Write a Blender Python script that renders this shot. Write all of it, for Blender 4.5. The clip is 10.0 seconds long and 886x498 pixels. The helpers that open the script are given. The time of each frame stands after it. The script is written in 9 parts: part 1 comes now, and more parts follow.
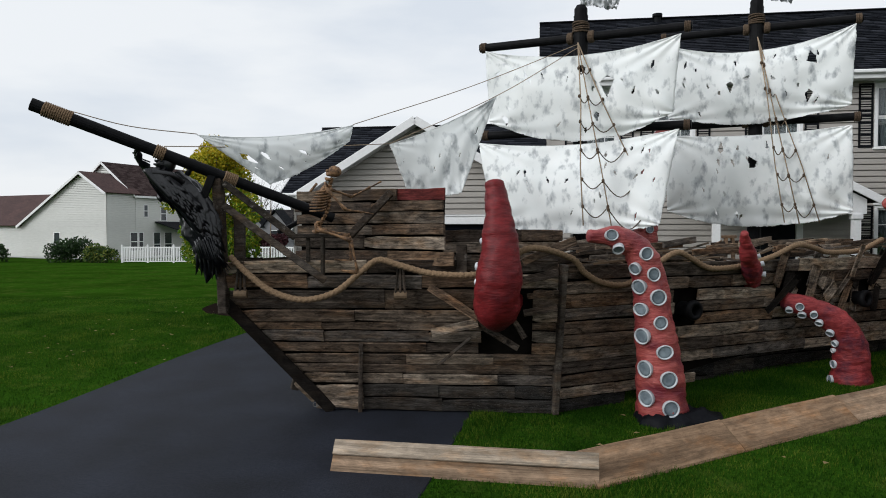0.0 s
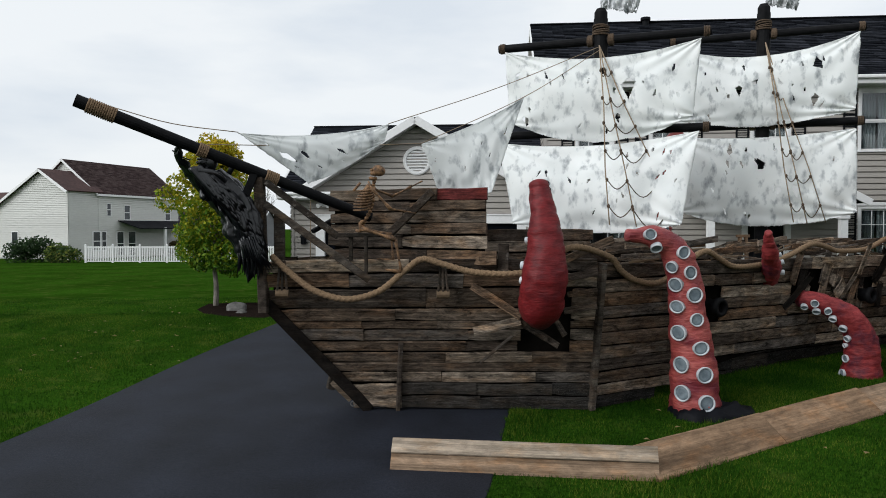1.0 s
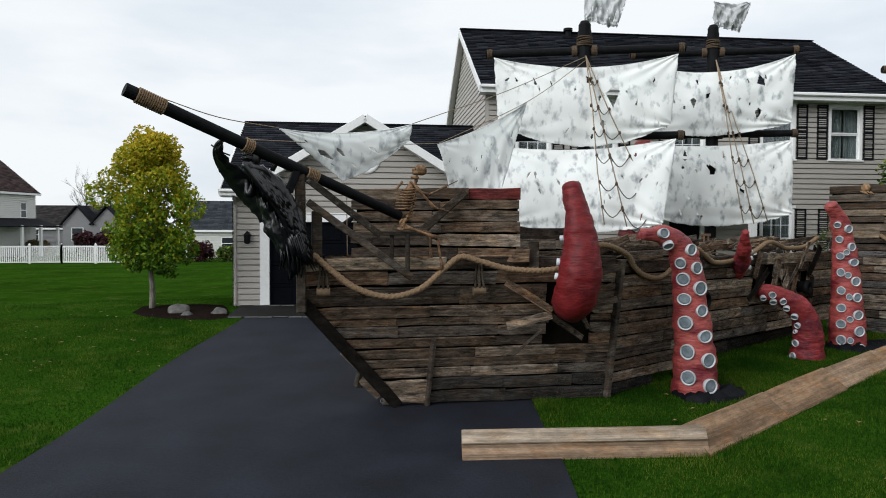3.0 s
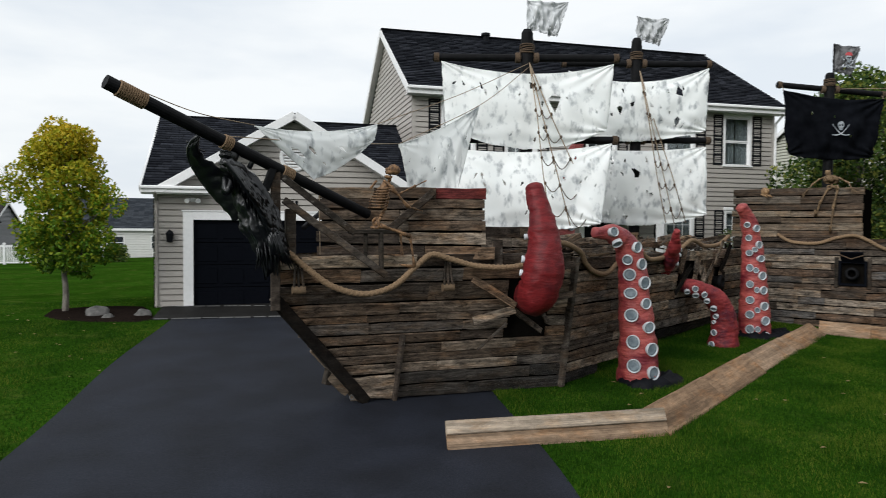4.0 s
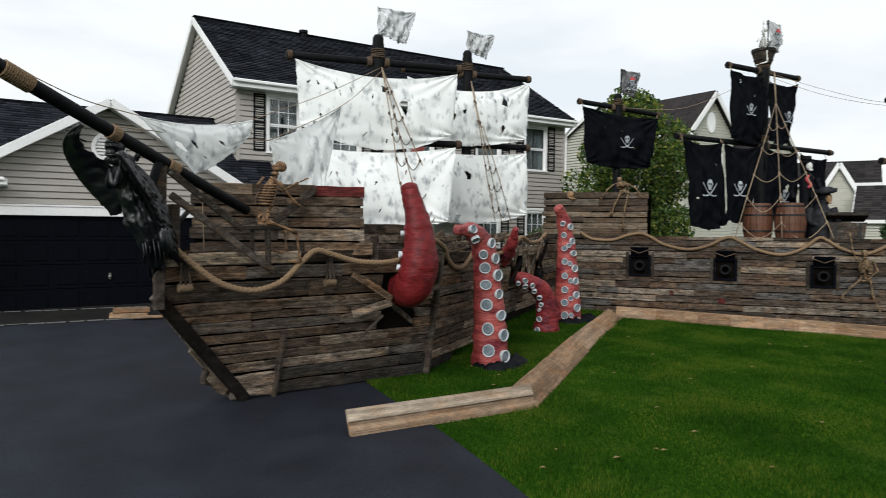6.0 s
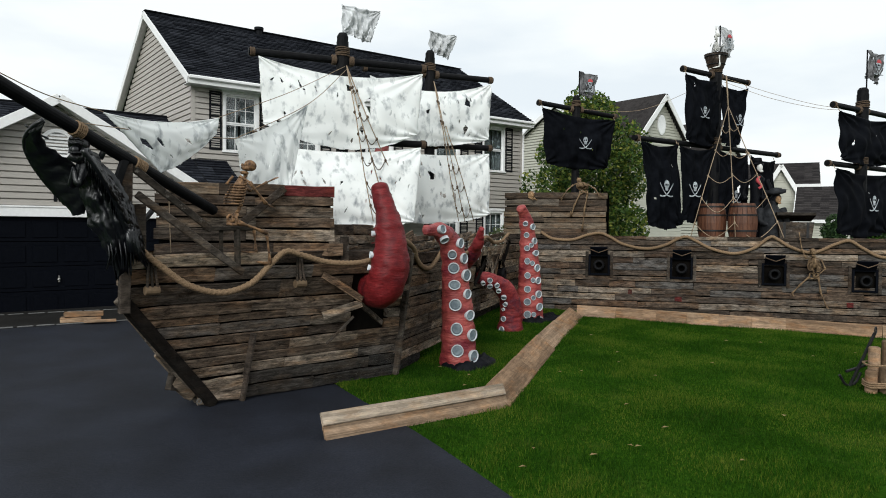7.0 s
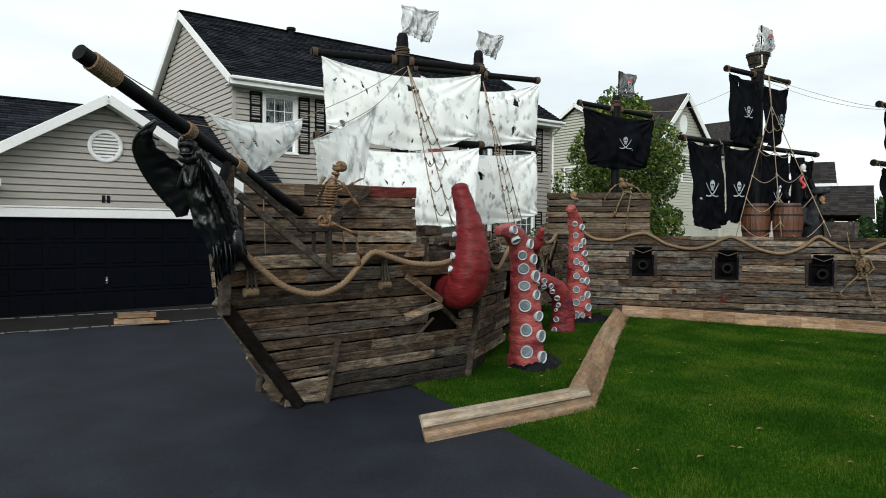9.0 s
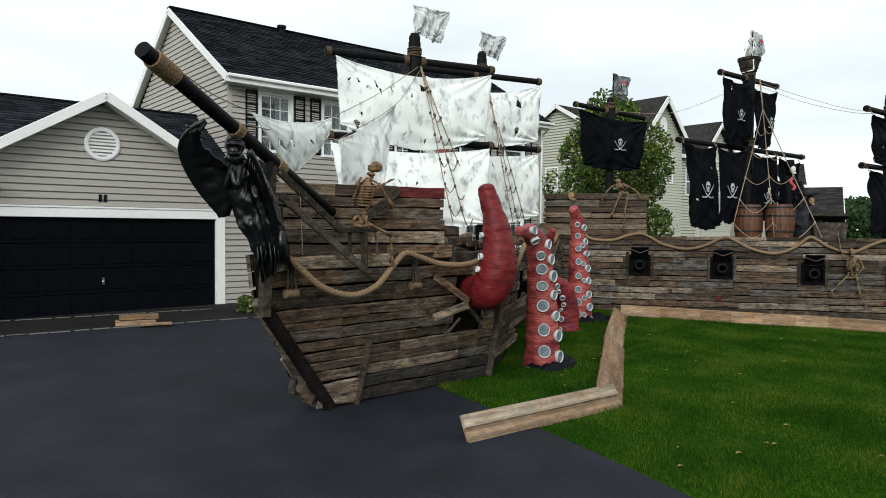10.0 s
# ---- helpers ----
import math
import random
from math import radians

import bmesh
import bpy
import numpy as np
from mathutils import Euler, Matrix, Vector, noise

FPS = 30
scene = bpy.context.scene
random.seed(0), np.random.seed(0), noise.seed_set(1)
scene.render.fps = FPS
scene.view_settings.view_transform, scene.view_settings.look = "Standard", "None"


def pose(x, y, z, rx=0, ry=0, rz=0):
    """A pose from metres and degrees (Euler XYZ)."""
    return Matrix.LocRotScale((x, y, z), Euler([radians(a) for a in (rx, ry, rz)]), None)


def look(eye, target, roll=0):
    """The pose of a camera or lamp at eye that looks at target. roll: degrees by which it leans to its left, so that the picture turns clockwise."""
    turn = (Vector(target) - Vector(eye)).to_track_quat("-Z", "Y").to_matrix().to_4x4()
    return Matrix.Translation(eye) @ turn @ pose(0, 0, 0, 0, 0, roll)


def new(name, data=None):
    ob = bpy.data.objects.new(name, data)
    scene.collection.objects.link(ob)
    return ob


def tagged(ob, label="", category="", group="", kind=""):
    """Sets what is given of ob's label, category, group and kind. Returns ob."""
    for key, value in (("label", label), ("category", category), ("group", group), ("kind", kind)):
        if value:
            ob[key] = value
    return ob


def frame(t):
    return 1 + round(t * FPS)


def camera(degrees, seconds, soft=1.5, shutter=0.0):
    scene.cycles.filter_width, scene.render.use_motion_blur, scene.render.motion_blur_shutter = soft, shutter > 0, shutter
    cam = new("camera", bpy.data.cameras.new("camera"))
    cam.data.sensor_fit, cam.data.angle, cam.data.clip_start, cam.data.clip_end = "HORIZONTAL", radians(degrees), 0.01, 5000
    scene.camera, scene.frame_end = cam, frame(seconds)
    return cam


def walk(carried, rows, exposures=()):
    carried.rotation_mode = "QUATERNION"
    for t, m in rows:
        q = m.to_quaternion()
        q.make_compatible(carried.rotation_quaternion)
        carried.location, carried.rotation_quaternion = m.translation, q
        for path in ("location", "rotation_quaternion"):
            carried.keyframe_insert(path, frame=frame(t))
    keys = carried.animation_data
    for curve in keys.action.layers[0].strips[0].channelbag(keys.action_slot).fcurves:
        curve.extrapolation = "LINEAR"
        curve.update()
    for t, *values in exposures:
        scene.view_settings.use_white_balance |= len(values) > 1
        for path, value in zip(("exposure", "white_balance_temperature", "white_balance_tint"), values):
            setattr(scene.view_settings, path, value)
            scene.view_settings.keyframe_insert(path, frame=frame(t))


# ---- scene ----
cam = camera(65.3, 10.0, soft=0.95, shutter=0.25)
METRES, EYE, TILT, LEAN, TURN = 7.5, 2.28, 0.0, 0.0, 0.0
ROWS = [
    (0.0, 0.0, 0.0, 0.0, -0.0, -1.65, 0.03),
    (0.5, -0.0636, -0.0032, -0.0002, -1.2, -1.69, 0.0),
    (1.0, -0.1277, -0.0053, -0.0002, -3.22, -1.7, -0.01),
    (1.5, -0.1935, -0.0056, -0.0006, -5.14, -1.72, -0.03),
    (2.0, -0.2618, -0.0037, -0.0004, -6.92, -1.75, -0.0),
    (2.2, -0.2889, -0.0022, -0.0005, -7.8, -1.74, -0.03),
    (3.3, -0.4385, 0.0068, -0.002, -16.2, -1.77, -0.24),
    (3.5, -0.4649, 0.0085, -0.0016, -17.3, -1.79, -0.25),
    (4.0, -0.5308, 0.0139, -0.0033, -23.1, -1.78, -0.35),
    (4.5, -0.5997, 0.0238, -0.006, -30.09, -1.74, -0.43),
    (5.0, -0.6643, 0.0418, -0.0098, -33.53, -1.65, -0.35),
    (5.5, -0.6939, 0.0473, -0.0081, -36.02, -1.75, -0.53),
    (5.8, -0.7015, 0.0493, -0.007, -38.9, -1.75, -0.58),
    (6.0, -0.7063, 0.0495, -0.007, -41.1, -1.77, -0.6),
    (6.2, -0.7102, 0.053, -0.0069, -43.45, -1.75, -0.56),
    (7.3, -0.7368, 0.0869, -0.0083, -45.2, -1.7, -0.49),
    (7.5, -0.7417, 0.0923, -0.0085, -45.16, -1.7, -0.47),
    (8.0, -0.7643, 0.1177, -0.0088, -45.18, -1.69, -0.42),
    (8.5, -0.7944, 0.1492, -0.0082, -45.19, -1.69, -0.4),
    (9.0, -0.8286, 0.1849, -0.0075, -45.2, -1.7, -0.39),
    (9.5, -0.8647, 0.2232, -0.0067, -45.75, -1.71, -0.43),
    (10.0, -0.9035, 0.261, -0.0068, -47.89, -1.7, -0.46),
]
walk(cam, [(t, pose(0, 0, EYE, TILT, LEAN, TURN) @ pose(METRES * x, METRES * y, METRES * z, 90 + pitch, roll, yaw)) for t, x, y, z, yaw, pitch, roll in ROWS],
     exposures=[(0.0, -0.17, 6070, 9.5), (2.0, -0.1, 6070, 7.5), (3.5, -0.06, 6120, 8.5), (5.0, 0.0, 6200, 8.5), (7.5, 0.04, 6190, 5.5), (10.0, 0.07, 6180, 3.5)])

# ---------------------------------------------------------------- world and sun
SUN_UP, SUN_ROUND = radians(30), radians(241)
world = bpy.data.worlds.new("overcast_sky")
scene.world = world
world.use_nodes = True
wt = world.node_tree
wn = wt.nodes
wn.clear()
w_out = wn.new("ShaderNodeOutputWorld")
w_bg = wn.new("ShaderNodeBackground")
w_sky = wn.new("ShaderNodeTexSky")
w_sky.sky_type = "NISHITA"
w_sky.sun_disc = False
w_sky.sun_elevation, w_sky.sun_rotation = SUN_UP, SUN_ROUND
w_sky.dust_density = 3.0
w_dim = wn.new("ShaderNodeMix")
w_dim.data_type, w_dim.blend_type = "RGBA", "MULTIPLY"
w_dim.inputs["Factor"].default_value = 1.0
w_dim.inputs["B"].default_value = (0.1, 0.1, 0.1, 1)
w_co = wn.new("ShaderNodeTexCoord")
w_map = wn.new("ShaderNodeMapping")
w_map.inputs["Scale"].default_value = (1.0, 1.0, 3.6)
w_noise = wn.new("ShaderNodeTexNoise")
w_noise.inputs["Scale"].default_value = 2.6
w_noise.inputs["Detail"].default_value = 6
w_noise.inputs["Roughness"].default_value = 0.5
w_ramp = wn.new("ShaderNodeValToRGB")
w_ramp.color_ramp.elements[0].position, w_ramp.color_ramp.elements[0].color = 0.36, (0.9, 0.922, 0.94, 1)
w_ramp.color_ramp.elements[1].position, w_ramp.color_ramp.elements[1].color = 0.56, (1.09, 1.075, 1.04, 1)
w_mix = wn.new("ShaderNodeMix")
w_mix.data_type = "RGBA"
w_mix.inputs["Factor"].default_value = 0.9
wt.links.new(w_sky.outputs[0], w_dim.inputs["A"])
wt.links.new(w_co.outputs["Generated"], w_map.inputs[0])
wt.links.new(w_map.outputs[0], w_noise.inputs["Vector"])
wt.links.new(w_noise.outputs["Fac"], w_ramp.inputs[0])
wt.links.new(w_dim.outputs["Result"], w_mix.inputs["A"])
wt.links.new(w_ramp.outputs[0], w_mix.inputs["B"])
wt.links.new(w_mix.outputs["Result"], w_bg.inputs["Color"])
w_bg.inputs["Strength"].default_value = 1.0
wt.links.new(w_bg.outputs[0], w_out.inputs[0])

sun = new("sun", bpy.data.lights.new("sun", "SUN"))
sun.data.energy, sun.data.angle, sun.data.color = 2.3, radians(35), (1.0, 0.97, 0.92)
sun.matrix_world = look((-18, -3, 13), (2, 8, 0))


# ---------------------------------------------------------------- materials
def mat(name, c1, c2, scale=6.0, stretch=(1, 1, 1), rough=0.8, bump=0.15, metal=0.0, blotch=0.25, blotch_scale=0.6, rand=0.0, coord="Object",
        low=0.35, high=0.65, spec=0.4, translucent=0.0, stain=None, depth=0.01, stain_stretch=None):
    """A surface of two colours with grain, broad blotches, an optional stain (colour, scale, threshold) and fine relief."""
    m = bpy.data.materials.new(name)
    m.use_nodes = True
    t = m.node_tree
    n, ln = t.nodes, t.links
    n.clear()
    out, bs = n.new("ShaderNodeOutputMaterial"), n.new("ShaderNodeBsdfPrincipled")
    co, mp = n.new("ShaderNodeTexCoord"), n.new("ShaderNodeMapping")
    mp.inputs["Scale"].default_value = stretch
    ln.new(co.outputs[coord], mp.inputs["Vector"])
    info = n.new("ShaderNodeObjectInfo")
    if rand:
        off = n.new("ShaderNodeVectorMath")
        off.operation = "SCALE"
        off.inputs[0].default_value = (37.0, 11.0, 23.0)
        ln.new(info.outputs["Random"], off.inputs["Scale"])
        ln.new(off.outputs[0], mp.inputs["Location"])
    a, b = n.new("ShaderNodeTexNoise"), n.new("ShaderNodeTexNoise")
    a.inputs["Scale"].default_value, a.inputs["Detail"].default_value, a.inputs["Roughness"].default_value = scale, 7, 0.62
    b.inputs["Scale"].default_value, b.inputs["Detail"].default_value = blotch_scale, 4
    ln.new(mp.outputs[0], a.inputs["Vector"])
    ln.new(mp.outputs[0], b.inputs["Vector"])
    ramp = n.new("ShaderNodeValToRGB")
    e = ramp.color_ramp.elements
    e[0].position, e[0].color = low, (*c1, 1)
    e[1].position, e[1].color = high, (*c2, 1)
    ln.new(a.outputs["Fac"], ramp.inputs[0])
    hsv = n.new("ShaderNodeHueSaturation")
    ln.new(ramp.outputs[0], hsv.inputs["Color"])
    val = n.new("ShaderNodeMapRange")
    val.inputs["From Min"].default_value, val.inputs["From Max"].default_value = 0.3, 0.7
    val.inputs["To Min"].default_value, val.inputs["To Max"].default_value = 1 - blotch, 1 + blotch
    ln.new(b.outputs["Fac"], val.inputs["Value"])
    last = val.outputs[0]
    if rand:
        rv = n.new("ShaderNodeMapRange")
        rv.inputs["To Min"].default_value, rv.inputs["To Max"].default_value = 1 - rand, 1 + rand
        ln.new(info.outputs["Random"], rv.inputs["Value"])
        mul = n.new("ShaderNodeMath")
        mul.operation = "MULTIPLY"
        ln.new(last, mul.inputs[0])
        ln.new(rv.outputs[0], mul.inputs[1])
        last = mul.outputs[0]
    ln.new(last, hsv.inputs["Value"])
    colour = hsv.outputs[0]
    if stain:
        s_col, s_scale, s_low, s_high = stain
        c = n.new("ShaderNodeTexNoise")
        c.inputs["Scale"].default_value, c.inputs["Detail"].default_value, c.inputs["Roughness"].default_value = s_scale, 4, 0.55
        if stain_stretch:
            sm = n.new("ShaderNodeMapping")
            sm.inputs["Scale"].default_value = stain_stretch
            ln.new(mp.outputs[0], sm.inputs["Vector"])
            ln.new(sm.outputs[0], c.inputs["Vector"])
        else:
            ln.new(mp.outputs[0], c.inputs["Vector"])
        sr = n.new("ShaderNodeMapRange")
        sr.inputs["From Min"].default_value, sr.inputs["From Max"].default_value = s_low, s_high
        ln.new(c.outputs["Fac"], sr.inputs["Value"])
        mx = n.new("ShaderNodeMix")
        mx.data_type = "RGBA"
        ln.new(sr.outputs[0], mx.inputs["Factor"])
        ln.new(colour, mx.inputs["A"])
        mx.inputs["B"].default_value = (*s_col, 1)
        colour = mx.outputs["Result"]
    ln.new(colour, bs.inputs["Base Color"])
    bs.inputs["Roughness"].default_value, bs.inputs["Metallic"].default_value = rough, metal
    bs.inputs["Specular IOR Level"].default_value = spec
    if bump:
        bp = n.new("ShaderNodeBump")
        bp.inputs["Strength"].default_value, bp.inputs["Distance"].default_value = bump, depth
        ln.new(a.outputs["Fac"], bp.inputs["Height"])
        ln.new(bp.outputs[0], bs.inputs["Normal"])
    shader = bs.outputs[0]
    if translucent:
        tr, ms = n.new("ShaderNodeBsdfTranslucent"), n.new("ShaderNodeMixShader")
        ln.new(colour, tr.inputs["Color"])
        ms.inputs[0].default_value = translucent
        ln.new(shader, ms.inputs[1])
        ln.new(tr.outputs[0], ms.inputs[2])
        shader = ms.outputs[0]
    ln.new(shader, out.inputs[0])
    return m


def wood_mat(name, tones, grain=(2.4, 3, 17), rough=0.85, wear=(0.24, 0.22, 0.2), wear_low=0.58, bump=0.8, blot=0.35, streak=0.45, fleck=0.8):
    """Weathered boards: every board takes its own tone, grain runs along its length, pale wear and dark stains lie over it."""
    m = bpy.data.materials.new(name)
    m.use_nodes = True
    t = m.node_tree
    n, ln = t.nodes, t.links
    n.clear()
    out, bs = n.new("ShaderNodeOutputMaterial"), n.new("ShaderNodeBsdfPrincipled")
    co, mp, info = n.new("ShaderNodeTexCoord"), n.new("ShaderNodeMapping"), n.new("ShaderNodeObjectInfo")
    off = n.new("ShaderNodeVectorMath")
    off.operation = "SCALE"
    off.inputs[0].default_value = (91.0, 57.0, 143.0)
    ln.new(info.outputs["Random"], off.inputs["Scale"])
    ln.new(off.outputs[0], mp.inputs["Location"])
    mp.inputs["Scale"].default_value = grain
    ln.new(co.outputs["Object"], mp.inputs["Vector"])
    tone = n.new("ShaderNodeValToRGB")
    tone.color_ramp.interpolation = "CONSTANT"
    while len(tone.color_ramp.elements) < len(tones):
        tone.color_ramp.elements.new(0.5)
    for i, (e, c) in enumerate(zip(tone.color_ramp.elements, tones)):
        e.position, e.color = i / len(tones), (*c, 1)
    ln.new(info.outputs["Random"], tone.inputs[0])
    g, s = n.new("ShaderNodeTexNoise"), n.new("ShaderNodeTexNoise")
    g.inputs["Scale"].default_value, g.inputs["Detail"].default_value, g.inputs["Roughness"].default_value, g.inputs["Distortion"].default_value = 1.3, 9, 0.74, 0.5
    s.inputs["Scale"].default_value, s.inputs["Detail"].default_value = 0.3, 5
    ln.new(mp.outputs[0], g.inputs["Vector"])
    ln.new(mp.outputs[0], s.inputs["Vector"])
    gv = n.new("ShaderNodeMapRange")
    gv.inputs["From Min"].default_value, gv.inputs["From Max"].default_value = 0.3, 0.7
    gv.inputs["To Min"].default_value, gv.inputs["To Max"].default_value = streak, 2.1 - streak
    ln.new(g.outputs["Fac"], gv.inputs["Value"])
    sv = n.new("ShaderNodeMapRange")
    sv.inputs["From Min"].default_value, sv.inputs["From Max"].default_value = 0.32, 0.68
    sv.inputs["To Min"].default_value, sv.inputs["To Max"].default_value = 0.55, 1.4
    ln.new(s.outputs["Fac"], sv.inputs["Value"])
    mul = n.new("ShaderNodeMath")
    mul.operation = "MULTIPLY"
    ln.new(gv.outputs[0], mul.inputs[0])
    ln.new(sv.outputs[0], mul.inputs[1])
    geo, wm = n.new("ShaderNodeNewGeometry"), n.new("ShaderNodeMapping")
    wm.inputs["Scale"].default_value = (3.5, 3.5, 11.0)
    ln.new(geo.outputs["Position"], wm.inputs["Vector"])
    d, h = n.new("ShaderNodeTexNoise"), n.new("ShaderNodeTexNoise")
    d.inputs["Scale"].default_value, d.inputs["Detail"].default_value, d.inputs["Roughness"].default_value, d.inputs["Distortion"].default_value = 1.3, 8, 0.72, 0.6
    h.inputs["Scale"].default_value, h.inputs["Detail"].default_value, h.inputs["Roughness"].default_value = 0.7, 5, 0.6
    ln.new(wm.outputs[0], d.inputs["Vector"])
    ln.new(wm.outputs[0], h.inputs["Vector"])
    dv = n.new("ShaderNodeMapRange")
    dv.inputs["From Min"].default_value, dv.inputs["From Max"].default_value = 0.33, 0.68
    dv.inputs["To Min"].default_value, dv.inputs["To Max"].default_value = blot, 2 - blot
    ln.new(d.outputs["Fac"], dv.inputs["Value"])
    mul2 = n.new("ShaderNodeMath")
    mul2.operation = "MULTIPLY"
    ln.new(mul.outputs[0], mul2.inputs[0])
    ln.new(dv.outputs[0], mul2.inputs[1])
    fm, fn, fv, mul3 = n.new("ShaderNodeMapping"), n.new("ShaderNodeTexNoise"), n.new("ShaderNodeMapRange"), n.new("ShaderNodeMath")
    fm.inputs["Scale"].default_value = (9.0, 9.0, 70.0)
    ln.new(geo.outputs["Position"], fm.inputs["Vector"])
    fn.inputs["Scale"].default_value, fn.inputs["Detail"].default_value, fn.inputs["Roughness"].default_value, fn.inputs["Distortion"].default_value = 1.0, 5, 0.8, 0.8
    ln.new(fm.outputs[0], fn.inputs["Vector"])
    fv.inputs["From Min"].default_value, fv.inputs["From Max"].default_value = 0.36, 0.62
    fv.inputs["To Min"].default_value, fv.inputs["To Max"].default_value = 0.5 + 0.5 * blot, 1.5 - 0.5 * blot
    ln.new(fn.outputs["Fac"], fv.inputs["Value"])
    mul3.operation = "MULTIPLY"
    ln.new(mul2.outputs[0], mul3.inputs[0])
    ln.new(fv.outputs[0], mul3.inputs[1])
    hv = n.new("ShaderNodeMapRange")
    hv.inputs["From Min"].default_value, hv.inputs["From Max"].default_value = 0.48, 0.66
    hv.inputs["To Max"].default_value = 0.65
    ln.new(h.outputs["Fac"], hv.inputs["Value"])
    warm = n.new("ShaderNodeMix")
    warm.data_type, warm.blend_type = "RGBA", "MULTIPLY"
    warm.inputs["B"].default_value = (1.15, 0.88, 0.62, 1)
    ln.new(hv.outputs[0], warm.inputs["Factor"])
    ln.new(tone.outputs[0], warm.inputs["A"])
    hsv = n.new("ShaderNodeHueSaturation")
    ln.new(warm.outputs["Result"], hsv.inputs["Color"])
    ln.new(mul3.outputs[0], hsv.inputs["Value"])
    w = n.new("ShaderNodeTexNoise")
    w.inputs["Scale"].default_value, w.inputs["Detail"].default_value, w.inputs["Roughness"].default_value = fleck, 9, 0.8
    ln.new(mp.outputs[0], w.inputs["Vector"])
    wr = n.new("ShaderNodeMapRange")
    wr.inputs["From Min"].default_value, wr.inputs["From Max"].default_value = wear_low, wear_low + 0.1
    wr.inputs["To Max"].default_value = 0.75
    ln.new(w.outputs["Fac"], wr.inputs["Value"])
    mx = n.new("ShaderNodeMix")
    mx.data_type = "RGBA"
    ln.new(wr.outputs[0], mx.inputs["Factor"])
    ln.new(hsv.outputs[0], mx.inputs["A"])
    mx.inputs["B"].default_value = (*wear, 1)
    ln.new(mx.outputs["Result"], bs.inputs["Base Color"])
    bs.inputs["Roughness"].default_value, bs.inputs["Specular IOR Level"].default_value = rough, 0.1
    bp = n.new("ShaderNodeBump")
    bp.inputs["Strength"].default_value, bp.inputs["Distance"].default_value = bump, 0.01
    ln.new(g.outputs["Fac"], bp.inputs["Height"])
    ln.new(bp.outputs[0], bs.inputs["Normal"])
    ln.new(bs.outputs[0], out.inputs[0])
    return m


DARK_TONES = [(0.061, 0.047, 0.035), (0.11, 0.087, 0.066), (0.037, 0.029, 0.023), (0.14, 0.114, 0.087), (0.071, 0.052, 0.037), (0.165, 0.138, 0.108), (0.067, 0.06, 0.053), (0.226, 0.188, 0.142), (0.095, 0.064, 0.041), (0.041, 0.034, 0.028), (0.091, 0.077, 0.062)]
GREY_TONES = [(0.056, 0.045, 0.036), (0.092, 0.08, 0.067), (0.034, 0.028, 0.023), (0.134, 0.119, 0.1), (0.072, 0.054, 0.04), (0.065, 0.065, 0.064), (0.078, 0.056, 0.041), (0.179, 0.157, 0.129), (0.043, 0.032, 0.025), (0.078, 0.078, 0.078), (0.06, 0.051, 0.043)]


def calmed(tones, keep, tint):
    """The tones drawn towards their mean and tinted."""
    mid = [sum(c[i] for c in tones) / len(tones) for i in range(3)]
    return [tuple((mid[i] + keep * (c[i] - mid[i])) * tint[i] for i in range(3)) for c in tones]


M_TARRED = wood_mat("flaking_black_boards", [(0.018, 0.017, 0.016), (0.026, 0.024, 0.022), (0.034, 0.03, 0.026)], grain=(9, 9, 26), blot=0.3, wear=(0.36, 0.35, 0.33), wear_low=0.575, fleck=2.0)
M_HULL = wood_mat("weathered_hull_wood", calmed(DARK_TONES, 0.9, (1.05, 1.02, 1.02)), blot=0.1, wear=(0.29, 0.27, 0.235), wear_low=0.585, fleck=2.4)
M_WALLWOOD = wood_mat("grey_barn_wood", calmed(GREY_TONES, 0.85, (0.95, 0.9, 0.87)), wear_low=0.59, blot=0.12, wear=(0.24, 0.22, 0.19), fleck=2.4)
M_BROWNWOOD = wood_mat("brown_barn_wood", [(0.085, 0.064, 0.046), (0.12, 0.094, 0.07), (0.05, 0.038, 0.029), (0.15, 0.122, 0.092), (0.07, 0.05, 0.036), (0.1, 0.084, 0.068)], wear_low=0.6, blot=0.42, wear=(0.24, 0.2, 0.16))
M_REDWOOD = wood_mat("faded_red_wood", [(0.075, 0.017, 0.016), (0.055, 0.022, 0.018)], wear_low=0.62)
M_PINE = wood_mat("raw_pine", [(0.19, 0.125, 0.078), (0.222, 0.153, 0.1), (0.17, 0.112, 0.07), (0.2, 0.14, 0.094)], grain=(1.6, 5, 9), wear=(0.1, 0.066, 0.042), wear_low=0.59, bump=0.2, blot=0.68, streak=0.6)
M_PALEPINE = wood_mat("sun_bleached_pine", [(0.238, 0.194, 0.149), (0.26, 0.213, 0.164)], grain=(1.6, 5, 9), wear=(0.13, 0.096, 0.066), wear_low=0.59, bump=0.2, blot=0.68, streak=0.62)
M_BEAM = wood_mat("dark_timber", [(0.026, 0.022, 0.018), (0.04, 0.032, 0.026), (0.05, 0.042, 0.035)], grain=(8, 8, 8))
M_PITCH = wood_mat("pitch_dark_timber", [(0.011, 0.009, 0.0075), (0.016, 0.013, 0.011)], grain=(8, 8, 8), wear=(0.1, 0.085, 0.07), wear_low=0.62)
# near-black sheet colour; paints the interior's shade behind board gaps and openings
M_BACK = mat("black_shade_backing", (0.004, 0.0035, 0.003), (0.008, 0.007, 0.006), rough=0.95, bump=0, spec=0.0)
M_ASPHALT = mat("sealed_asphalt", (0.0054, 0.007, 0.0117), (0.0138, 0.0163, 0.025), scale=48, rough=0.8, bump=0.6, blotch=0.34, blotch_scale=1.3, stain=((0.06, 0.062, 0.068), 34.0, 0.7, 0.8), spec=0.22)
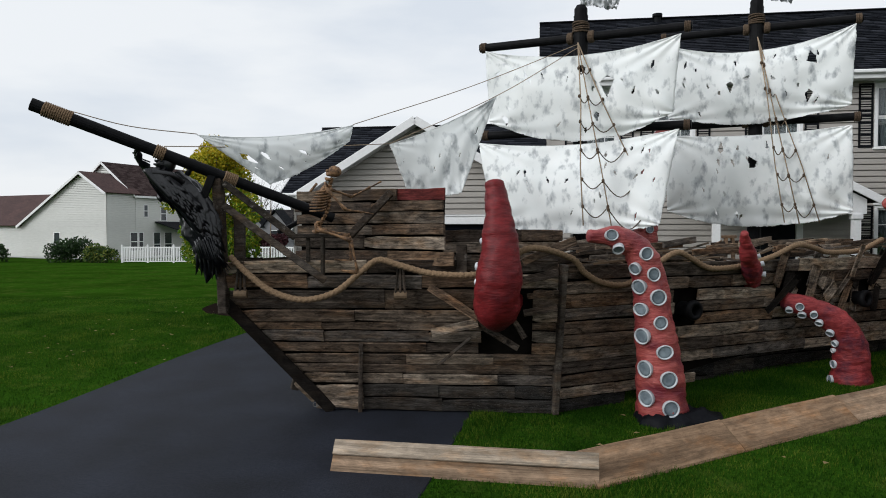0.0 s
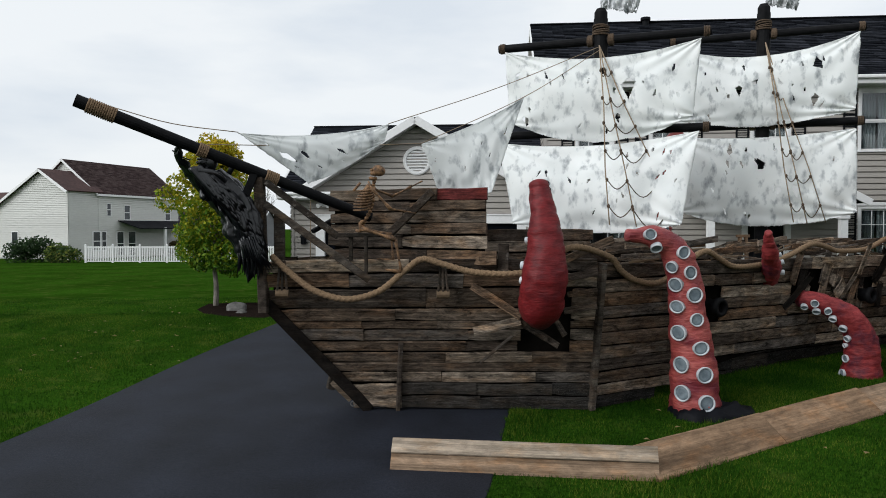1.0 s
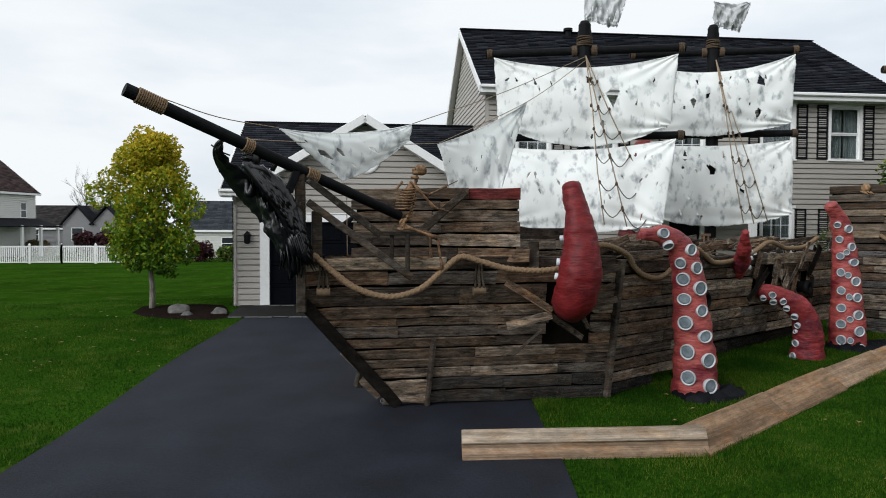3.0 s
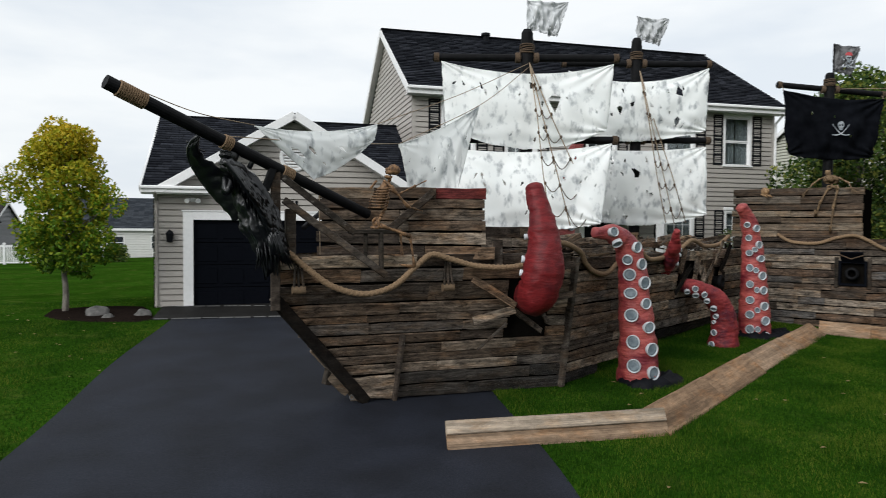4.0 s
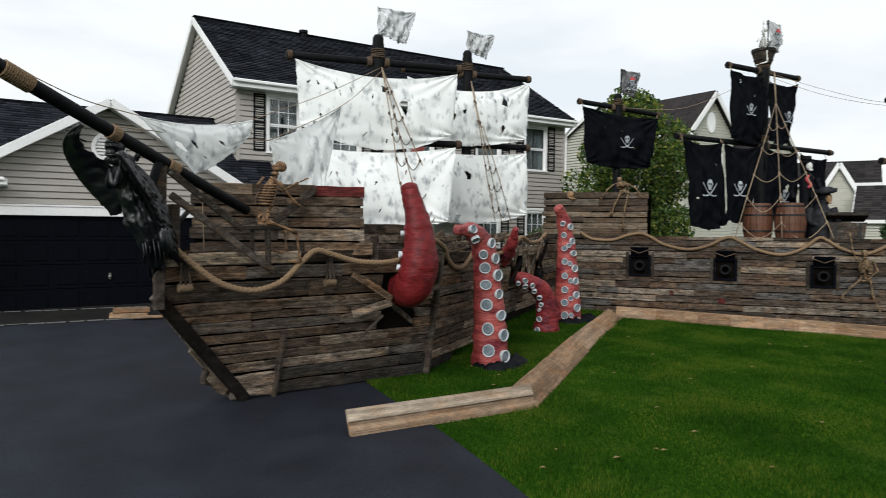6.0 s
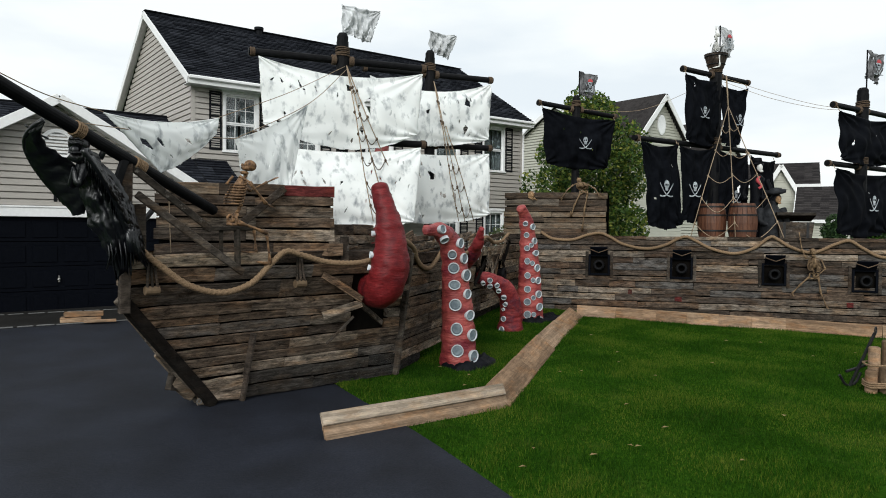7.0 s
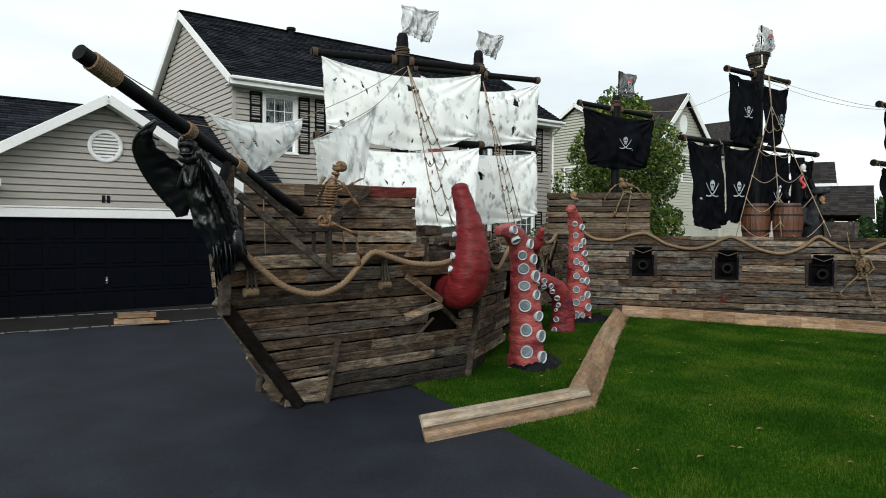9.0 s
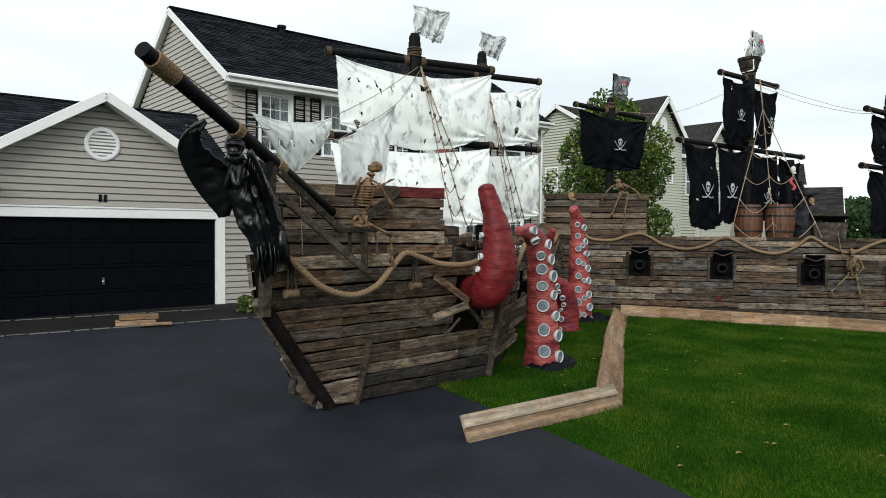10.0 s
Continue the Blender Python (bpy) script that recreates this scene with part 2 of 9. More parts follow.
M_APRON = mat("tarred_apron", (0.006, 0.0058, 0.0056), (0.017, 0.016, 0.015), scale=40, rough=0.85, bump=0.6, blotch=0.35, blotch_scale=1.6, spec=0.15)
M_GRASS = mat("mown_lawn", (0.0105, 0.033, 0.0024), (0.0265, 0.07, 0.0055), scale=22, rough=0.9, bump=0.6, blotch=0.3, blotch_scale=0.35, stain=((0.06, 0.085, 0.015), 2.2, 0.53, 0.82), depth=0.03, spec=0.0)
M_SIDING = mat("beige_vinyl_siding", (0.348, 0.324, 0.298), (0.396, 0.368, 0.337), scale=30, stretch=(0.1, 0.1, 1), rough=0.55, bump=0.04, blotch=0.06)
M_WHITE = mat("white_trim_paint", (0.74, 0.74, 0.74), (0.8, 0.8, 0.8), scale=14, rough=0.45, bump=0.03, blotch=0.05)
M_SHINGLE = mat("charcoal_shingles", (0.007, 0.0075, 0.009), (0.022, 0.023, 0.026), spec=0.05, scale=6, stretch=(1, 1, 3), rough=0.9, bump=0.5, blotch=0.25, blotch_scale=1.3)
M_BROWNROOF = mat("brown_shingles", (0.038, 0.018, 0.017), (0.07, 0.036, 0.032), scale=5, rough=0.9, bump=0.4, blotch=0.2)
M_DUSKROOF = mat("dusk_grey_shingles", (0.022, 0.02, 0.02), (0.045, 0.041, 0.04), scale=6, rough=0.9, bump=0.4, blotch=0.2, spec=0.05)
M_SLATEROOF = mat("slate_grey_shingles", (0.045, 0.052, 0.062), (0.085, 0.095, 0.108), scale=8, stretch=(1, 1, 3), rough=0.9, bump=0.4, blotch=0.15, spec=0.05)
M_BLACKDOOR = mat("black_door_paint", (0.0022, 0.0028, 0.0048), (0.0038, 0.0046, 0.0072), scale=20, rough=0.6, bump=0.05, blotch=0.1, spec=0.03)
M_SHUTTER = mat("black_shutter_vinyl", (0.004, 0.0045, 0.006), (0.008, 0.009, 0.011), rough=0.6, bump=0.05, spec=0.08)
M_SAIL = mat("soot_stained_canvas", (0.87, 0.89, 0.885), (0.93, 0.94, 0.93), scale=2.2, rough=0.95, bump=0.3, blotch=0.07, blotch_scale=1.2, translucent=0.22, rand=0.03,
             stain=((0.34, 0.365, 0.385), 6.0, 0.53, 0.74), stain_stretch=(1.25, 1.25, 0.7), spec=0.0, depth=0.015)
M_BLACKSAIL = mat("black_sailcloth", (0.002, 0.0024, 0.0036), (0.005, 0.0058, 0.008), scale=5, spec=0.04, rough=0.9, bump=0.3, blotch=0.25, rand=0.1)
M_ROPE = mat("manila_rope", (0.115, 0.072, 0.04), (0.25, 0.168, 0.098), scale=60, rough=0.95, bump=0.5, blotch=0.2)
M_DARKROPE = mat("dark_tarred_rope", (0.045, 0.028, 0.017), (0.11, 0.075, 0.048), scale=50, rough=0.95, bump=0.5, blotch=0.2)
M_SEATBONE = mat("brown_bone", (0.035, 0.017, 0.008), (0.26, 0.145, 0.068), scale=22, rough=0.7, bump=0.4, blotch=0.4, blotch_scale=5)
M_PEG = mat("tan_turned_wood", (0.075, 0.048, 0.027), (0.13, 0.088, 0.05), scale=20, rough=0.8, bump=0.2)
M_THINROPE = mat("thin_hemp_line", (0.2, 0.15, 0.1), (0.34, 0.26, 0.18), scale=40, rough=0.95, bump=0.2)
M_SPAR = mat("black_painted_spar", (0.0028, 0.0029, 0.0036), (0.0075, 0.0076, 0.0085), scale=10, spec=0.1, rough=0.6, bump=0.25, blotch=0.2)
M_TENT = mat("red_papier_mache", (0.1, 0.0075, 0.0095), (0.165, 0.0135, 0.0155), scale=9.0, stretch=(1, 1, 4.2), rough=0.5, bump=0.5, blotch=0.22, blotch_scale=2.4, rand=0.0, stain=((0.045, 0.005, 0.009), 3.4, 0.5, 0.75), stain_stretch=(1, 1, 0.2), depth=0.022, spec=0.22)
M_TENT2 = mat("salmon_papier_mache", (0.265, 0.042, 0.041), (0.385, 0.088, 0.074), scale=9.0, stretch=(1, 1, 4.2), rough=0.45, bump=0.85, blotch=0.18, blotch_scale=1.4, stain=((0.14, 0.013, 0.022), 2.6, 0.46, 0.66), stain_stretch=(1, 1, 0.4), depth=0.025)
M_TENTMOTTLED = mat("mottled_papier_mache", (0.13, 0.012, 0.016), (0.26, 0.036, 0.036), scale=11.0, stretch=(1, 1, 2.6), rough=0.5, bump=0.8, blotch=0.25, blotch_scale=2.2, stain=((0.035, 0.009, 0.024), 3.6, 0.5, 0.68), stain_stretch=(1, 1, 0.38), depth=0.025, spec=0.25)
M_CUP = mat("white_cup_rim", (0.4, 0.43, 0.46), (0.58, 0.6, 0.62), rough=0.5, bump=0.1)
M_CUPIN = mat("grey_cup_inside", (0.11, 0.14, 0.165), (0.23, 0.275, 0.305), scale=9, rough=0.55, bump=0.2)
M_BLACKCLOTH = mat("black_cloth", (0.002, 0.0023, 0.0035), (0.005, 0.0056, 0.008), scale=12, rough=0.6, bump=0.5, spec=0.1)
M_FIGURE = mat("black_resin", (0.0015, 0.0018, 0.0028), (0.005, 0.0058, 0.008), scale=8, rough=0.36, bump=0.55, blotch=0.3, depth=0.014, spec=0.5)
M_BONE = mat("aged_bone", (0.15, 0.08, 0.035), (0.36, 0.23, 0.12), scale=14, rough=0.7, bump=0.3, blotch=0.3, blotch_scale=4)
M_OLDBONE = mat("dirty_bone", (0.07, 0.042, 0.02), (0.22, 0.145, 0.078), scale=14, rough=0.75, bump=0.3, blotch=0.3, blotch_scale=4)
M_WHITEBONE = mat("white_bone", (0.5, 0.5, 0.48), (0.68, 0.67, 0.64), scale=14, rough=0.6, bump=0.2)
M_IRON = mat("black_iron", (0.006, 0.006, 0.007), (0.014, 0.014, 0.015), scale=12, rough=0.5, bump=0.3, spec=0.3)
M_BARREL = mat("barrel_oak", (0.06, 0.022, 0.011), (0.13, 0.052, 0.026), scale=3, stretch=(9, 9, 0.8), rough=0.6, bump=0.3)
M_EMBLEM = mat("white_print", (0.2, 0.225, 0.25), (0.46, 0.49, 0.52), scale=14, rough=0.85, bump=0, low=0.42, high=0.6)
M_REDPRINT = mat("red_print", (0.4, 0.05, 0.06), (0.5, 0.08, 0.09), rough=0.8, bump=0)
M_GREYFLAG = mat("grey_ragged_cloth", (0.46, 0.475, 0.49), (0.7, 0.71, 0.72), scale=6, stretch=(2, 2, 0.5), rough=0.95, bump=0.2, translucent=0.25, blotch=0.2)
M_BLACKFLAG = mat("dark_ragged_cloth", (0.05, 0.05, 0.052), (0.2, 0.2, 0.21), scale=5, rough=0.95, bump=0.2)
M_BARK = mat("grey_bark", (0.07, 0.062, 0.052), (0.2, 0.18, 0.155), scale=8, stretch=(3, 3, 0.6), rough=0.95, bump=0.6)
M_MULCH = mat("dark_mulch", (0.006, 0.0045, 0.004), (0.022, 0.016, 0.013), scale=35, rough=1.0, bump=0.9, depth=0.03, spec=0.0)
M_STONE = mat("grey_boulder", (0.06, 0.059, 0.056), (0.16, 0.153, 0.145), scale=5, rough=0.9, bump=0.5)
M_CONCRETE = mat("concrete", (0.075, 0.075, 0.075), (0.13, 0.13, 0.128), scale=30, rough=0.9, bump=0.3)
M_PALE = mat("pale_vinyl_siding", (0.6, 0.6, 0.57), (0.68, 0.68, 0.65), scale=20, stretch=(0.1, 0.1, 1), rough=0.6, bump=0.03, blotch=0.05)
M_FARWALL = mat("grey_vinyl_siding", (0.17, 0.17, 0.18), (0.21, 0.21, 0.22), scale=20, stretch=(0.1, 0.1, 1), rough=0.6, bump=0.03, blotch=0.12)
M_CREAM = mat("cream_vinyl_siding", (0.43, 0.425, 0.365), (0.48, 0.475, 0.41), scale=20, stretch=(0.1, 0.1, 1), rough=0.6, bump=0.03, blotch=0.05)
M_ROOM = mat("dim_interior", (0.06, 0.055, 0.05), (0.09, 0.085, 0.08), rough=0.9, bump=0)
M_CURTAIN = mat("pale_curtain", (0.065, 0.076, 0.08), (0.12, 0.135, 0.14), scale=3, stretch=(8, 8, 0.3), rough=0.9, bump=0.2)
M_BRASS = mat("dull_metal", (0.3, 0.29, 0.27), (0.45, 0.44, 0.42), rough=0.35, metal=0.9, bump=0)


def glass_mat():
    m = bpy.data.materials.new("window_glass")
    m.use_nodes = True
    b = m.node_tree.nodes["Principled BSDF"]
    b.inputs["Base Color"].default_value = (0.85, 0.9, 0.9, 1)
    b.inputs["Roughness"].default_value, b.inputs["IOR"].default_value, b.inputs["Transmission Weight"].default_value = 0.03, 1.5, 1.0
    return m


M_GLASS = glass_mat()


def shingle_mat(name, tones):
    """Shingle tabs, each with its own shade, and mineral grain."""
    m = bpy.data.materials.new(name)
    m.use_nodes = True
    t = m.node_tree
    n, ln = t.nodes, t.links
    bs = n["Principled BSDF"]
    geo, ramp, co, no = n.new("ShaderNodeNewGeometry"), n.new("ShaderNodeValToRGB"), n.new("ShaderNodeTexCoord"), n.new("ShaderNodeTexNoise")
    while len(ramp.color_ramp.elements) < len(tones):
        ramp.color_ramp.elements.new(0.5)
    for i, (e, c) in enumerate(zip(ramp.color_ramp.elements, tones)):
        e.position, e.color = i / (len(tones) - 1), (*c, 1)
    ln.new(geo.outputs["Random Per Island"], ramp.inputs[0])
    no.inputs["Scale"].default_value, no.inputs["Detail"].default_value = 14, 6
    ln.new(co.outputs["Object"], no.inputs["Vector"])
    mr, hsv = n.new("ShaderNodeMapRange"), n.new("ShaderNodeHueSaturation")
    mr.inputs["From Min"].default_value, mr.inputs["From Max"].default_value, mr.inputs["To Min"].default_value, mr.inputs["To Max"].default_value = 0.3, 0.7, 0.65, 1.35
    ln.new(no.outputs["Fac"], mr.inputs["Value"])
    ln.new(ramp.outputs[0], hsv.inputs["Color"])
    ln.new(mr.outputs[0], hsv.inputs["Value"])
    ln.new(hsv.outputs[0], bs.inputs["Base Color"])
    bs.inputs["Roughness"].default_value, bs.inputs["Specular IOR Level"].default_value = 0.95, 0.05
    bp = n.new("ShaderNodeBump")
    bp.inputs["Strength"].default_value, bp.inputs["Distance"].default_value = 0.4, 0.01
    ln.new(no.outputs["Fac"], bp.inputs["Height"])
    ln.new(bp.outputs[0], bs.inputs["Normal"])
    return m


M_TABS = shingle_mat("charcoal_tabs", [(0.008, 0.009, 0.0125), (0.013, 0.0145, 0.019), (0.019, 0.021, 0.027), (0.031, 0.0335, 0.042)])
M_SLATETABS = shingle_mat("slate_tabs", [(0.024, 0.028, 0.034), (0.036, 0.041, 0.049), (0.052, 0.058, 0.067)])
M_DUSKTABS = shingle_mat("dusk_grey_tabs", [(0.019, 0.0175, 0.018), (0.031, 0.028, 0.028), (0.047, 0.043, 0.042)])
M_BROWNTABS = shingle_mat("brown_tabs", [(0.03, 0.02, 0.02), (0.05, 0.034, 0.033), (0.072, 0.053, 0.05)])


# ---------------------------------------------------------------- geometry helpers
WORLD_OF = {}


class Geo:
    """Vertices and faces gathered for one mesh."""

    def __init__(self):
        self.v, self.f = [], []

    def add(self, vs, fs, m=None):
        k = len(self.v)
        self.v += [tuple(m @ Vector(p)) if m else tuple(p) for p in vs]
        self.f += [tuple(i + k for i in f) for f in fs]
        return self

    def box(self, x0, y0, z0, x1, y1, z1, m=None, bevel=0.0):
        if bevel:
            b = bevel
            vs, fs = [], []
            for z, i in ((z0, b), (z0 + b, 0), (z1 - b, 0), (z1, b)):
                vs += [(x0 + i, y0 + i, z), (x1 - i, y0 + i, z), (x1 - i, y1 - i, z), (x0 + i, y1 - i, z)]
            for k in range(3):
                for j in range(4):
                    fs.append((4 * k + j, 4 * k + (j + 1) % 4, 4 * k + 4 + (j + 1) % 4, 4 * k + 4 + j))
            fs += [(3, 2, 1, 0), (12, 13, 14, 15)]
            return self.add(vs, fs, m)
        vs = [(x0, y0, z0), (x1, y0, z0), (x1, y1, z0), (x0, y1, z0), (x0, y0, z1), (x1, y0, z1), (x1, y1, z1), (x0, y1, z1)]
        return self.add(vs, [(3, 2, 1, 0), (4, 5, 6, 7), (0, 1, 5, 4), (1, 2, 6, 5), (2, 3, 7, 6), (3, 0, 4, 7)], m)

    def beam(self, a, b, w, h, up=(0, 0, 1), bevel=0.008):
        """A squared timber from a to b."""
        a, b = Vector(a), Vector(b)
        x = (b - a).normalized()
        y = Vector(up).cross(x)
        y = y.normalized() if y.length > 1e-4 else Vector((0, 1, 0))
        z = x.cross(y)
        m = Matrix((x, y, z)).transposed().to_4x4()
        m.translation = a
        return self.box(0, -w / 2, -h / 2, (b - a).length, w / 2, h / 2, m, bevel)

    def tube(self, pts, rad, seg=10, caps=True, lobes=0, twist=0.0, lobe=0.12, m=None, flat=1.0):
        pts = [Vector(p) for p in pts]
        n = len(pts)
        rads = rad if isinstance(rad, (list, tuple)) else [rad] * n
        k = len(self.v)
        t = (pts[1] - pts[0]).normalized()
        side = t.cross(Vector((0, 0, 1)))
        side = side.normalized() if side.length > 1e-3 else Vector((1, 0, 0))
        run = 0.0
        vs = []
        for i, p in enumerate(pts):
            d = (pts[min(i + 1, n - 1)] - pts[max(i - 1, 0)]).normalized()
            side = (side - d * side.dot(d)).normalized()
            other = d.cross(side)
            if i:
                run += (p - pts[i - 1]).length
            for j in range(seg):
                a = 2 * math.pi * j / seg
                r = rads[i] * (1 + lobe * math.cos(lobes * (a + run * twist))) if lobes else rads[i]
                vs.append(p + side * math.cos(a) * r + other * math.sin(a) * r * flat)
        fs = [(i * seg + j, i * seg + (j + 1) % seg, (i + 1) * seg + (j + 1) % seg, (i + 1) * seg + j) for i in range(n - 1) for j in range(seg)]
        if caps:
            fs += [tuple(reversed(range(seg))), tuple((n - 1) * seg + j for j in range(seg))]
        return self.add(vs, fs, m)

    def ball(self, c, r, seg=12, rings=8, m=None):
        r = r if isinstance(r, (list, tuple)) else (r, r, r)
        vs = [(c[0], c[1], c[2] - r[2])]
        for i in range(1, rings):
            a = math.pi * i / rings - math.pi / 2
            for j in range(seg):
                b = 2 * math.pi * j / seg
                vs.append((c[0] + r[0] * math.cos(a) * math.cos(b), c[1] + r[1] * math.cos(a) * math.sin(b), c[2] + r[2] * math.sin(a)))
        vs.append((c[0], c[1], c[2] + r[2]))
        e = len(vs) - 1
        fs = [(0, 1 + (j + 1) % seg, 1 + j) for j in range(seg)]
        for i in range(rings - 2):
            fs += [(1 + i * seg + j, 1 + i * seg + (j + 1) % seg, 1 + (i + 1) * seg + (j + 1) % seg, 1 + (i + 1) * seg + j) for j in range(seg)]
        fs += [(e, 1 + (rings - 2) * seg + j, 1 + (rings - 2) * seg + (j + 1) % seg) for j in range(seg)]
        return self.add(vs, fs, m)

    def lathe(self, profile, seg=24, m=None):
        """Profile of (radius, z), turned round z."""
        vs = [(r * math.cos(2 * math.pi * j / seg), r * math.sin(2 * math.pi * j / seg), z) for r, z in profile for j in range(seg)]
        n = len(profile)
        fs = [(i * seg + j, i * seg + (j + 1) % seg, (i + 1) * seg + (j + 1) % seg, (i + 1) * seg + j) for i in range(n - 1) for j in range(seg)]
        fs += [tuple(reversed(range(seg))), tuple((n - 1) * seg + j for j in range(seg))]
        return self.add(vs, fs, m)

    def prism(self, poly, y0, y1, m=None):
        """A polygon in x and z, given counter-clockwise as seen from -y, from y0 to y1."""
        n = len(poly)
        vs = [(x, y0, z) for x, z in poly] + [(x, y1, z) for x, z in poly]
        fs = [tuple(range(n)), tuple(reversed(range(n, 2 * n)))] + [(j, j + n, (j + 1) % n + n, (j + 1) % n) for j in range(n)]
        return self.add(vs, fs, m)

    def mesh(self, name, material=None, smooth=False):
        me = bpy.data.meshes.new(name)
        me.from_pydata(self.v, [], self.f)
        if material:
            me.materials.append(material)
        if smooth:
            me.polygons.foreach_set("use_smooth", [True] * len(me.polygons))
        me.update()
        return me


def place(ob, parent, m=None):
    """Hangs ob under parent; m is its pose in the world (the identity if left out)."""
    m = m or Matrix()
    ob.parent = parent
    if parent:
        ob.matrix_parent_inverse = WORLD_OF[parent].inverted()
    ob.matrix_basis = m
    WORLD_OF[ob] = m
    return ob


def thing(name, at, label, category, group="", yaw=0.0, kind=""):
    ob = new(name)
    ob.empty_display_size = 0.2
    m = pose(*at, 0, 0, yaw)
    ob.matrix_basis = m
    WORLD_OF[ob] = m
    return tagged(ob, label, category, group, kind)


def part(name, geo, material, parent, label="", smooth=False, m=None):
    ob = new(name, geo.mesh(name, material, smooth))
    place(ob, parent, m)
    return tagged(ob, label) if label else ob


def single(name, geo, material, label, category="", group="", kind="", smooth=False, at=None):
    """A thing of one mesh. Geometry in the world; at becomes its origin."""
    if at:
        a = Vector(at)
        geo.v = [tuple(Vector(p) - a) for p in geo.v]
    ob = new(name, geo.mesh(name, material, smooth))
    WORLD_OF[ob] = Matrix.Translation(at) if at else Matrix()
    ob.matrix_basis = WORLD_OF[ob]
    return tagged(ob, label, category, group, kind)


def spline(pts, step=0.05):
    """A smooth line through pts (Catmull-Rom)."""
    p = [Vector(q) for q in pts]
    p = [2 * p[0] - p[1]] + p + [2 * p[-1] - p[-2]]
    out = []
    for i in range(1, len(p) - 2):
        n = max(2, int((p[i + 1] - p[i]).length / step))
        for k in range(n):
            t = k / n
            out.append(0.5 * ((2 * p[i]) + (p[i + 1] - p[i - 1]) * t + (2 * p[i - 1] - 5 * p[i] + 4 * p[i + 1] - p[i + 2]) * t * t + (3 * p[i] - p[i - 1] - 3 * p[i + 1] + p[i + 2]) * t ** 3))
    out.append(p[-2])
    return out


def lerp_list(vals, n):
    out = []
    for i in range(n):
        s = i / (n - 1) * (len(vals) - 1)
        k = min(int(s), len(vals) - 2)
        f = s - k
        f = f * f * (3 - 2 * f)
        out.append(vals[k] * (1 - f) + vals[k + 1] * f)
    return out


def ground_z(x, y):
    """The lawn climbs gently from the street to the house and lies level beyond."""
    return -0.33 + 0.012 * max(-8, min(x, 14)) + 0.038 * max(-6, min(y, 18)) - 0.0205 * max(0, min(y - 18, 44))


rng = random.Random(7)
# ---------------------------------------------------------------- ground, lawn and driveway
def ground_sheet():
    """One sheet to the horizon, finely cut near the ship."""
    xs = [-2500, -800, -300, -150, -90, -60, -45, -35, -28] + [-24 + 1.0 * i for i in range(49)] + [27, 32, 40, 55, 80, 150, 300, 800, 2500]
    ys = [-2500, -600, -150, -60, -30, -20, -14, -10] + [-8 + 1.0 * i for i in range(37)] + [31, 34, 38, 43, 48, 60, 90, 150, 300, 800, 2500]
    g = Geo()
    nx = len(xs)
    g.v = [(x, y, ground_z(x, y)) for y in ys for x in xs]
    g.f = [(j * nx + i, j * nx + i + 1, (j + 1) * nx + i + 1, (j + 1) * nx + i) for j in range(len(ys) - 1) for i in range(nx - 1)]
    return g


ground = single("ground", ground_sheet(), M_GRASS, "mown green lawn sloping gently up to the house", "lawn", kind="structure")


def drive_left(y):
    return -5.42 + (y - 8.0) * 0.2244 + 0.05 * math.sin(y * 0.9)


def drive_right(y):
    return -0.67 + (y - 4.4) * 0.268 + 0.04 * math.sin(y * 1.3)


def driveway():
    g = Geo()
    n, m = 50, 14
    y_of = lambda s, f: (-7 + s * 23.0) - f * 0.9 * s
    for j in range(n + 1):
        for i in range(m + 1):
            s, f = j / n, (0.0 if i == 0 else 0.006 if i == 1 else 1.0 if i == m else 0.994 if i == m - 1 else (i - 1) / (m - 2))
            y = y_of(s, f)
            x = drive_left(y) * (1 - f) + drive_right(y) * f
            edge = -0.03 if i in (0, m) else 0.012
            g.v.append((x, y, ground_z(x, y) + edge))
    g.f = [(j * (m + 1) + i, j * (m + 1) + i + 1, (j + 1) * (m + 1) + i + 1, (j + 1) * (m + 1) + i) for j in range(n) for i in range(m)]
    return g


single("driveway", driveway(), M_ASPHALT, "dark sealed asphalt driveway in front of the garage", "driveway", kind="structure")

# ---------------------------------------------------------------- the house
HOUSE = pose(2.7, 17.93, 0, 0, 0, -8)


def hp(u, v, z):
    """A point of the house: along its front, back from it, up."""
    return HOUSE @ Vector((u, v, z))


def siding(g, u0, u1, z0, z1, holes=(), limit=None, course=0.145, out=0.03, m=None, slot=0.03, each=None, back=0.03):
    """Lapped boards on the plane v = 0, facing -v, left out at the holes (u0, u1, z0, z1). limit(z) gives the span under a gable. each: a wall under which every board is a part."""
    z = z0
    while z < z1 - 0.01:
        top = min(z + course, z1)
        a, b = u0, u1
        if limit:
            a, b = limit(0.5 * (z + top))
            a, b = max(a, u0), min(b, u1)
        spans = [(a, b)]
        for h0, h1, hz0, hz1 in holes:
            if hz0 < top - 0.02 and hz1 > z + 0.02:
                cut = []
                for p, q in spans:
                    if h1 <= p or h0 >= q:
                        cut.append((p, q))
                    else:
                        if h0 > p:
                            cut.append((p, h0))
                        if h1 < q:
                            cut.append((h1, q))
                spans = cut
        for p, q in spans:
            if q - p > 0.02:
                k = z + slot
                if each:
                    g = Geo()
                g.add([(p, -out, k), (q, -out, k), (q, -out * 0.8, top), (p, -out * 0.8, top), (p, back, k), (q, back, k), (p, back, z), (q, back, z), (p, -out * 0.8, z), (q, -out * 0.8, z)], [(0, 1, 2, 3), (4, 5, 1, 0), (6, 7, 5, 4), (8, 9, 7, 6)], m)
                if each:
                    part("siding_board", g, M_SIDING, each)
        z = top
    return g


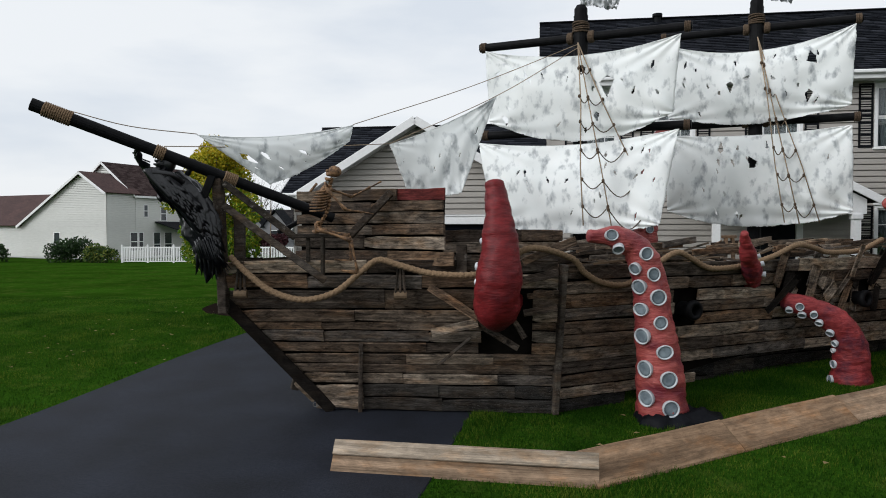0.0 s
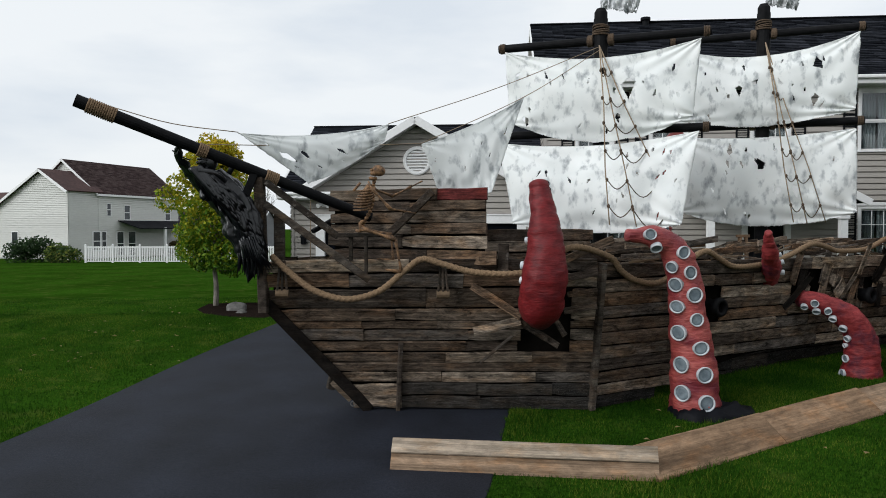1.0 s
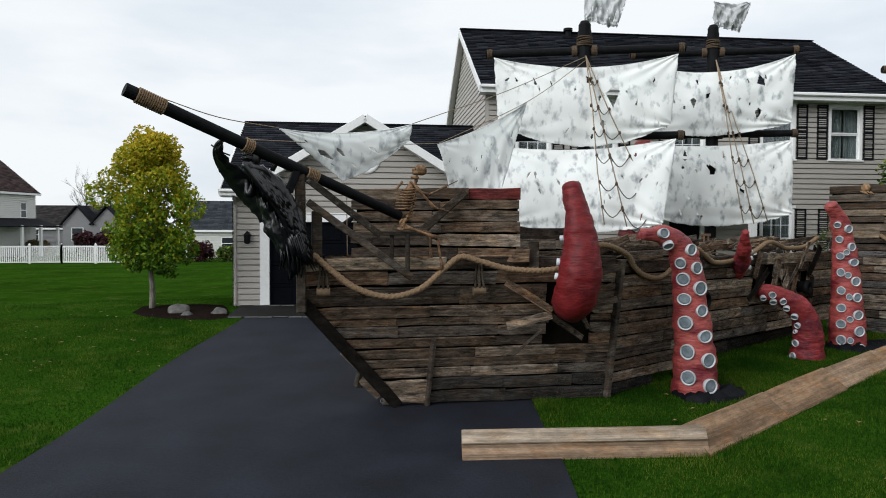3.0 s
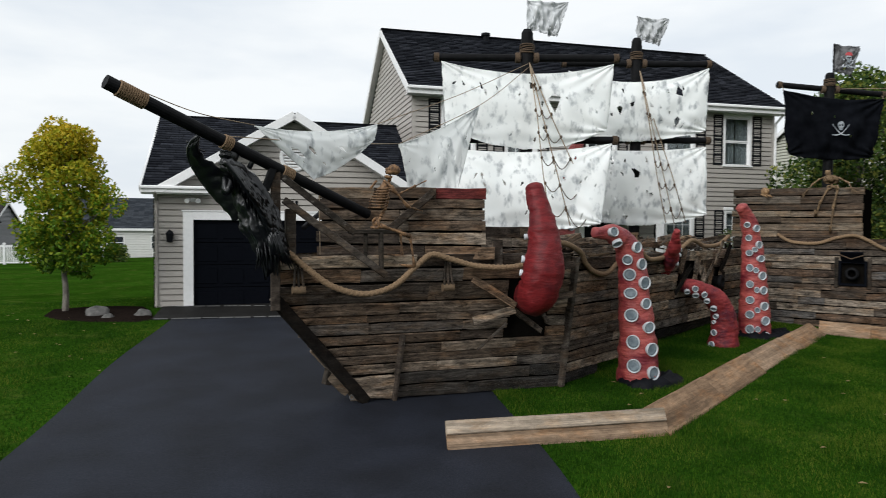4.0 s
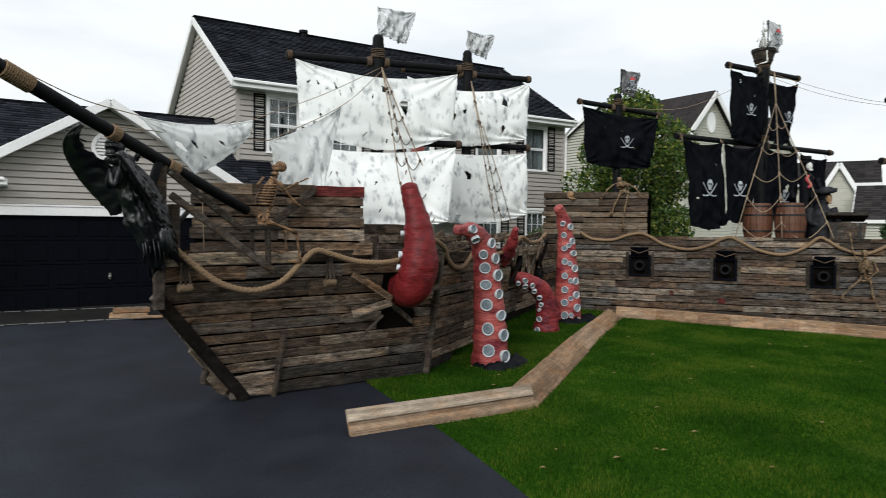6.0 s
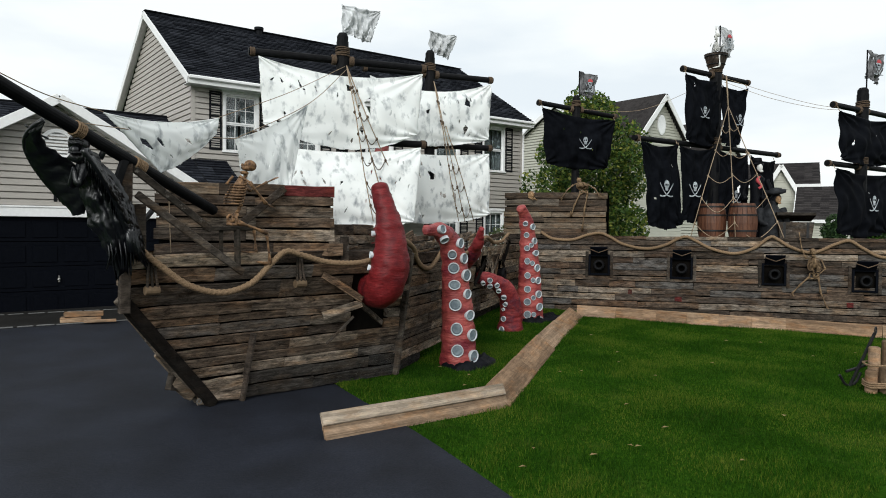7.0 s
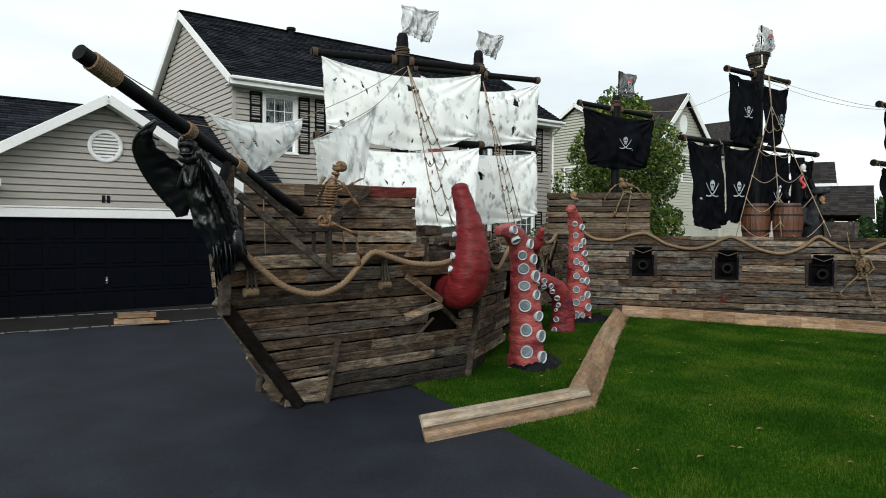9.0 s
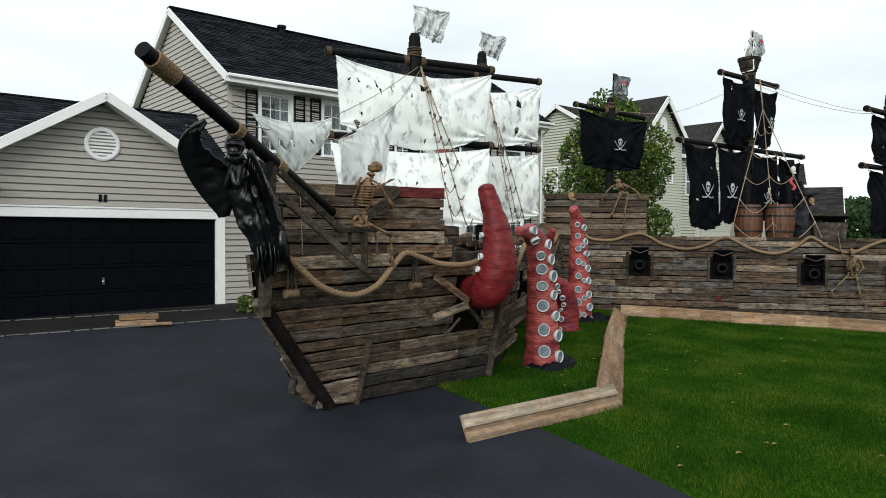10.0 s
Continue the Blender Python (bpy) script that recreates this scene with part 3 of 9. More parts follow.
def wall_with_holes(g, u0, u1, z0, z1, holes, t=0.16, m=None):
    """A wall slab behind v = 0 with openings right through it."""
    us = sorted({u0, u1, *[h[0] for h in holes], *[h[1] for h in holes]})
    us = [u for u in us if u0 <= u <= u1]
    for a, b in zip(us, us[1:]):
        mid = 0.5 * (a + b)
        z = z0
        for h in sorted([h for h in holes if h[0] < mid < h[1]], key=lambda h: h[2]):
            if h[2] > z:
                g.box(a, 0.036, z, b, t, h[2], m)
            z = h[3]
        if z < z1:
            g.box(a, 0.036, z, b, t, z1, m)
    return g


def shingles(g, a, b, c, d, course=0.14, lift=0.03, tab=0.32, r=random.Random(12)):
    """Roof plane a-b at the eave, d-c at the ridge, as overlapping courses."""
    a, b, c, d = map(Vector, (a, b, c, d))
    n = max(1, int((d - a).length / course))
    up = (b - a).cross(d - a).normalized() * lift
    for i in range(n):
        s, t = i / n, (i + 1) / n
        p, q, rr, w = a.lerp(d, s), b.lerp(c, s), b.lerp(c, t), a.lerp(d, t)
        ln = (q - p).length
        k = max(1, int(ln / tab))
        o = r.uniform(-0.5, 0.5) / k
        for j in range(k + 1):
            x0, x1 = max(0.0, (j + o) / k + 0.004 / ln), min(1.0, (j + 1 + o) / k - 0.004 / ln)
            if x1 <= x0:
                continue
            h = up * r.uniform(0.7, 1.3)
            e = (d - a).normalized() * r.uniform(-0.006, 0.006)
            A, B, C, D = p.lerp(q, x0), p.lerp(q, x1), w.lerp(rr, x1), w.lerp(rr, x0)
            g.add([A + h + e, B + h + e, C + up * 0.15, D + up * 0.15, A + e, B + e], [(0, 1, 2, 3), (4, 5, 1, 0)])
    return g


def slab(g, a, b, c, d, t):
    """A sheet of thickness t under the quad a b c d."""
    a, b, c, d = map(Vector, (a, b, c, d))
    n = (b - a).cross(d - a).normalized() * -t
    return g.add([a, b, c, d, a + n, b + n, c + n, d + n], [(0, 1, 2, 3), (7, 6, 5, 4), (0, 4, 5, 1), (1, 5, 6, 2), (2, 6, 7, 3), (3, 7, 4, 0)])


def window(parent, m, u0, u1, z0, z1, cols=3, rows=2, header=0.09, shutters=True, curtain=True, name="window", casing=0.075):
    """A double-hung window in a wall on the plane v = 0."""
    fr = Geo()
    fr.box(u0, -0.035, z0, u0 + casing, 0.05, z1, m, 0.006)
    fr.box(u1 - casing, -0.035, z0, u1, 0.05, z1, m, 0.006)
    fr.box(u0 - 0.03, -0.06, z1, u1 + 0.03, 0.05, z1 + header, m, 0.01)
    fr.box(u0 + casing, -0.035, z1 - casing, u1 - casing, 0.05, z1, m, 0.006)
    w = part(name, fr, M_WHITE, parent)
    sill = Geo().box(u0 - 0.03, -0.07, z0 - 0.05, u1 + 0.03, 0.05, z0, m, 0.008)
    part("sill", sill, M_WHITE, w)
    a, b, c, d = u0 + casing, u1 - casing, z0, z1 - casing
    mid = 0.5 * (c + d)
    for zz0, zz1, v in ((c, mid, 0.03), (mid, d, 0.012)):
        s = Geo()
        s.box(a, v, zz0, a + 0.04, v + 0.03, zz1, m)
        s.box(b - 0.04, v, zz0, b, v + 0.03, zz1, m)
        s.box(a + 0.04, v, zz0, b - 0.04, v + 0.03, zz0 + 0.04, m)
        s.box(a + 0.04, v, zz1 - 0.04, b - 0.04, v + 0.03, zz1, m)
        for i in range(1, cols):
            x = a + (b - a) * i / cols
            s.box(x - 0.008, v + 0.006, zz0 + 0.04, x + 0.008, v + 0.022, zz1 - 0.04, m)
        for i in range(1, rows):
            z = zz0 + (zz1 - zz0) * i / rows
            s.box(a + 0.04, v + 0.007, z - 0.008, b - 0.04, v + 0.021, z + 0.008, m)
        part("sash", s, M_WHITE, w)
        p = Geo().box(a + 0.035, v + 0.013, zz0 + 0.035, b - 0.035, v + 0.017, zz1 - 0.035, m)
        pane = part("pane", p, M_GLASS, w)
        pane.visible_shadow = False
    if curtain:
        cg = Geo()
        for s0, s1 in ((a, a + 0.47 * (b - a)), (b - 0.47 * (b - a), b)):
            k = 12
            vs = [(s0 + (s1 - s0) * i / k, 0.13 + 0.018 * (i % 2), z) for z in (c, d) for i in range(k + 1)]
            cg.add(vs, [(i, i + 1, k + 2 + i, k + 1 + i) for i in range(k)], m)
        part("curtain", cg, M_CURTAIN, w, "pale curtains behind the glass")
    if shutters:
        for s0 in (u0 - 0.36, u1 + 0.03):
            sh = Geo()
            s1 = s0 + 0.33
            sh.box(s0, -0.045, z0, s0 + 0.045, -0.012, z1, m, 0.004)
            sh.box(s1 - 0.045, -0.045, z0, s1, -0.012, z1, m, 0.004)
            for zz in (z0, 0.5 * (z0 + z1) - 0.025, z1 - 0.05):
                sh.box(s0 + 0.045, -0.043, zz, s1 - 0.045, -0.012, zz + 0.05, m)
            k = int((z1 - z0) / 0.06)
            for i in range(k):
                zz = z0 + 0.05 + (z1 - z0 - 0.1) * i / k
                sh.add([(s0 + 0.045, -0.036, zz), (s1 - 0.045, -0.036, zz), (s1 - 0.045, -0.016, zz + 0.05), (s0 + 0.045, -0.016, zz + 0.05)], [(0, 1, 2, 3)], m)
            sh.box(s0 + 0.045, -0.015, z0, s1 - 0.045, -0.012, z1, m)
            part("shutter", sh, M_SHUTTER, parent, "black louvred shutter")
    return w


def main_house():
    h = thing("house", hp(0, 0, 0.2), "two-storey beige vinyl-sided house with charcoal shingle roof", "house", yaw=-8)
    L, EV, RZ, RV, DEEP = 11.72, 5.95, 8.54, 3.88, 7.6
    up = [(0.8, 1.8), (2.68, 3.66), (5.2, 6.2), (7.82, 8.87), (9.87, 10.9)]
    down = [(1.3, 2.3), (7.85, 8.87), (9.95, 10.9)]
    openings = [(a, b, 4.25, 5.8) for a, b in up] + [(a, b, 1.2, 2.85) for a, b in down] + [(5.1, 6.15, 0.45, 2.55)]
    w = Geo()
    wall_with_holes(w, 0, L, 0.1, EV + 0.1, openings, m=HOUSE)
    siding(w, 0, L, 0.35, EV, openings, m=HOUSE, each=part("front_wall", w, M_SIDING, h))
    # gable ends, facing left and right
    for u, turn, nm in ((0.0, -90, "left_gable_wall"), (L, 90, "right_gable_wall")):
        gw = Geo()
        m = HOUSE @ pose(u, 0 if turn > 0 else DEEP, 0, 0, 0, turn)
        half = RV if turn > 0 else DEEP - RV
        lim = lambda z: (0, DEEP) if z < EV else ((z - EV) / (RZ - EV) * half, DEEP - (z - EV) / (RZ - EV) * (DEEP - half))
        gw.prism([(0, 0.1), (DEEP, 0.1), (DEEP, EV), (half, RZ - 0.02), (0, EV)], 0.036, 0.15, m)
        siding(gw, 0, DEEP, 0.35, RZ, limit=lim, m=m, each=part(nm, gw, M_SIDING, h))
    bw = Geo().box(0.15, DEEP - 0.16, 0.1, L - 0.15, DEEP, EV + 0.1, HOUSE)
    part("back_wall", bw, M_SIDING, h)
    rooms = Geo()
    rooms.box(0.2, 0.9, 0.15, L - 0.2, 0.95, EV - 0.1, HOUSE)
    rooms.box(0.2, 0.17, 3.2, L - 0.2, 0.9, 3.3, HOUSE)
    part("interior", rooms, M_ROOM, h)
    # corner boards
    part("corner_board", Geo().box(-0.02, -0.036, 0.3, 0.075, 0.03, EV, HOUSE, 0.005), M_SIDING, h)
    part("corner_board", Geo().box(L - 0.075, -0.036, 0.3, L + 0.02, 0.03, EV, HOUSE, 0.005), M_SIDING, h)
    # roof
    r = Geo()
    e0, e1 = -0.42, DEEP + 0.35
    zf = EV + 0.1
    u0, u1 = -0.22, L + 0.2
    top = RZ + 0.14
    F0, F1, R0, R1, B0, B1 = hp(u0, e0, zf), hp(u1, e0, zf), hp(u0, RV, top), hp(u1, RV, top), hp(u0, e1, zf), hp(u1, e1, zf)
    slab(r, F0, F1, R1, R0, 0.1)
    slab(r, B1, B0, R0, R1, 0.1)
    tabs = Geo()
    shingles(tabs, F0 + Vector((0, 0, 0.004)), F1 + Vector((0, 0, 0.004)), R1 + Vector((0, 0, 0.004)), R0 + Vector((0, 0, 0.004)))
    r.beam(R0 + Vector((0, 0, 0.01)), R1 + Vector((0, 0, 0.01)), 0.26, 0.035)
    roof = part("roof", r, M_SHINGLE, h, "charcoal asphalt shingle roof")
    tagged(part("shingles", tabs, M_TABS, roof), kind="stuff")
    v = Geo()
    v.tube([hp(3.3, RV - 0.25, RZ - 0.15), hp(3.3, RV - 0.25, RZ + 0.14)], 0.1, 12)
    v.tube([hp(3.3, RV - 0.25, RZ + 0.14), hp(3.3, RV - 0.25, RZ + 0.22)], 0.15, 12)
    part("roof_vent", v, M_SHUTTER, roof)
    tr = Geo()
    dz = Vector((0, 0, -0.1))
    tr.beam(F0 + dz * 1.3, F1 + dz * 1.3, 0.05, 0.16)
    for a, b in ((F0, R0), (F1, R1), (B0, R0), (B1, R1)):
        tr.beam(a + dz * 1.1, b + dz * 1.1, 0.05, 0.2)
    slab(tr, hp(u0, 0, zf - 0.2), hp(u1, 0, zf - 0.2), hp(u1, e0, zf - 0.2), hp(u0, e0, zf - 0.2), 0.02)
    for s0, s1 in ((u0 + 0.02, -0.03), (L + 0.03, u1 - 0.02)):
        for A, B in (((e0, zf), (RV, top)), ((RV, top), (e1, zf))):
            slab(tr, hp(s0, A[0], A[1] - 0.13), hp(s1, A[0], A[1] - 0.13), hp(s1, B[0], B[1] - 0.13), hp(s0, B[0], B[1] - 0.13), 0.02)
    part("fascia", tr, M_WHITE, h, "white painted fascia and rake boards")
    gut = Geo()
    gut.beam(hp(u0, e0 - 0.06, zf - 0.05), hp(u1, e0 - 0.06, zf - 0.05), 0.1, 0.09, bevel=0.02)
    gut.tube([hp(L + 0.1, e0 - 0.06, zf - 0.1), hp(L + 0.05, -0.05, zf - 0.45), hp(L + 0.04, -0.06, 0.4)], 0.04, 8)
    part("gutter", gut, M_WHITE, h, "white gutter and downspout")
    for a, b in up:
        window(h, HOUSE, a, b, 4.25, 5.8, *((1, 1) if a > 7.5 else (3, 2)))
    for a, b in down:
        window(h, HOUSE, a, b, 1.2, 2.85)
    # entrance porch: small gabled roof on white posts
    for pu in (3.9, 6.95):
        p = Geo()
        p.box(pu - 0.08, -1.28, 0.2, pu + 0.08, -1.12, 2.62, HOUSE, 0.012)
        p.box(pu - 0.11, -1.31, 0.2, pu + 0.11, -1.09, 0.45, HOUSE, 0.012)
        p.box(pu - 0.11, -1.31, 2.5, pu + 0.11, -1.09, 2.62, HOUSE, 0.012)
        part("porch_post", p, M_WHITE, h, "white porch post")
    pr = Geo()
    a, b, c = (3.5, 2.95), (7.35, 2.95), (5.42, 3.95)
    pw = Geo()
    pw.prism([(3.7, 2.62), (7.15, 2.62), (7.15, 2.95), (5.42, 3.85), (3.7, 2.95)], -1.27, -1.15, HOUSE)
    part("porch_gable", pw, M_WHITE, h)
    slab(pr, hp(3.4, -1.4, 2.88), hp(5.42, -1.4, 3.98), hp(5.42, 0, 3.98), hp(3.4, 0, 2.88), -0.08)
    slab(pr, hp(5.42, -1.4, 3.98), hp(7.45, -1.4, 2.88), hp(7.45, 0, 2.88), hp(5.42, 0, 3.98), -0.08)
    part("porch_roof", pr, M_SHINGLE, h)
    pt = Geo()
    pt.beam(hp(3.38, -1.43, 2.88), hp(5.42, -1.43, 3.99), 0.04, 0.17)
    pt.beam(hp(7.47, -1.43, 2.88), hp(5.42, -1.43, 3.99), 0.04, 0.17)
    part("porch_trim", pt, M_WHITE, h)
    d = Geo().box(5.18, 0.02, 0.45, 6.07, 0.07, 2.5, HOUSE, 0.01)
    part("front_door", d, M_SHUTTER, h, "dark front door")
    df = Geo()
    df.box(5.02, -0.04, 0.4, 5.17, 0.05, 2.6, HOUSE, 0.006)
    df.box(6.08, -0.04, 0.4, 6.23, 0.05, 2.6, HOUSE, 0.006)
    part("door_frame", df, M_WHITE, h)
    part("porch_floor", Geo().box(3.6, -1.35, 0.1, 7.3, 0, 0.32, HOUSE, 0.02), M_CONCRETE, h)
    return h


main_house()


def garage():
    V0 = -0.95
    G = HOUSE @ pose(0, V0, 0)
    h = thing("garage", hp(-3.2, V0, 0.25), "attached beige double garage with white trim and black door", "garage", yaw=-8)
    U0, U1, EV = -6.47, 0.55, 3.05
    door = (-5.6, -0.72, 0.2, 2.4)
    PU, PZ, SL = -3.23, 4.94, 0.605
    w = Geo()
    wall_with_holes(w, U0, U1, 0.05, EV, [door], m=G)
    tall = lambda z: (U0, U1) if z < 3.05 else (PU - (PZ - z) / SL, PU + (PZ - z) / SL)
    w.prism([(U0 + 0.3, EV), (-0.3, EV), (PU, PZ - 0.1)], 0.036, 0.15, G)
    siding(w, U0, U1, 0.3, PZ - 0.12, [(-5.83, -0.5, 0.0, 2.6)], limit=tall, m=G, each=part("front_wall", w, M_SIDING, h))
    # left wall with its gable
    lw = Geo()
    depth, RV, RZ = 6.4, 2.95, 5.2
    m = G @ pose(U0, depth, 0, 0, 0, -90)
    half = depth / 2
    lim = lambda z: (0, depth) if z < EV else ((z - EV) / (RZ - EV) * half, depth - (z - EV) / (RZ - EV) * half)
    lw.prism([(0, 0.05), (depth, 0.05), (depth, EV), (half, RZ - 0.02), (0, EV)], 0.036, 0.15, m)
    siding(lw, 0, depth, 0.3, RZ, limit=lim, m=m, each=part("left_wall", lw, M_SIDING, h))
    inner = Geo().box(U0 + 0.2, 0.6, 0.1, U1 - 0.1, 0.65, 2.9, G)
    part("interior", inner, M_ROOM, h)
    # roofs
    ev, rv, z0, z1, a, b = -0.38, 3.2, 3.17, 5.33, -6.72, 0.0
    r = Geo()
    f0, f1, r1, r0 = [G @ Vector(p) for p in ((a, ev, z0), (0.9, ev, z0), (b, rv, z1), (a, rv, z1))]
    k1 = G @ Vector((b, 0.95, z0 + (z1 - z0) * (0.95 - ev) / (rv - ev)))
    k2 = G @ Vector((0.9, 0.95, z0 + (z1 - z0) * (0.95 - ev) / (rv - ev)))
    km = G @ Vector((b, ev, z0))
    lift = Vector((0, 0, 0.004))
    slab(r, km, f1, k2, k1, 0.09)
    low_tabs = (km + lift, f1 + lift, k2 + lift, k1 + lift)
    # main slope in courses, left open where the front gable meets it
    pk, gz = PZ + 0.08, 3.17
    gl, gr = PU - (pk - gz) / SL, PU + (pk - gz) / SL
    vb = ev + (pk - z0) / ((z1 - z0) / (rv - ev))
    zz = lambda v: z0 + (z1 - z0) * (v - ev) / (rv - ev)
    n = 30
    tabs = shingles(Geo(), *low_tabs)
    rt = random.Random(31)
    for i in range(n):
        v0, v1 = ev + (rv - ev) * i / n, ev + (rv - ev) * (i + 1) / n
        q0, q1 = min(1, (v0 - ev) / (vb - ev)), min(1, (v1 - ev) / (vb - ev))
        spans = [(a, gl + q0 * (PU - gl), a, gl + q1 * (PU - gl)), (gr + q0 * (PU - gr), b, gr + q1 * (PU - gr), b)] if q0 < 1 else [(a, b, a, b)]
        for s0, e0, s1, e1 in spans:
            P = lambda u, v, d: G @ Vector((u, v, zz(v) + d))
            r.add([P(s0, v0, 0.014), P(e0, v0, 0.014), P(e1, v1, 0.0), P(s1, v1, 0.0), P(s0, v0, -0.09), P(e0, v0, -0.09), P(e1, v1, -0.09), P(s1, v1, -0.09)],
                  [(0, 1, 2, 3), (7, 6, 5, 4), (0, 4, 5, 1), (1, 5, 6, 2), (3, 7, 4, 0)])
            x = s0 - rt.uniform(0, 0.3)
            while x < e0:
                x0, x1 = max(s0, x) + 0.004, min(e0, x + 0.32) - 0.004
                y0, y1 = max(s1, min(e1, x0)), max(s1, min(e1, x1))
                if x1 > x0:
                    hh = 0.032 + rt.uniform(-0.004, 0.006)
                    tabs.add([P(x0, v0, hh), P(x1, v0, hh), P(y1, v1, 0.006), P(y0, v1, 0.006), P(x0, v0, 0.0), P(x1, v0, 0.0)], [(0, 1, 2, 3), (4, 5, 1, 0)])
                x += 0.32
    b0, b1 = [G @ Vector(p) for p in ((a, 2 * rv - ev, z0), (b, 2 * rv - ev, z0))]
    slab(r, b1, b0, r0, r1, 0.09)
    r.beam(r0, r1, 0.24, 0.04)
    # front gable roof, running back into the main slope
    P0, P1 = G @ Vector((PU, ev - 0.02, pk)), G @ Vector((PU, vb, pk))
    for s, e in ((gl, 1), (gr, -1)):
        A = G @ Vector((s, ev - 0.02, gz))
        B = G @ Vector((s, ev + 0.05, gz))
        q = (A, P0, P1, B) if e > 0 else (P0, A, B, P1)
        slab(r, *q, 0.08)
    tagged(part("shingles", tabs, M_TABS, part("roof", r, M_SHINGLE, h, "charcoal asphalt shingle garage roof")), kind="stuff")
    t = Geo()
    for s in (gl, gr):
        A = G @ Vector((s, ev - 0.05, gz - 0.06))
        t.beam(A, G @ Vector((PU, ev - 0.05, pk - 0.06)), 0.05, 0.2)
        t.beam(G @ Vector((s, ev + 0.2, gz - 0.14)), G @ Vector((PU, ev + 0.2, pk - 0.14)), 0.36, 0.025)
    t.beam(G @ Vector((a, ev - 0.03, z0 - 0.08)), G @ Vector((-5.2, ev - 0.03, z0 - 0.08)), 0.06, 0.13)
    t.beam(G @ Vector((a, ev - 0.03, z0 - 0.05)), r0 + Vector((0, 0, -0.09)), 0.05, 0.16)
    part("fascia", t, M_WHITE, h, "white painted fascia and rake boards")
    t2 = Geo()
    t2.box(-6.72, -0.36, 3.0, -5.2, 0.0, 3.03, G)
    t2.beam(G @ Vector((a, ev - 0.07, z0 - 0.02)), G @ Vector((-5.25, ev - 0.07, z0 - 0.02)), 0.09, 0.08, bevel=0.02)
    part("gutter", t2, M_WHITE, h, "white eave gutter")
    part("downspout", Geo().tube([G @ Vector((-6.4, ev - 0.05, z0 - 0.1)), G @ Vector((-6.42, -0.05, 2.85)), G @ Vector((-6.42, -0.05, 0.35))], 0.035, 8), M_SIDING, h, "beige downspout")
    # door frame
    f = Geo()
    f.box(-5.83, -0.04, 0.2, -5.6, 0.06, 2.6, G, 0.008)
    f.box(-0.72, -0.04, 0.2, -0.5, 0.06, 2.6, G, 0.008)
    f.box(-5.6, -0.04, 2.4, -0.72, 0.06, 2.6, G, 0.008)
    f.box(-5.86, -0.06, 2.6, -0.47, 0.02, 2.64, G, 0.006)
    part("door_trim", f, M_WHITE, h)
    gd = Geo().box(-5.6, 0.1, 0.22, -0.72, 0.12, 2.4, G)
    door_ob = part("garage_door", gd, M_BLACKDOOR, h, "black panelled garage door")
    rows, cols = 4, 8
    ph, pw = 2.18 / rows, 4.88 / cols
    for j in range(rows):
        s = Geo().box(-5.6, 0.065, 0.22 + j * ph + 0.006, -0.72, 0.1, 0.22 + (j + 1) * ph - 0.006, G, 0.006)
        for i in range(cols):
            x0, zz = -5.6 + i * pw + 0.07, 0.22 + j * ph + 0.09
            s.box(x0, 0.05, zz, x0 + pw - 0.14, 0.066, zz + ph - 0.18, G, 0.012)
        part("door_panel", s, M_BLACKDOOR, door_ob)
    hd = Geo()
    hd.box(-3.22, 0.03, 0.95, -3.18, 0.05, 1.1, G, 0.006)
    hd.ball((-3.2, 0.03, 1.02), 0.03, 10, 8, G)
    part("handle", hd, M_BRASS, door_ob, "small metal handle")
    # round louvred vent in the gable
    vent = Geo()
    vm = G @ pose(-3.22, -0.02, 3.98, 90, 0, 0)
    vent.lathe([(0.36, -0.02), (0.36, 0.03), (0.33, 0.045), (0.28, 0.045), (0.27, 0.02), (0.27, -0.02)], 36, vm)
    vo = part("gable_vent", vent, M_WHITE, h, "round white louvred vent")
    for i in range(7):
        zz = -0.22 + i * 0.073
        hw = math.sqrt(0.27 ** 2 - zz ** 2)
        part("louvre", Geo().box(-3.22 - hw, -0.05, 3.98 + zz - 0.022, -3.22 + hw, -0.02, 3.98 + zz + 0.022, G @ Matrix(), 0.006), M_WHITE, vo)
    n = Geo()
    for i, x0 in enumerate((-3.3, -3.2)):
        n.box(x0, -0.045, 2.74, x0 + 0.06, -0.015, 2.9, G, 0.004)
    part("number_plate", n, M_SHUTTER, h, "small dark bars above the door")
    lamp = Geo()
    lm = G @ pose(-6.12, -0.12, 2.0)
    lamp.box(-0.05, 0.06, -0.1, 0.05, 0.11, 0.14, lm, 0.01)
    lamp.lathe([(0.03, -0.14), (0.07, -0.12), (0.085, 0.06), (0.1, 0.07), (0.05, 0.13), (0.015, 0.17)], 10, lm)
    part("wall_lantern", lamp, M_SHUTTER, h, "black wall lantern")
    fl = Geo()
    fm = G @ pose(-5.6, -0.1, 2.88)
    for dx in (-0.1, 0.1):
        fl.tube([(dx * 0.4, 0.08, 0), (dx, -0.02, 0.0), (dx * 1.3, -0.09, -0.03)], [0.02, 0.045, 0.06], 10, m=fm)
    fl.box(-0.06, 0.05, -0.05, 0.06, 0.1, 0.05, fm, 0.01)
    part("flood_light", fl, M_WHITE, h, "white twin flood light")
    return h


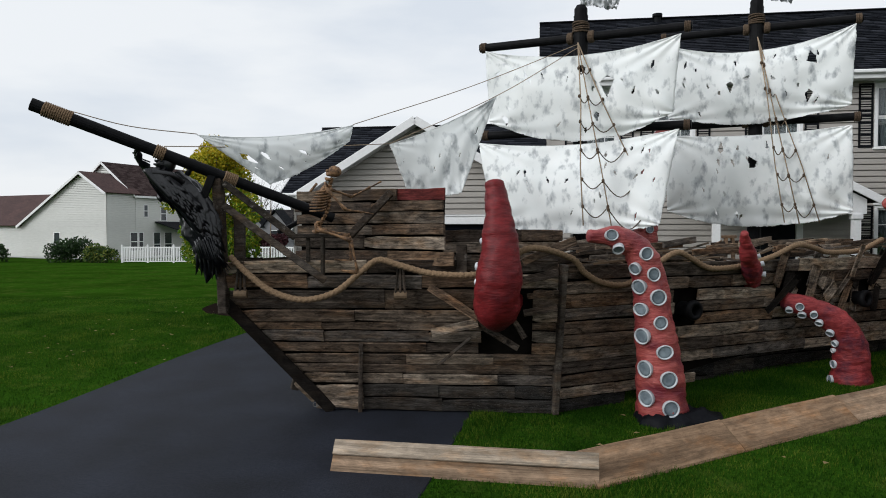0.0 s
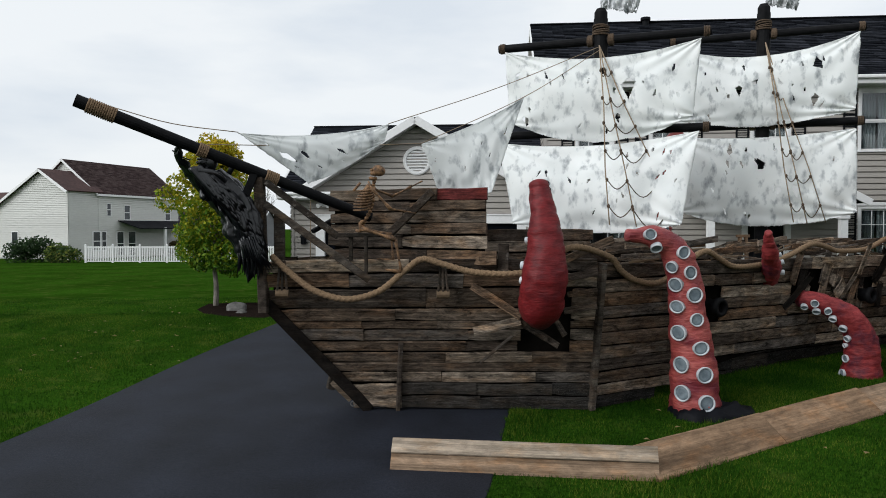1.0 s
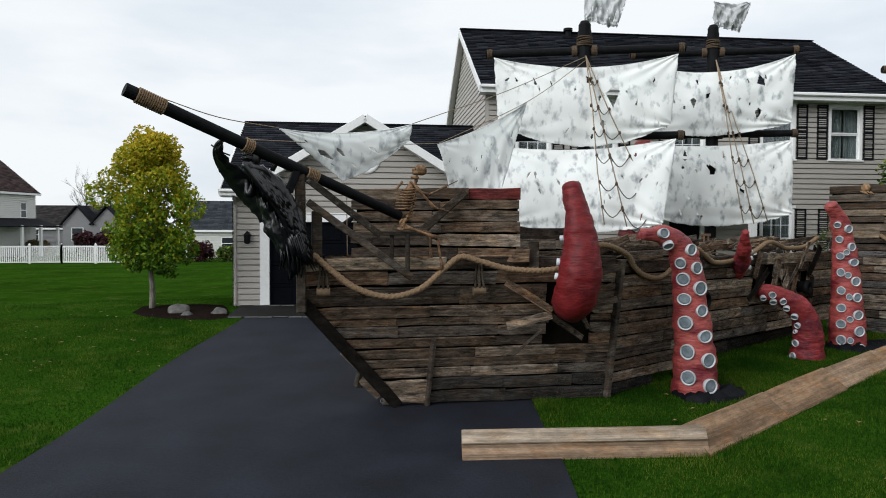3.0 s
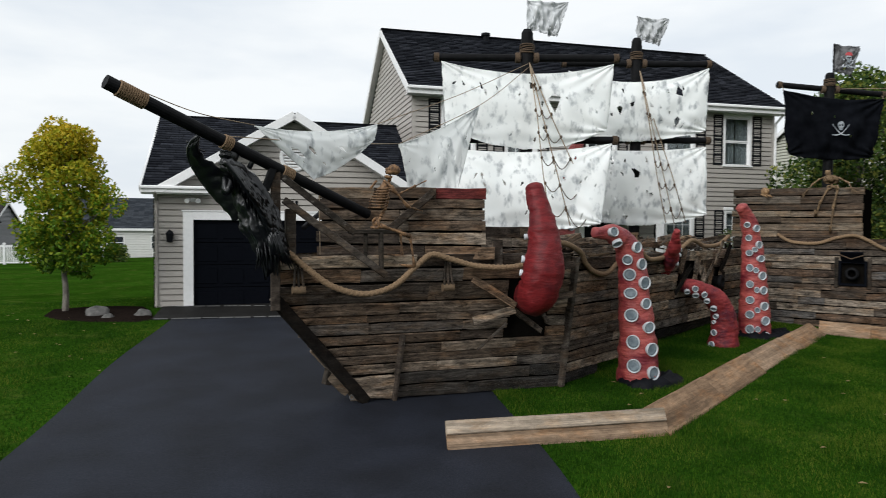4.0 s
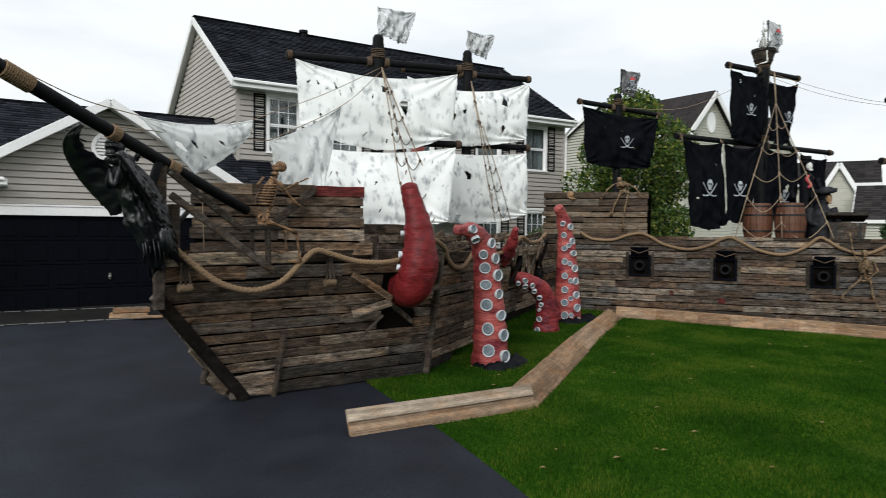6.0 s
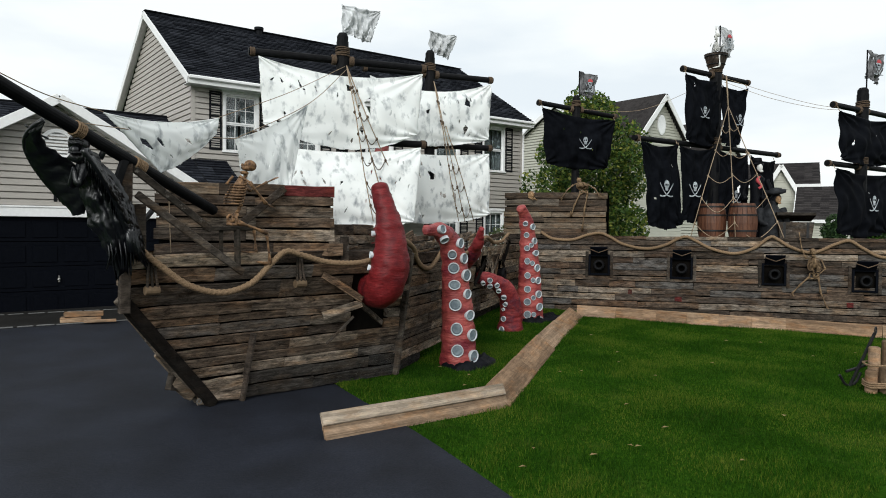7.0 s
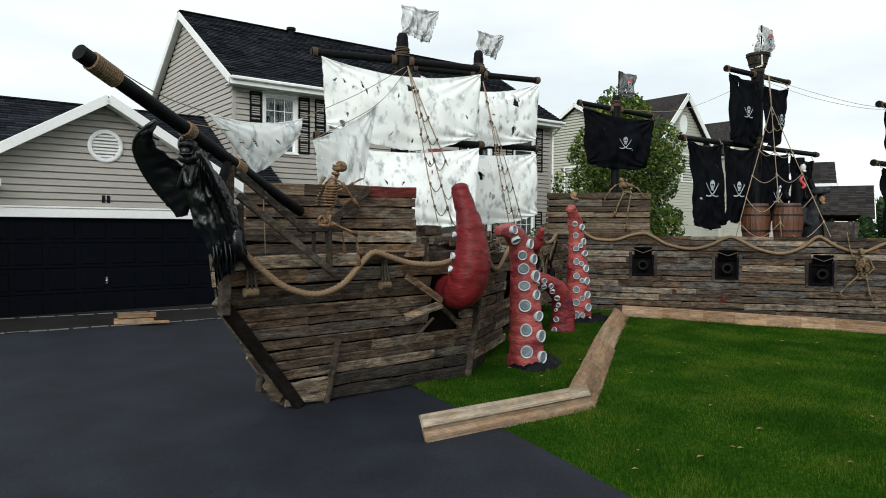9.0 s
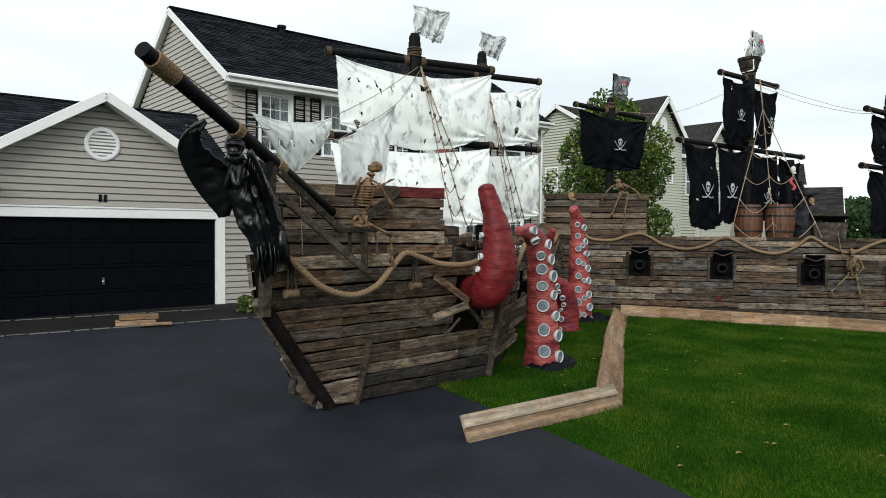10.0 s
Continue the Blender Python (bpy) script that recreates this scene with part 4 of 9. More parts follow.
garage()
apron = Geo()
corners = [HOUSE @ Vector(p) for p in ((-6.3, -2.75, 0), (1.2, -3.3, 0), (1.2, -0.95, 0), (-6.3, -0.95, 0))]
apron.add([(c.x, c.y, ground_z(c.x, c.y) + 0.03) for c in corners] + [(c.x, c.y, ground_z(c.x, c.y) - 0.1) for c in corners], [(0, 1, 2, 3), (0, 4, 5, 1), (1, 5, 6, 2), (2, 6, 7, 3), (3, 7, 4, 0)])
single("apron", apron, M_APRON, "dark brown-black paved apron along the garage door", "pavement", kind="structure")


def ragged_strip(a, b, width, name, label, seed):
    """A broken pale line of worn concrete on the paving."""
    r = random.Random(seed)
    a, b = HOUSE @ Vector((*a, 0)), HOUSE @ Vector((*b, 0))
    g = Geo()
    n = max(2, round((b - a).length / 0.35))
    for i in range(n):
        p, q = a.lerp(b, (i + r.uniform(0, 0.12)) / n), a.lerp(b, (i + 1 - r.uniform(0, 0.12)) / n)
        w = width * r.uniform(0.5, 1.3)
        d = Vector((r.uniform(-0.02, 0.02), r.uniform(-0.02, 0.02), 0))
        g.beam(p + d + Vector((0, 0, ground_z(p.x, p.y) + 0.026)), q + d + Vector((0, 0, ground_z(q.x, q.y) + 0.026)), w, 0.026)
    return single(name, g, M_CONCRETE, label, "trim", kind="structure")


ragged_strip((-6.3, -2.75), (-0.5, -3.17), 0.045, "joint_strip", "broken pale concrete edge between apron and driveway", 5)
ragged_strip((-6.0, -1.05), (-1.05, -1.62), 0.06, "door_sill", "pale worn concrete sill before the garage door", 6)
# ---------------------------------------------------------------- boards
def board_mesh(name, k, worn=1.0):
    """A unit board, x 0..1 long, z 0..1 high, front at y = -1, with worn, uneven edges."""
    r = random.Random(100 + k)
    n = 5
    xs = [0, *[(i + r.uniform(-0.25, 0.25)) / n for i in range(1, n)], 1]
    bow = r.uniform(-0.05, 0.05) * worn
    lo = [r.uniform(-0.02, 0.06) * worn + bow * math.sin(math.pi * x) for x in xs]
    hi = [1 - r.uniform(-0.02, 0.06) * worn + bow * math.sin(math.pi * x) for x in xs]
    if k % 3 == 0:
        hi[r.choice((0, n))] -= 0.1 * worn
    if k % 4 == 1:
        lo[r.choice((0, n))] += 0.1 * worn
    e0, e1 = r.uniform(-0.004, 0.004), r.uniform(-0.004, 0.004)
    vs, fs = [], []
    for i, x in enumerate(xs):
        t = (e0 if i == 0 else e1 if i == n else 0)
        c = 0.0008 if i in (0, n) else 0
        sx = 1 if i == 0 else -1
        f = -1 + r.uniform(-0.1, 0.1)
        vs += [(x, 0, lo[i]), (x, f + 0.25, lo[i]), (x + sx * c, f, lo[i] + 0.05), (x + t + sx * c, f, hi[i] - 0.05), (x + t, f + 0.25, hi[i]), (x + t, 0, hi[i])]
    for i in range(n):
        a, b = 6 * i, 6 * i + 6
        fs += [(a + j, b + j, b + j + 1, a + j + 1) for j in range(5)]
    fs += [tuple(range(5, -1, -1)), tuple(6 * n + j for j in range(6))]
    me = bpy.data.meshes.new(name)
    me.from_pydata(vs, [], fs)
    me.update()
    return me


BOARDS = {}


def boards_of(material):
    if material not in BOARDS:
        BOARDS[material] = []
        for k in range(14):
            me = board_mesh("board", k, 0.18 if material in (M_PINE, M_PALEPINE) else 1.0)
            me.materials.append(material)
            BOARDS[material].append(me)
    return BOARDS[material]


def put_board(parent, a, b, height, thick, up, material, name="plank"):
    """A board from a to b along its lower edge, rising along up; its face looks to the right hand of a-b turned from up."""
    x = b - a
    ln = x.length
    x = x / ln
    y = up.cross(x).normalized()
    z = x.cross(y).normalized()
    m = Matrix((x * ln, y * thick, z * height)).transposed().to_4x4()
    m.translation = a
    ob = new(name, rng.choice(boards_of(material)))
    ob.parent = parent
    ob.matrix_parent_inverse = WORLD_OF[parent].inverted()
    ob.matrix_basis = m
    return ob


def planking(parent, surf, edges, span, material, lengths=(0.5, 1.25), thick=0.026, holes=(), skip=None, drift=0.006):
    """Rows of boards on the surface surf(u, z); edges are the rows' heights, span(z) gives the ends; holes are (u0, u1, z0, z1)."""
    for i in range(len(edges) - 1):
        z0, z1 = edges[i], edges[i + 1]
        zm = 0.5 * (z0 + z1)
        a, b = span(zm)
        u = a - rng.uniform(0, 0.05)
        while u < b - 0.02:
            e = u + rng.uniform(*lengths)
            if b - e < 0.3:
                e = b + rng.uniform(-0.01, 0.03)
            p, q = u, e
            blocked = False
            for h0, h1, hz0, hz1 in holes:
                if hz0 < zm < hz1 and h0 < q and h1 > p:
                    if h0 - p > 0.12:
                        q = h0 + rng.uniform(-0.05, 0.04)
                    elif q - h1 > 0.12:
                        p = h1 + rng.uniform(-0.05, 0.04)
                    else:
                        blocked = True
                    e = max(q, h1) if q <= h0 + 0.05 else e
            if not blocked and q - p > 0.06 and not (skip and skip(p, q, zm)):
                dz0, dz1 = rng.uniform(-drift, drift), rng.uniform(-drift, drift)
                A, B = surf(p + 0.001, z0 + 0.004 + dz0), surf(q - 0.001, z0 + 0.004 + dz1)
                up = surf(p, z1) - surf(p, z0)
                put_board(parent, A, B, (z1 - z0) * rng.uniform(0.905, 0.985), thick * rng.uniform(0.65, 1.8), up, material)
            u = e


def rows(z0, z1, step, r):
    out = [z0]
    while out[-1] < z1 - step * 0.6:
        out.append(out[-1] + step * r.uniform(0.85, 1.15))
    out[-1] = z1
    return out


# ---------------------------------------------------------------- the white-sailed ship
def hull_bow(x, z):
    s = z / 2.0
    return Vector((x, (8.56 - 0.095 * x) * (1 - s) + 8.15 * s, z))


def bow_left(z):
    return -2.6 if z > 1.35 else -1.42 - (z / 1.35) * 1.18


P_A, P_B = Vector((1.38, 8.42, 0)), Vector((8.35, 11.75, 0))
SIDE_LEN = (P_B - P_A).length
SIDE_DIR = (P_B - P_A).normalized()
SIDE_OUT = Vector((SIDE_DIR.y, -SIDE_DIR.x, 0))


def hull_side(u, z):
    return P_A + SIDE_DIR * u + SIDE_OUT * (0.13 * (z - 0.2)) + Vector((0, 0, z))


def side_bottom(u):
    """The hull's lower edge lifts off the lawn towards the stern."""
    return 0.0 + 0.16 * min(u, 4.0) / 1.0 if u < 3 else 0.48


ship = thing("pirate_ship", (-1.4, 8.69, 0), "weathered plank galleon bow prop built of salvaged barn boards", "ship")
r_rows = random.Random(3)
bow_back = Geo()
for z in [0.02 + 1.88 * i / 10 for i in range(11)]:
    l = bow_left(z) + 0.08
    for i in range(9):
        for d in (0.03, 0.07):
            bow_back.v.append(tuple(hull_bow(l + (1.36 - l) * i / 8, z) + Vector((0, d, 0))))
for j in range(10):
    for i in range(8):
        k = 18 * j + 2 * i
        bow_back.f += [(k, k + 2, k + 20, k + 18), (k + 19, k + 21, k + 3, k + 1)]
# black sheet behind the planks, shade painted into gaps and the hole
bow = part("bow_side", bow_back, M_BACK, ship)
planking(bow, hull_bow, [0.02, 0.2, 0.37], lambda z: (-1.0, 1.36), M_TARRED, lengths=(0.9, 1.6))
planking(bow, hull_bow, [0.02, 0.37], lambda z: (bow_left(z), -1.0), M_HULL, lengths=(0.5, 0.6))
planking(bow, hull_bow, [0.37, 0.51, 0.63, 0.77, 0.91, 1.06, 1.16, 1.32, 1.58, 1.76, 1.93], lambda z: (bow_left(z), 1.36), M_HULL, lengths=(0.8, 2.0), holes=[(0.46, 1.07, 0.84, 1.5)])

side_back = Geo()
n_s = 14
for i in range(n_s + 1):
    u = SIDE_LEN * i / n_s
    for z in (max(0.03, side_bottom(u)), 1.82):
        p = hull_side(u, z)
        side_back.v += [tuple(p - SIDE_OUT * 0.05), tuple(p - SIDE_OUT * 0.09)]
for i in range(n_s):
    a, b = 4 * i, 4 * i + 4
    side_back.f += [(a, b, b + 2, a + 2), (a + 3, b + 3, b + 1, a + 1), (a + 2, b + 2, b + 3, a + 3), (a + 1, b + 1, b, a)]
# the same black sheet gives the side's gaps and holes painted shade
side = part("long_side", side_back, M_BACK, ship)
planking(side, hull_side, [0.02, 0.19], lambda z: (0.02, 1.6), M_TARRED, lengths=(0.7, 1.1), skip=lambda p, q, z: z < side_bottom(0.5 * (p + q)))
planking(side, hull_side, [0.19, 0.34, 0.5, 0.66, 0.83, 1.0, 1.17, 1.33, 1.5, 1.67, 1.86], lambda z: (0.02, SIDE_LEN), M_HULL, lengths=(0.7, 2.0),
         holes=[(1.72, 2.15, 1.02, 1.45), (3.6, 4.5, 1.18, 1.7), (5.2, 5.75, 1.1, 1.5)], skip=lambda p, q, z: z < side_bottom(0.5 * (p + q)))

# added black panel painting the shade under the lifted hull, behind set-back boards
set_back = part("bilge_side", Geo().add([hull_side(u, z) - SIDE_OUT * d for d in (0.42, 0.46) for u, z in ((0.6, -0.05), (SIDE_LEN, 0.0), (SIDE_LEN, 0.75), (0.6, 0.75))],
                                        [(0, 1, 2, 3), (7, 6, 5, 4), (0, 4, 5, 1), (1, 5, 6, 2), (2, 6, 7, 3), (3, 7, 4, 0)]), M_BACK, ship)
planking(set_back, lambda u, z: hull_side(u, z) - SIDE_OUT * 0.38, [-0.02, 0.17, 0.35, 0.54], lambda z: (0.8, SIDE_LEN), M_TARRED, lengths=(0.7, 1.6))

# far side of the hull, running back from the stem
PORT_A, PORT_B = Vector((-2.58, 8.5, 0)), Vector((0.6, 11.3, 0))
PD = (PORT_B - PORT_A).normalized()
PO = Vector((-PD.y, PD.x, 0))


def hull_port(u, z):
    return PORT_B - PD * u + PO * (0.1 * (z - 1)) + Vector((0, 0, z))


PL = (PORT_B - PORT_A).length
# backed by a black sheet that paints shade between the port boards
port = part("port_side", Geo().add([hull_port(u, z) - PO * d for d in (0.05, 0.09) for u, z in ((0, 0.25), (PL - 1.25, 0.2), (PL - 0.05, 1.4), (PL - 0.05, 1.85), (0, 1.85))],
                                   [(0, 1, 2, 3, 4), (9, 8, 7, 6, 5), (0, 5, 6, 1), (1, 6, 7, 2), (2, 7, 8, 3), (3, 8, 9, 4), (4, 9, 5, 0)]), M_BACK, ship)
planking(port, hull_port, [0.2, 0.38, 0.56, 0.75, 0.95, 1.15, 1.35, 1.54, 1.73, 1.93], lambda z: (0.0, PL - 0.12 - (0 if z > 1.35 else 0.2 + (1.35 - z) * 1.12)), M_HULL)

# raised forecastle, a slanting screen of boards
FC_A, FC_B = Vector((-1.9, 9.12, 0)), Vector((0.02, 8.1, 0))
FC_D = (FC_B - FC_A).normalized()
FC_L = (FC_B - FC_A).length


def fore(u, z):
    return FC_A + FC_D * u + Vector((0, 0, z))


FC_O = Vector((-FC_D.y, FC_D.x, 0))
# black sheet behind the screen, painted shade for its gaps
fc = part("forecastle", Geo().add([fore(u, z) + FC_O * d for d in (0.03, 0.07) for u, z in ((0.02, 1.85), (FC_L - 0.06, 1.85), (FC_L - 0.04, 2.2), (FC_L - 0.03, 2.72), (0.02, 2.72))],
                                  [(0, 1, 2, 3, 4), (9, 8, 7, 6, 5), (0, 5, 6, 1), (1, 6, 7, 2), (2, 7, 8, 3), (3, 8, 9, 4), (4, 9, 5, 0)]), M_BACK, ship)
planking(fc, fore, [1.84, 2.03, 2.2, 2.34, 2.49, 2.62], lambda z: (0.0, FC_L if z > 2.1 else FC_L + 0.12), M_HULL, lengths=(1.0, 1.5))
planking(fc, fore, [2.62, 2.78], lambda z: (0.0, FC_L * 0.7), M_BROWNWOOD, lengths=(0.5, 0.8))
planking(fc, fore, [2.62, 2.78], lambda z: (FC_L * 0.7, FC_L), M_REDWOOD, lengths=(0.5, 0.7))


IN_A, IN_B = Vector((-0.15, 8.5, 0)), Vector((4.2, 10.3, 0))
IN_D = (IN_B - IN_A).normalized()


def inner(u, z):
    return IN_A + IN_D * u + Vector((0, 0, z))


# black sheet again, painting the bulkhead's gaps in shade
inb = part("inner_bulkhead", Geo().add([inner(u, z) + Vector((0, d, 0)) for d in (0.03, 0.07) for u, z in ((0, 1.5), (4.7, 1.5), (4.7, 1.93), (1.9, 1.95), (1.8, 2.24), (0, 2.24))],
                                       [(0, 1, 2, 3, 4, 5), (11, 10, 9, 8, 7, 6), (0, 6, 7, 1), (1, 7, 8, 2), (2, 8, 9, 3), (3, 9, 10, 4), (4, 10, 11, 5), (5, 11, 6, 0)]), M_BACK, ship)
planking(inb, inner, [1.52, 1.67, 1.82, 1.97], lambda z: (0.0, 4.7), M_HULL, lengths=(0.9, 1.8))
planking(inb, inner, [1.97, 2.12, 2.28], lambda z: (0.0, 1.85), M_HULL, lengths=(0.9, 1.3))


def timber(name, a, b, w, h, parent=ship, material=None, label=""):
    g = Geo().beam(a, b, w, h, bevel=0.01)
    return part(name, g, material or M_BEAM, parent, label)


timber("stem_post", (-2.62, 8.26, 1.28), (-2.64, 8.12, 2.95), 0.11, 0.12, material=M_BEAM)
timber("cutwater", (-2.62, 8.3, 1.4), (-1.4, 8.66, 0.0), 0.09, 0.14, material=M_PITCH)
timber("port_cutwater", (-2.6, 8.42, 1.42), (-1.46, 8.86, 0.02), 0.12, 0.12, material=M_BROWNWOOD)
# timber knee and iron ring at the foot of the stem, and a pale patch board
timber("stem_knee", (-1.86, 8.78, 0.36), (-1.62, 8.8, 0.12), 0.14, 0.13, material=M_BROWNWOOD)
timber("knee_block", (-1.9, 8.76, 0.24), (-1.84, 8.78, 0.46), 0.1, 0.1, material=M_BEAM)
timber("patch_board", (-2.1, 8.68, 0.72), (-1.88, 8.78, 0.48), 0.03, 0.09, material=M_PALEPINE)
part("mooring_ring", Geo().tube([(-1.6 + 0.03 * math.cos(i * 0.524), 8.62, 0.08 + 0.03 * math.sin(i * 0.524)) for i in range(13)], 0.006, 6), M_CONCRETE, ship, "small pale iron ring")
timber("spar_bracket", (-2.66, 8.06, 2.97), (-2.77, 8.03, 2.66), 0.05, 0.09, material=M_SPAR)
timber("corner_post", tuple(hull_bow(1.36, 0.03) + Vector((0, -0.04, 0))), tuple(hull_bow(1.42, 1.86) + Vector((0, -0.05, 0))), 0.07, 0.13)
timber("rib", tuple(hull_bow(-1.04, 0.0) + Vector((0, -0.05, 0))), tuple(hull_bow(-1.0, 0.88) + Vector((0, -0.05, 0))), 0.05, 0.1)
timber("brace", (-2.64, 8.1, 2.88), (-1.72, 8.06, 2.18), 0.035, 0.08)
timber("brace", (-2.56, 8.06, 2.56), (-1.36, 7.99, 1.68), 0.035, 0.085)
timber("inner_post", (-2.44, 8.3, 1.85), (-2.44, 8.3, 2.46), 0.1, 0.12)
timber("seat_rail", (-1.8, 8.08, 2.2), (-1.2, 8.08, 2.2), 0.08, 0.05)
timber("upright", (-1.58, 8.1, 1.9), (-1.58, 8.1, 2.18), 0.03, 0.05)
timber("brace", (-1.15, 8.55, 2.2), (-0.62, 8.27, 2.72), 0.04, 0.1)
timber("upright", (-1.4, 8.04, 1.7), (-1.4, 8.06, 2.19), 0.04, 0.1)
timber("upright", (0.22, 8.12, 1.76), (0.22, 8.12, 2.1), 0.04, 0.13)
timber("stay_beam", (-1.64, 9.6, 2.57), (-2.14, 9.01, 2.24), 0.05, 0.06, material=M_SPAR)
# broken boards round the hole in the bow and along the ruined rail
for a, b, w in (((-0.19, 8.08, 1.56), (0.38, 7.98, 1.2), 0.1), ((-0.12, 8.12, 1.0), (0.42, 7.98, 1.14), 0.11), ((-0.04, 8.14, 0.66), (0.34, 8.06, 1.0), 0.035), ((0.38, 8.0, 1.15), (0.86, 8.12, 0.84), 0.08),
                ((0.79, 8.1, 1.2), (0.93, 8.1, 0.98), 0.07), ((0.94, 8.12, 1.62), (1.35, 8.02, 1.72), 0.1), ((0.96, 8.12, 1.24), (1.34, 8.04, 1.32), 0.09), ((0.95, 8.1, 1.85), (1.6, 8.25, 2.1), 0.1), ((1.0, 8.12, 1.45), (1.3, 8.06, 1.5), 0.07)):
    put_board(ship, Vector(a), Vector(b), w, 0.025, Vector((0.1, 0.1, 1)), M_HULL if w > 0.05 else M_BEAM, "broken_board")
for k in range(22):
    u = rng.uniform(3.3, 5.9)
    z = rng.uniform(1.0, 1.62)
    ang = rng.uniform(0.55, 1.45)
    ln = rng.uniform(0.35, 0.8)
    a = hull_side(u, z) + SIDE_OUT * rng.uniform(0.02, 0.14)
    b = a + SIDE_DIR * math.cos(ang) * ln + Vector((0, 0, math.sin(ang) * ln)) + SIDE_OUT * rng.uniform(-0.12, 0.16)
    b.z = min(b.z, 2.06)
    put_board(ship, a, b, rng.uniform(0.08, 0.17), 0.022, SIDE_OUT.cross(b - a).normalized() * -1, M_PITCH if k % 3 == 0 else M_HULL, "broken_board")
for k in range(34):
    u = rng.uniform(0.1, 6.4)
    ln = rng.uniform(0.5, 1.3)
    a = hull_side(u, rng.uniform(1.82, 2.04)) - SIDE_OUT * rng.uniform(0.1, 1.1)
    b = a + SIDE_DIR * ln + Vector((0, 0, rng.uniform(-0.03, 0.08)))
    put_board(ship, a, b, 0.09, 0.03, Vector((0, 0, 1)), M_HULL, "rail_board")

for k in range(60):
    u = rng.uniform(-0.9, 6.0)
    base = hull_side(u, rng.uniform(1.84, 2.0)) if u > 0 else hull_bow(1.36 + u * 1.4, rng.uniform(1.86, 1.98))
    a = base - SIDE_OUT * rng.uniform(-0.03, 0.5)
    ang = rng.uniform(-0.25, 0.45)
    ln = rng.uniform(0.2, 0.6)
    b = a + SIDE_DIR * math.cos(ang) * ln + Vector((0, 0, math.sin(ang) * ln * 0.6)) + SIDE_OUT * rng.uniform(-0.1, 0.1)
    put_board(ship, a, b, rng.uniform(0.015, 0.04), 0.014, Vector((0, 0, 1)), M_PEG if k % 4 == 0 else M_HULL, "splinter")

# ---------------------------------------------------------------- the long wall with gun ports
W_A = Vector((9.6, 9.85, 0)) + Vector((-math.cos(radians(62)), math.sin(radians(62)), 0)) * 2.55
W_D = Vector((math.cos(radians(62)), -math.sin(radians(62)), 0))
W_N = Vector((-math.sin(radians(62)), -math.cos(radians(62)), 0))


def gun_wall(u, z):
    return W_A + W_D * u + Vector((0, 0, z)) + W_N * 0.0


W_L = 13.0
wall_ship = thing("black_ship", tuple(gun_wall(0, 0.1)), "long pirate ship side of grey salvaged boards", "ship")
wb = Geo()
wb.add([gun_wall(u, z) - W_N * d for d in (0.035, 0.08) for u, z in ((0, 0.0), (W_L, -0.1), (W_L, 2.02), (0, 2.02))], [(0, 1, 2, 3), (7, 6, 5, 4), (0, 4, 5, 1), (1, 5, 6, 2), (2, 6, 7, 3), (3, 7, 4, 0)])
# black sheet behind the wall boards, painted shade in their gaps
gunside = part("gun_side", wb, M_BACK, wall_ship)
GUNS = [(2.4, 1.35), (4.34, 1.31), (6.38, 1.22), (8.25, 1.12), (10.2, 1.08)]
r_rows = random.Random(5)
planking(gunside, gun_wall, rows(0.02, 2.08, 0.145, r_rows), lambda z: (0.0, W_L), M_WALLWOOD, lengths=(0.5, 2.0), thick=0.024, holes=[(u - 0.22, u + 0.22, z - 0.23, z + 0.23) for u, z in GUNS])
for u, z, ln in ((4.2, 0.5, 0.16), (7.9, 0.5, 0.14), (5.6, 0.36, 0.12), (3.1, 0.64, 0.1)):
    put_board(gunside, gun_wall(u, z) + W_N * 0.012, gun_wall(u + ln, z) + W_N * 0.012, 0.12, 0.022, Vector((0, 0, 1)), M_REDWOOD, "red_board")
castle_back = Geo().add([gun_wall(u, z) - W_N * d for d in (0.035, 0.08) for u, z in ((0.02, 2.0), (2.5, 2.0), (2.5, 3.1), (0.02, 3.1))], [(0, 1, 2, 3), (7, 6, 5, 4), (0, 4, 5, 1), (1, 5, 6, 2), (2, 6, 7, 3), (3, 7, 4, 0)])
# castle boards also hang before a sheet of painted shade
castle = part("stern_castle", castle_back, M_BACK, wall_ship)
planking(castle, gun_wall, rows(2.08, 3.16, 0.155, r_rows), lambda z: (0.0, 2.55), M_BROWNWOOD, lengths=(0.9, 2.2), thick=0.024)
part("castle_return", Geo().add([gun_wall(u, z) - W_N * d for u in (2.5, 2.54) for d, z in ((0.04, 2.05), (1.3, 2.05), (1.3, 3.12), (0.04, 3.12))], [(0, 1, 2, 3), (7, 6, 5, 4), (0, 4, 5, 1), (1, 5, 6, 2), (2, 6, 7, 3), (3, 7, 4, 0)]), M_BACK, wall_ship)
deck = Geo()
deck.add([gun_wall(u, z) - W_N * d for u in (2.6, W_L) for d, z in ((0.1, 1.88), (3.4, 1.88), (3.4, 1.94), (0.1, 1.94))], [(0, 1, 2, 3), (7, 6, 5, 4), (0, 4, 5, 1), (1, 5, 6, 2), (2, 6, 7, 3), (3, 7, 4, 0)])
part("deck", deck, M_BEAM, wall_ship)
dp = Geo()
for u in (3, 6.2, 9.4, 12.6):
    for d in (0.3, 3.2):
        p = gun_wall(u, 0) - W_N * d
        dp.box(p.x - 0.05, p.y - 0.05, ground_z(p.x, p.y) - 0.05, p.x + 0.05, p.y + 0.05, 1.88)
part("deck_posts", dp, M_BEAM, wall_ship)

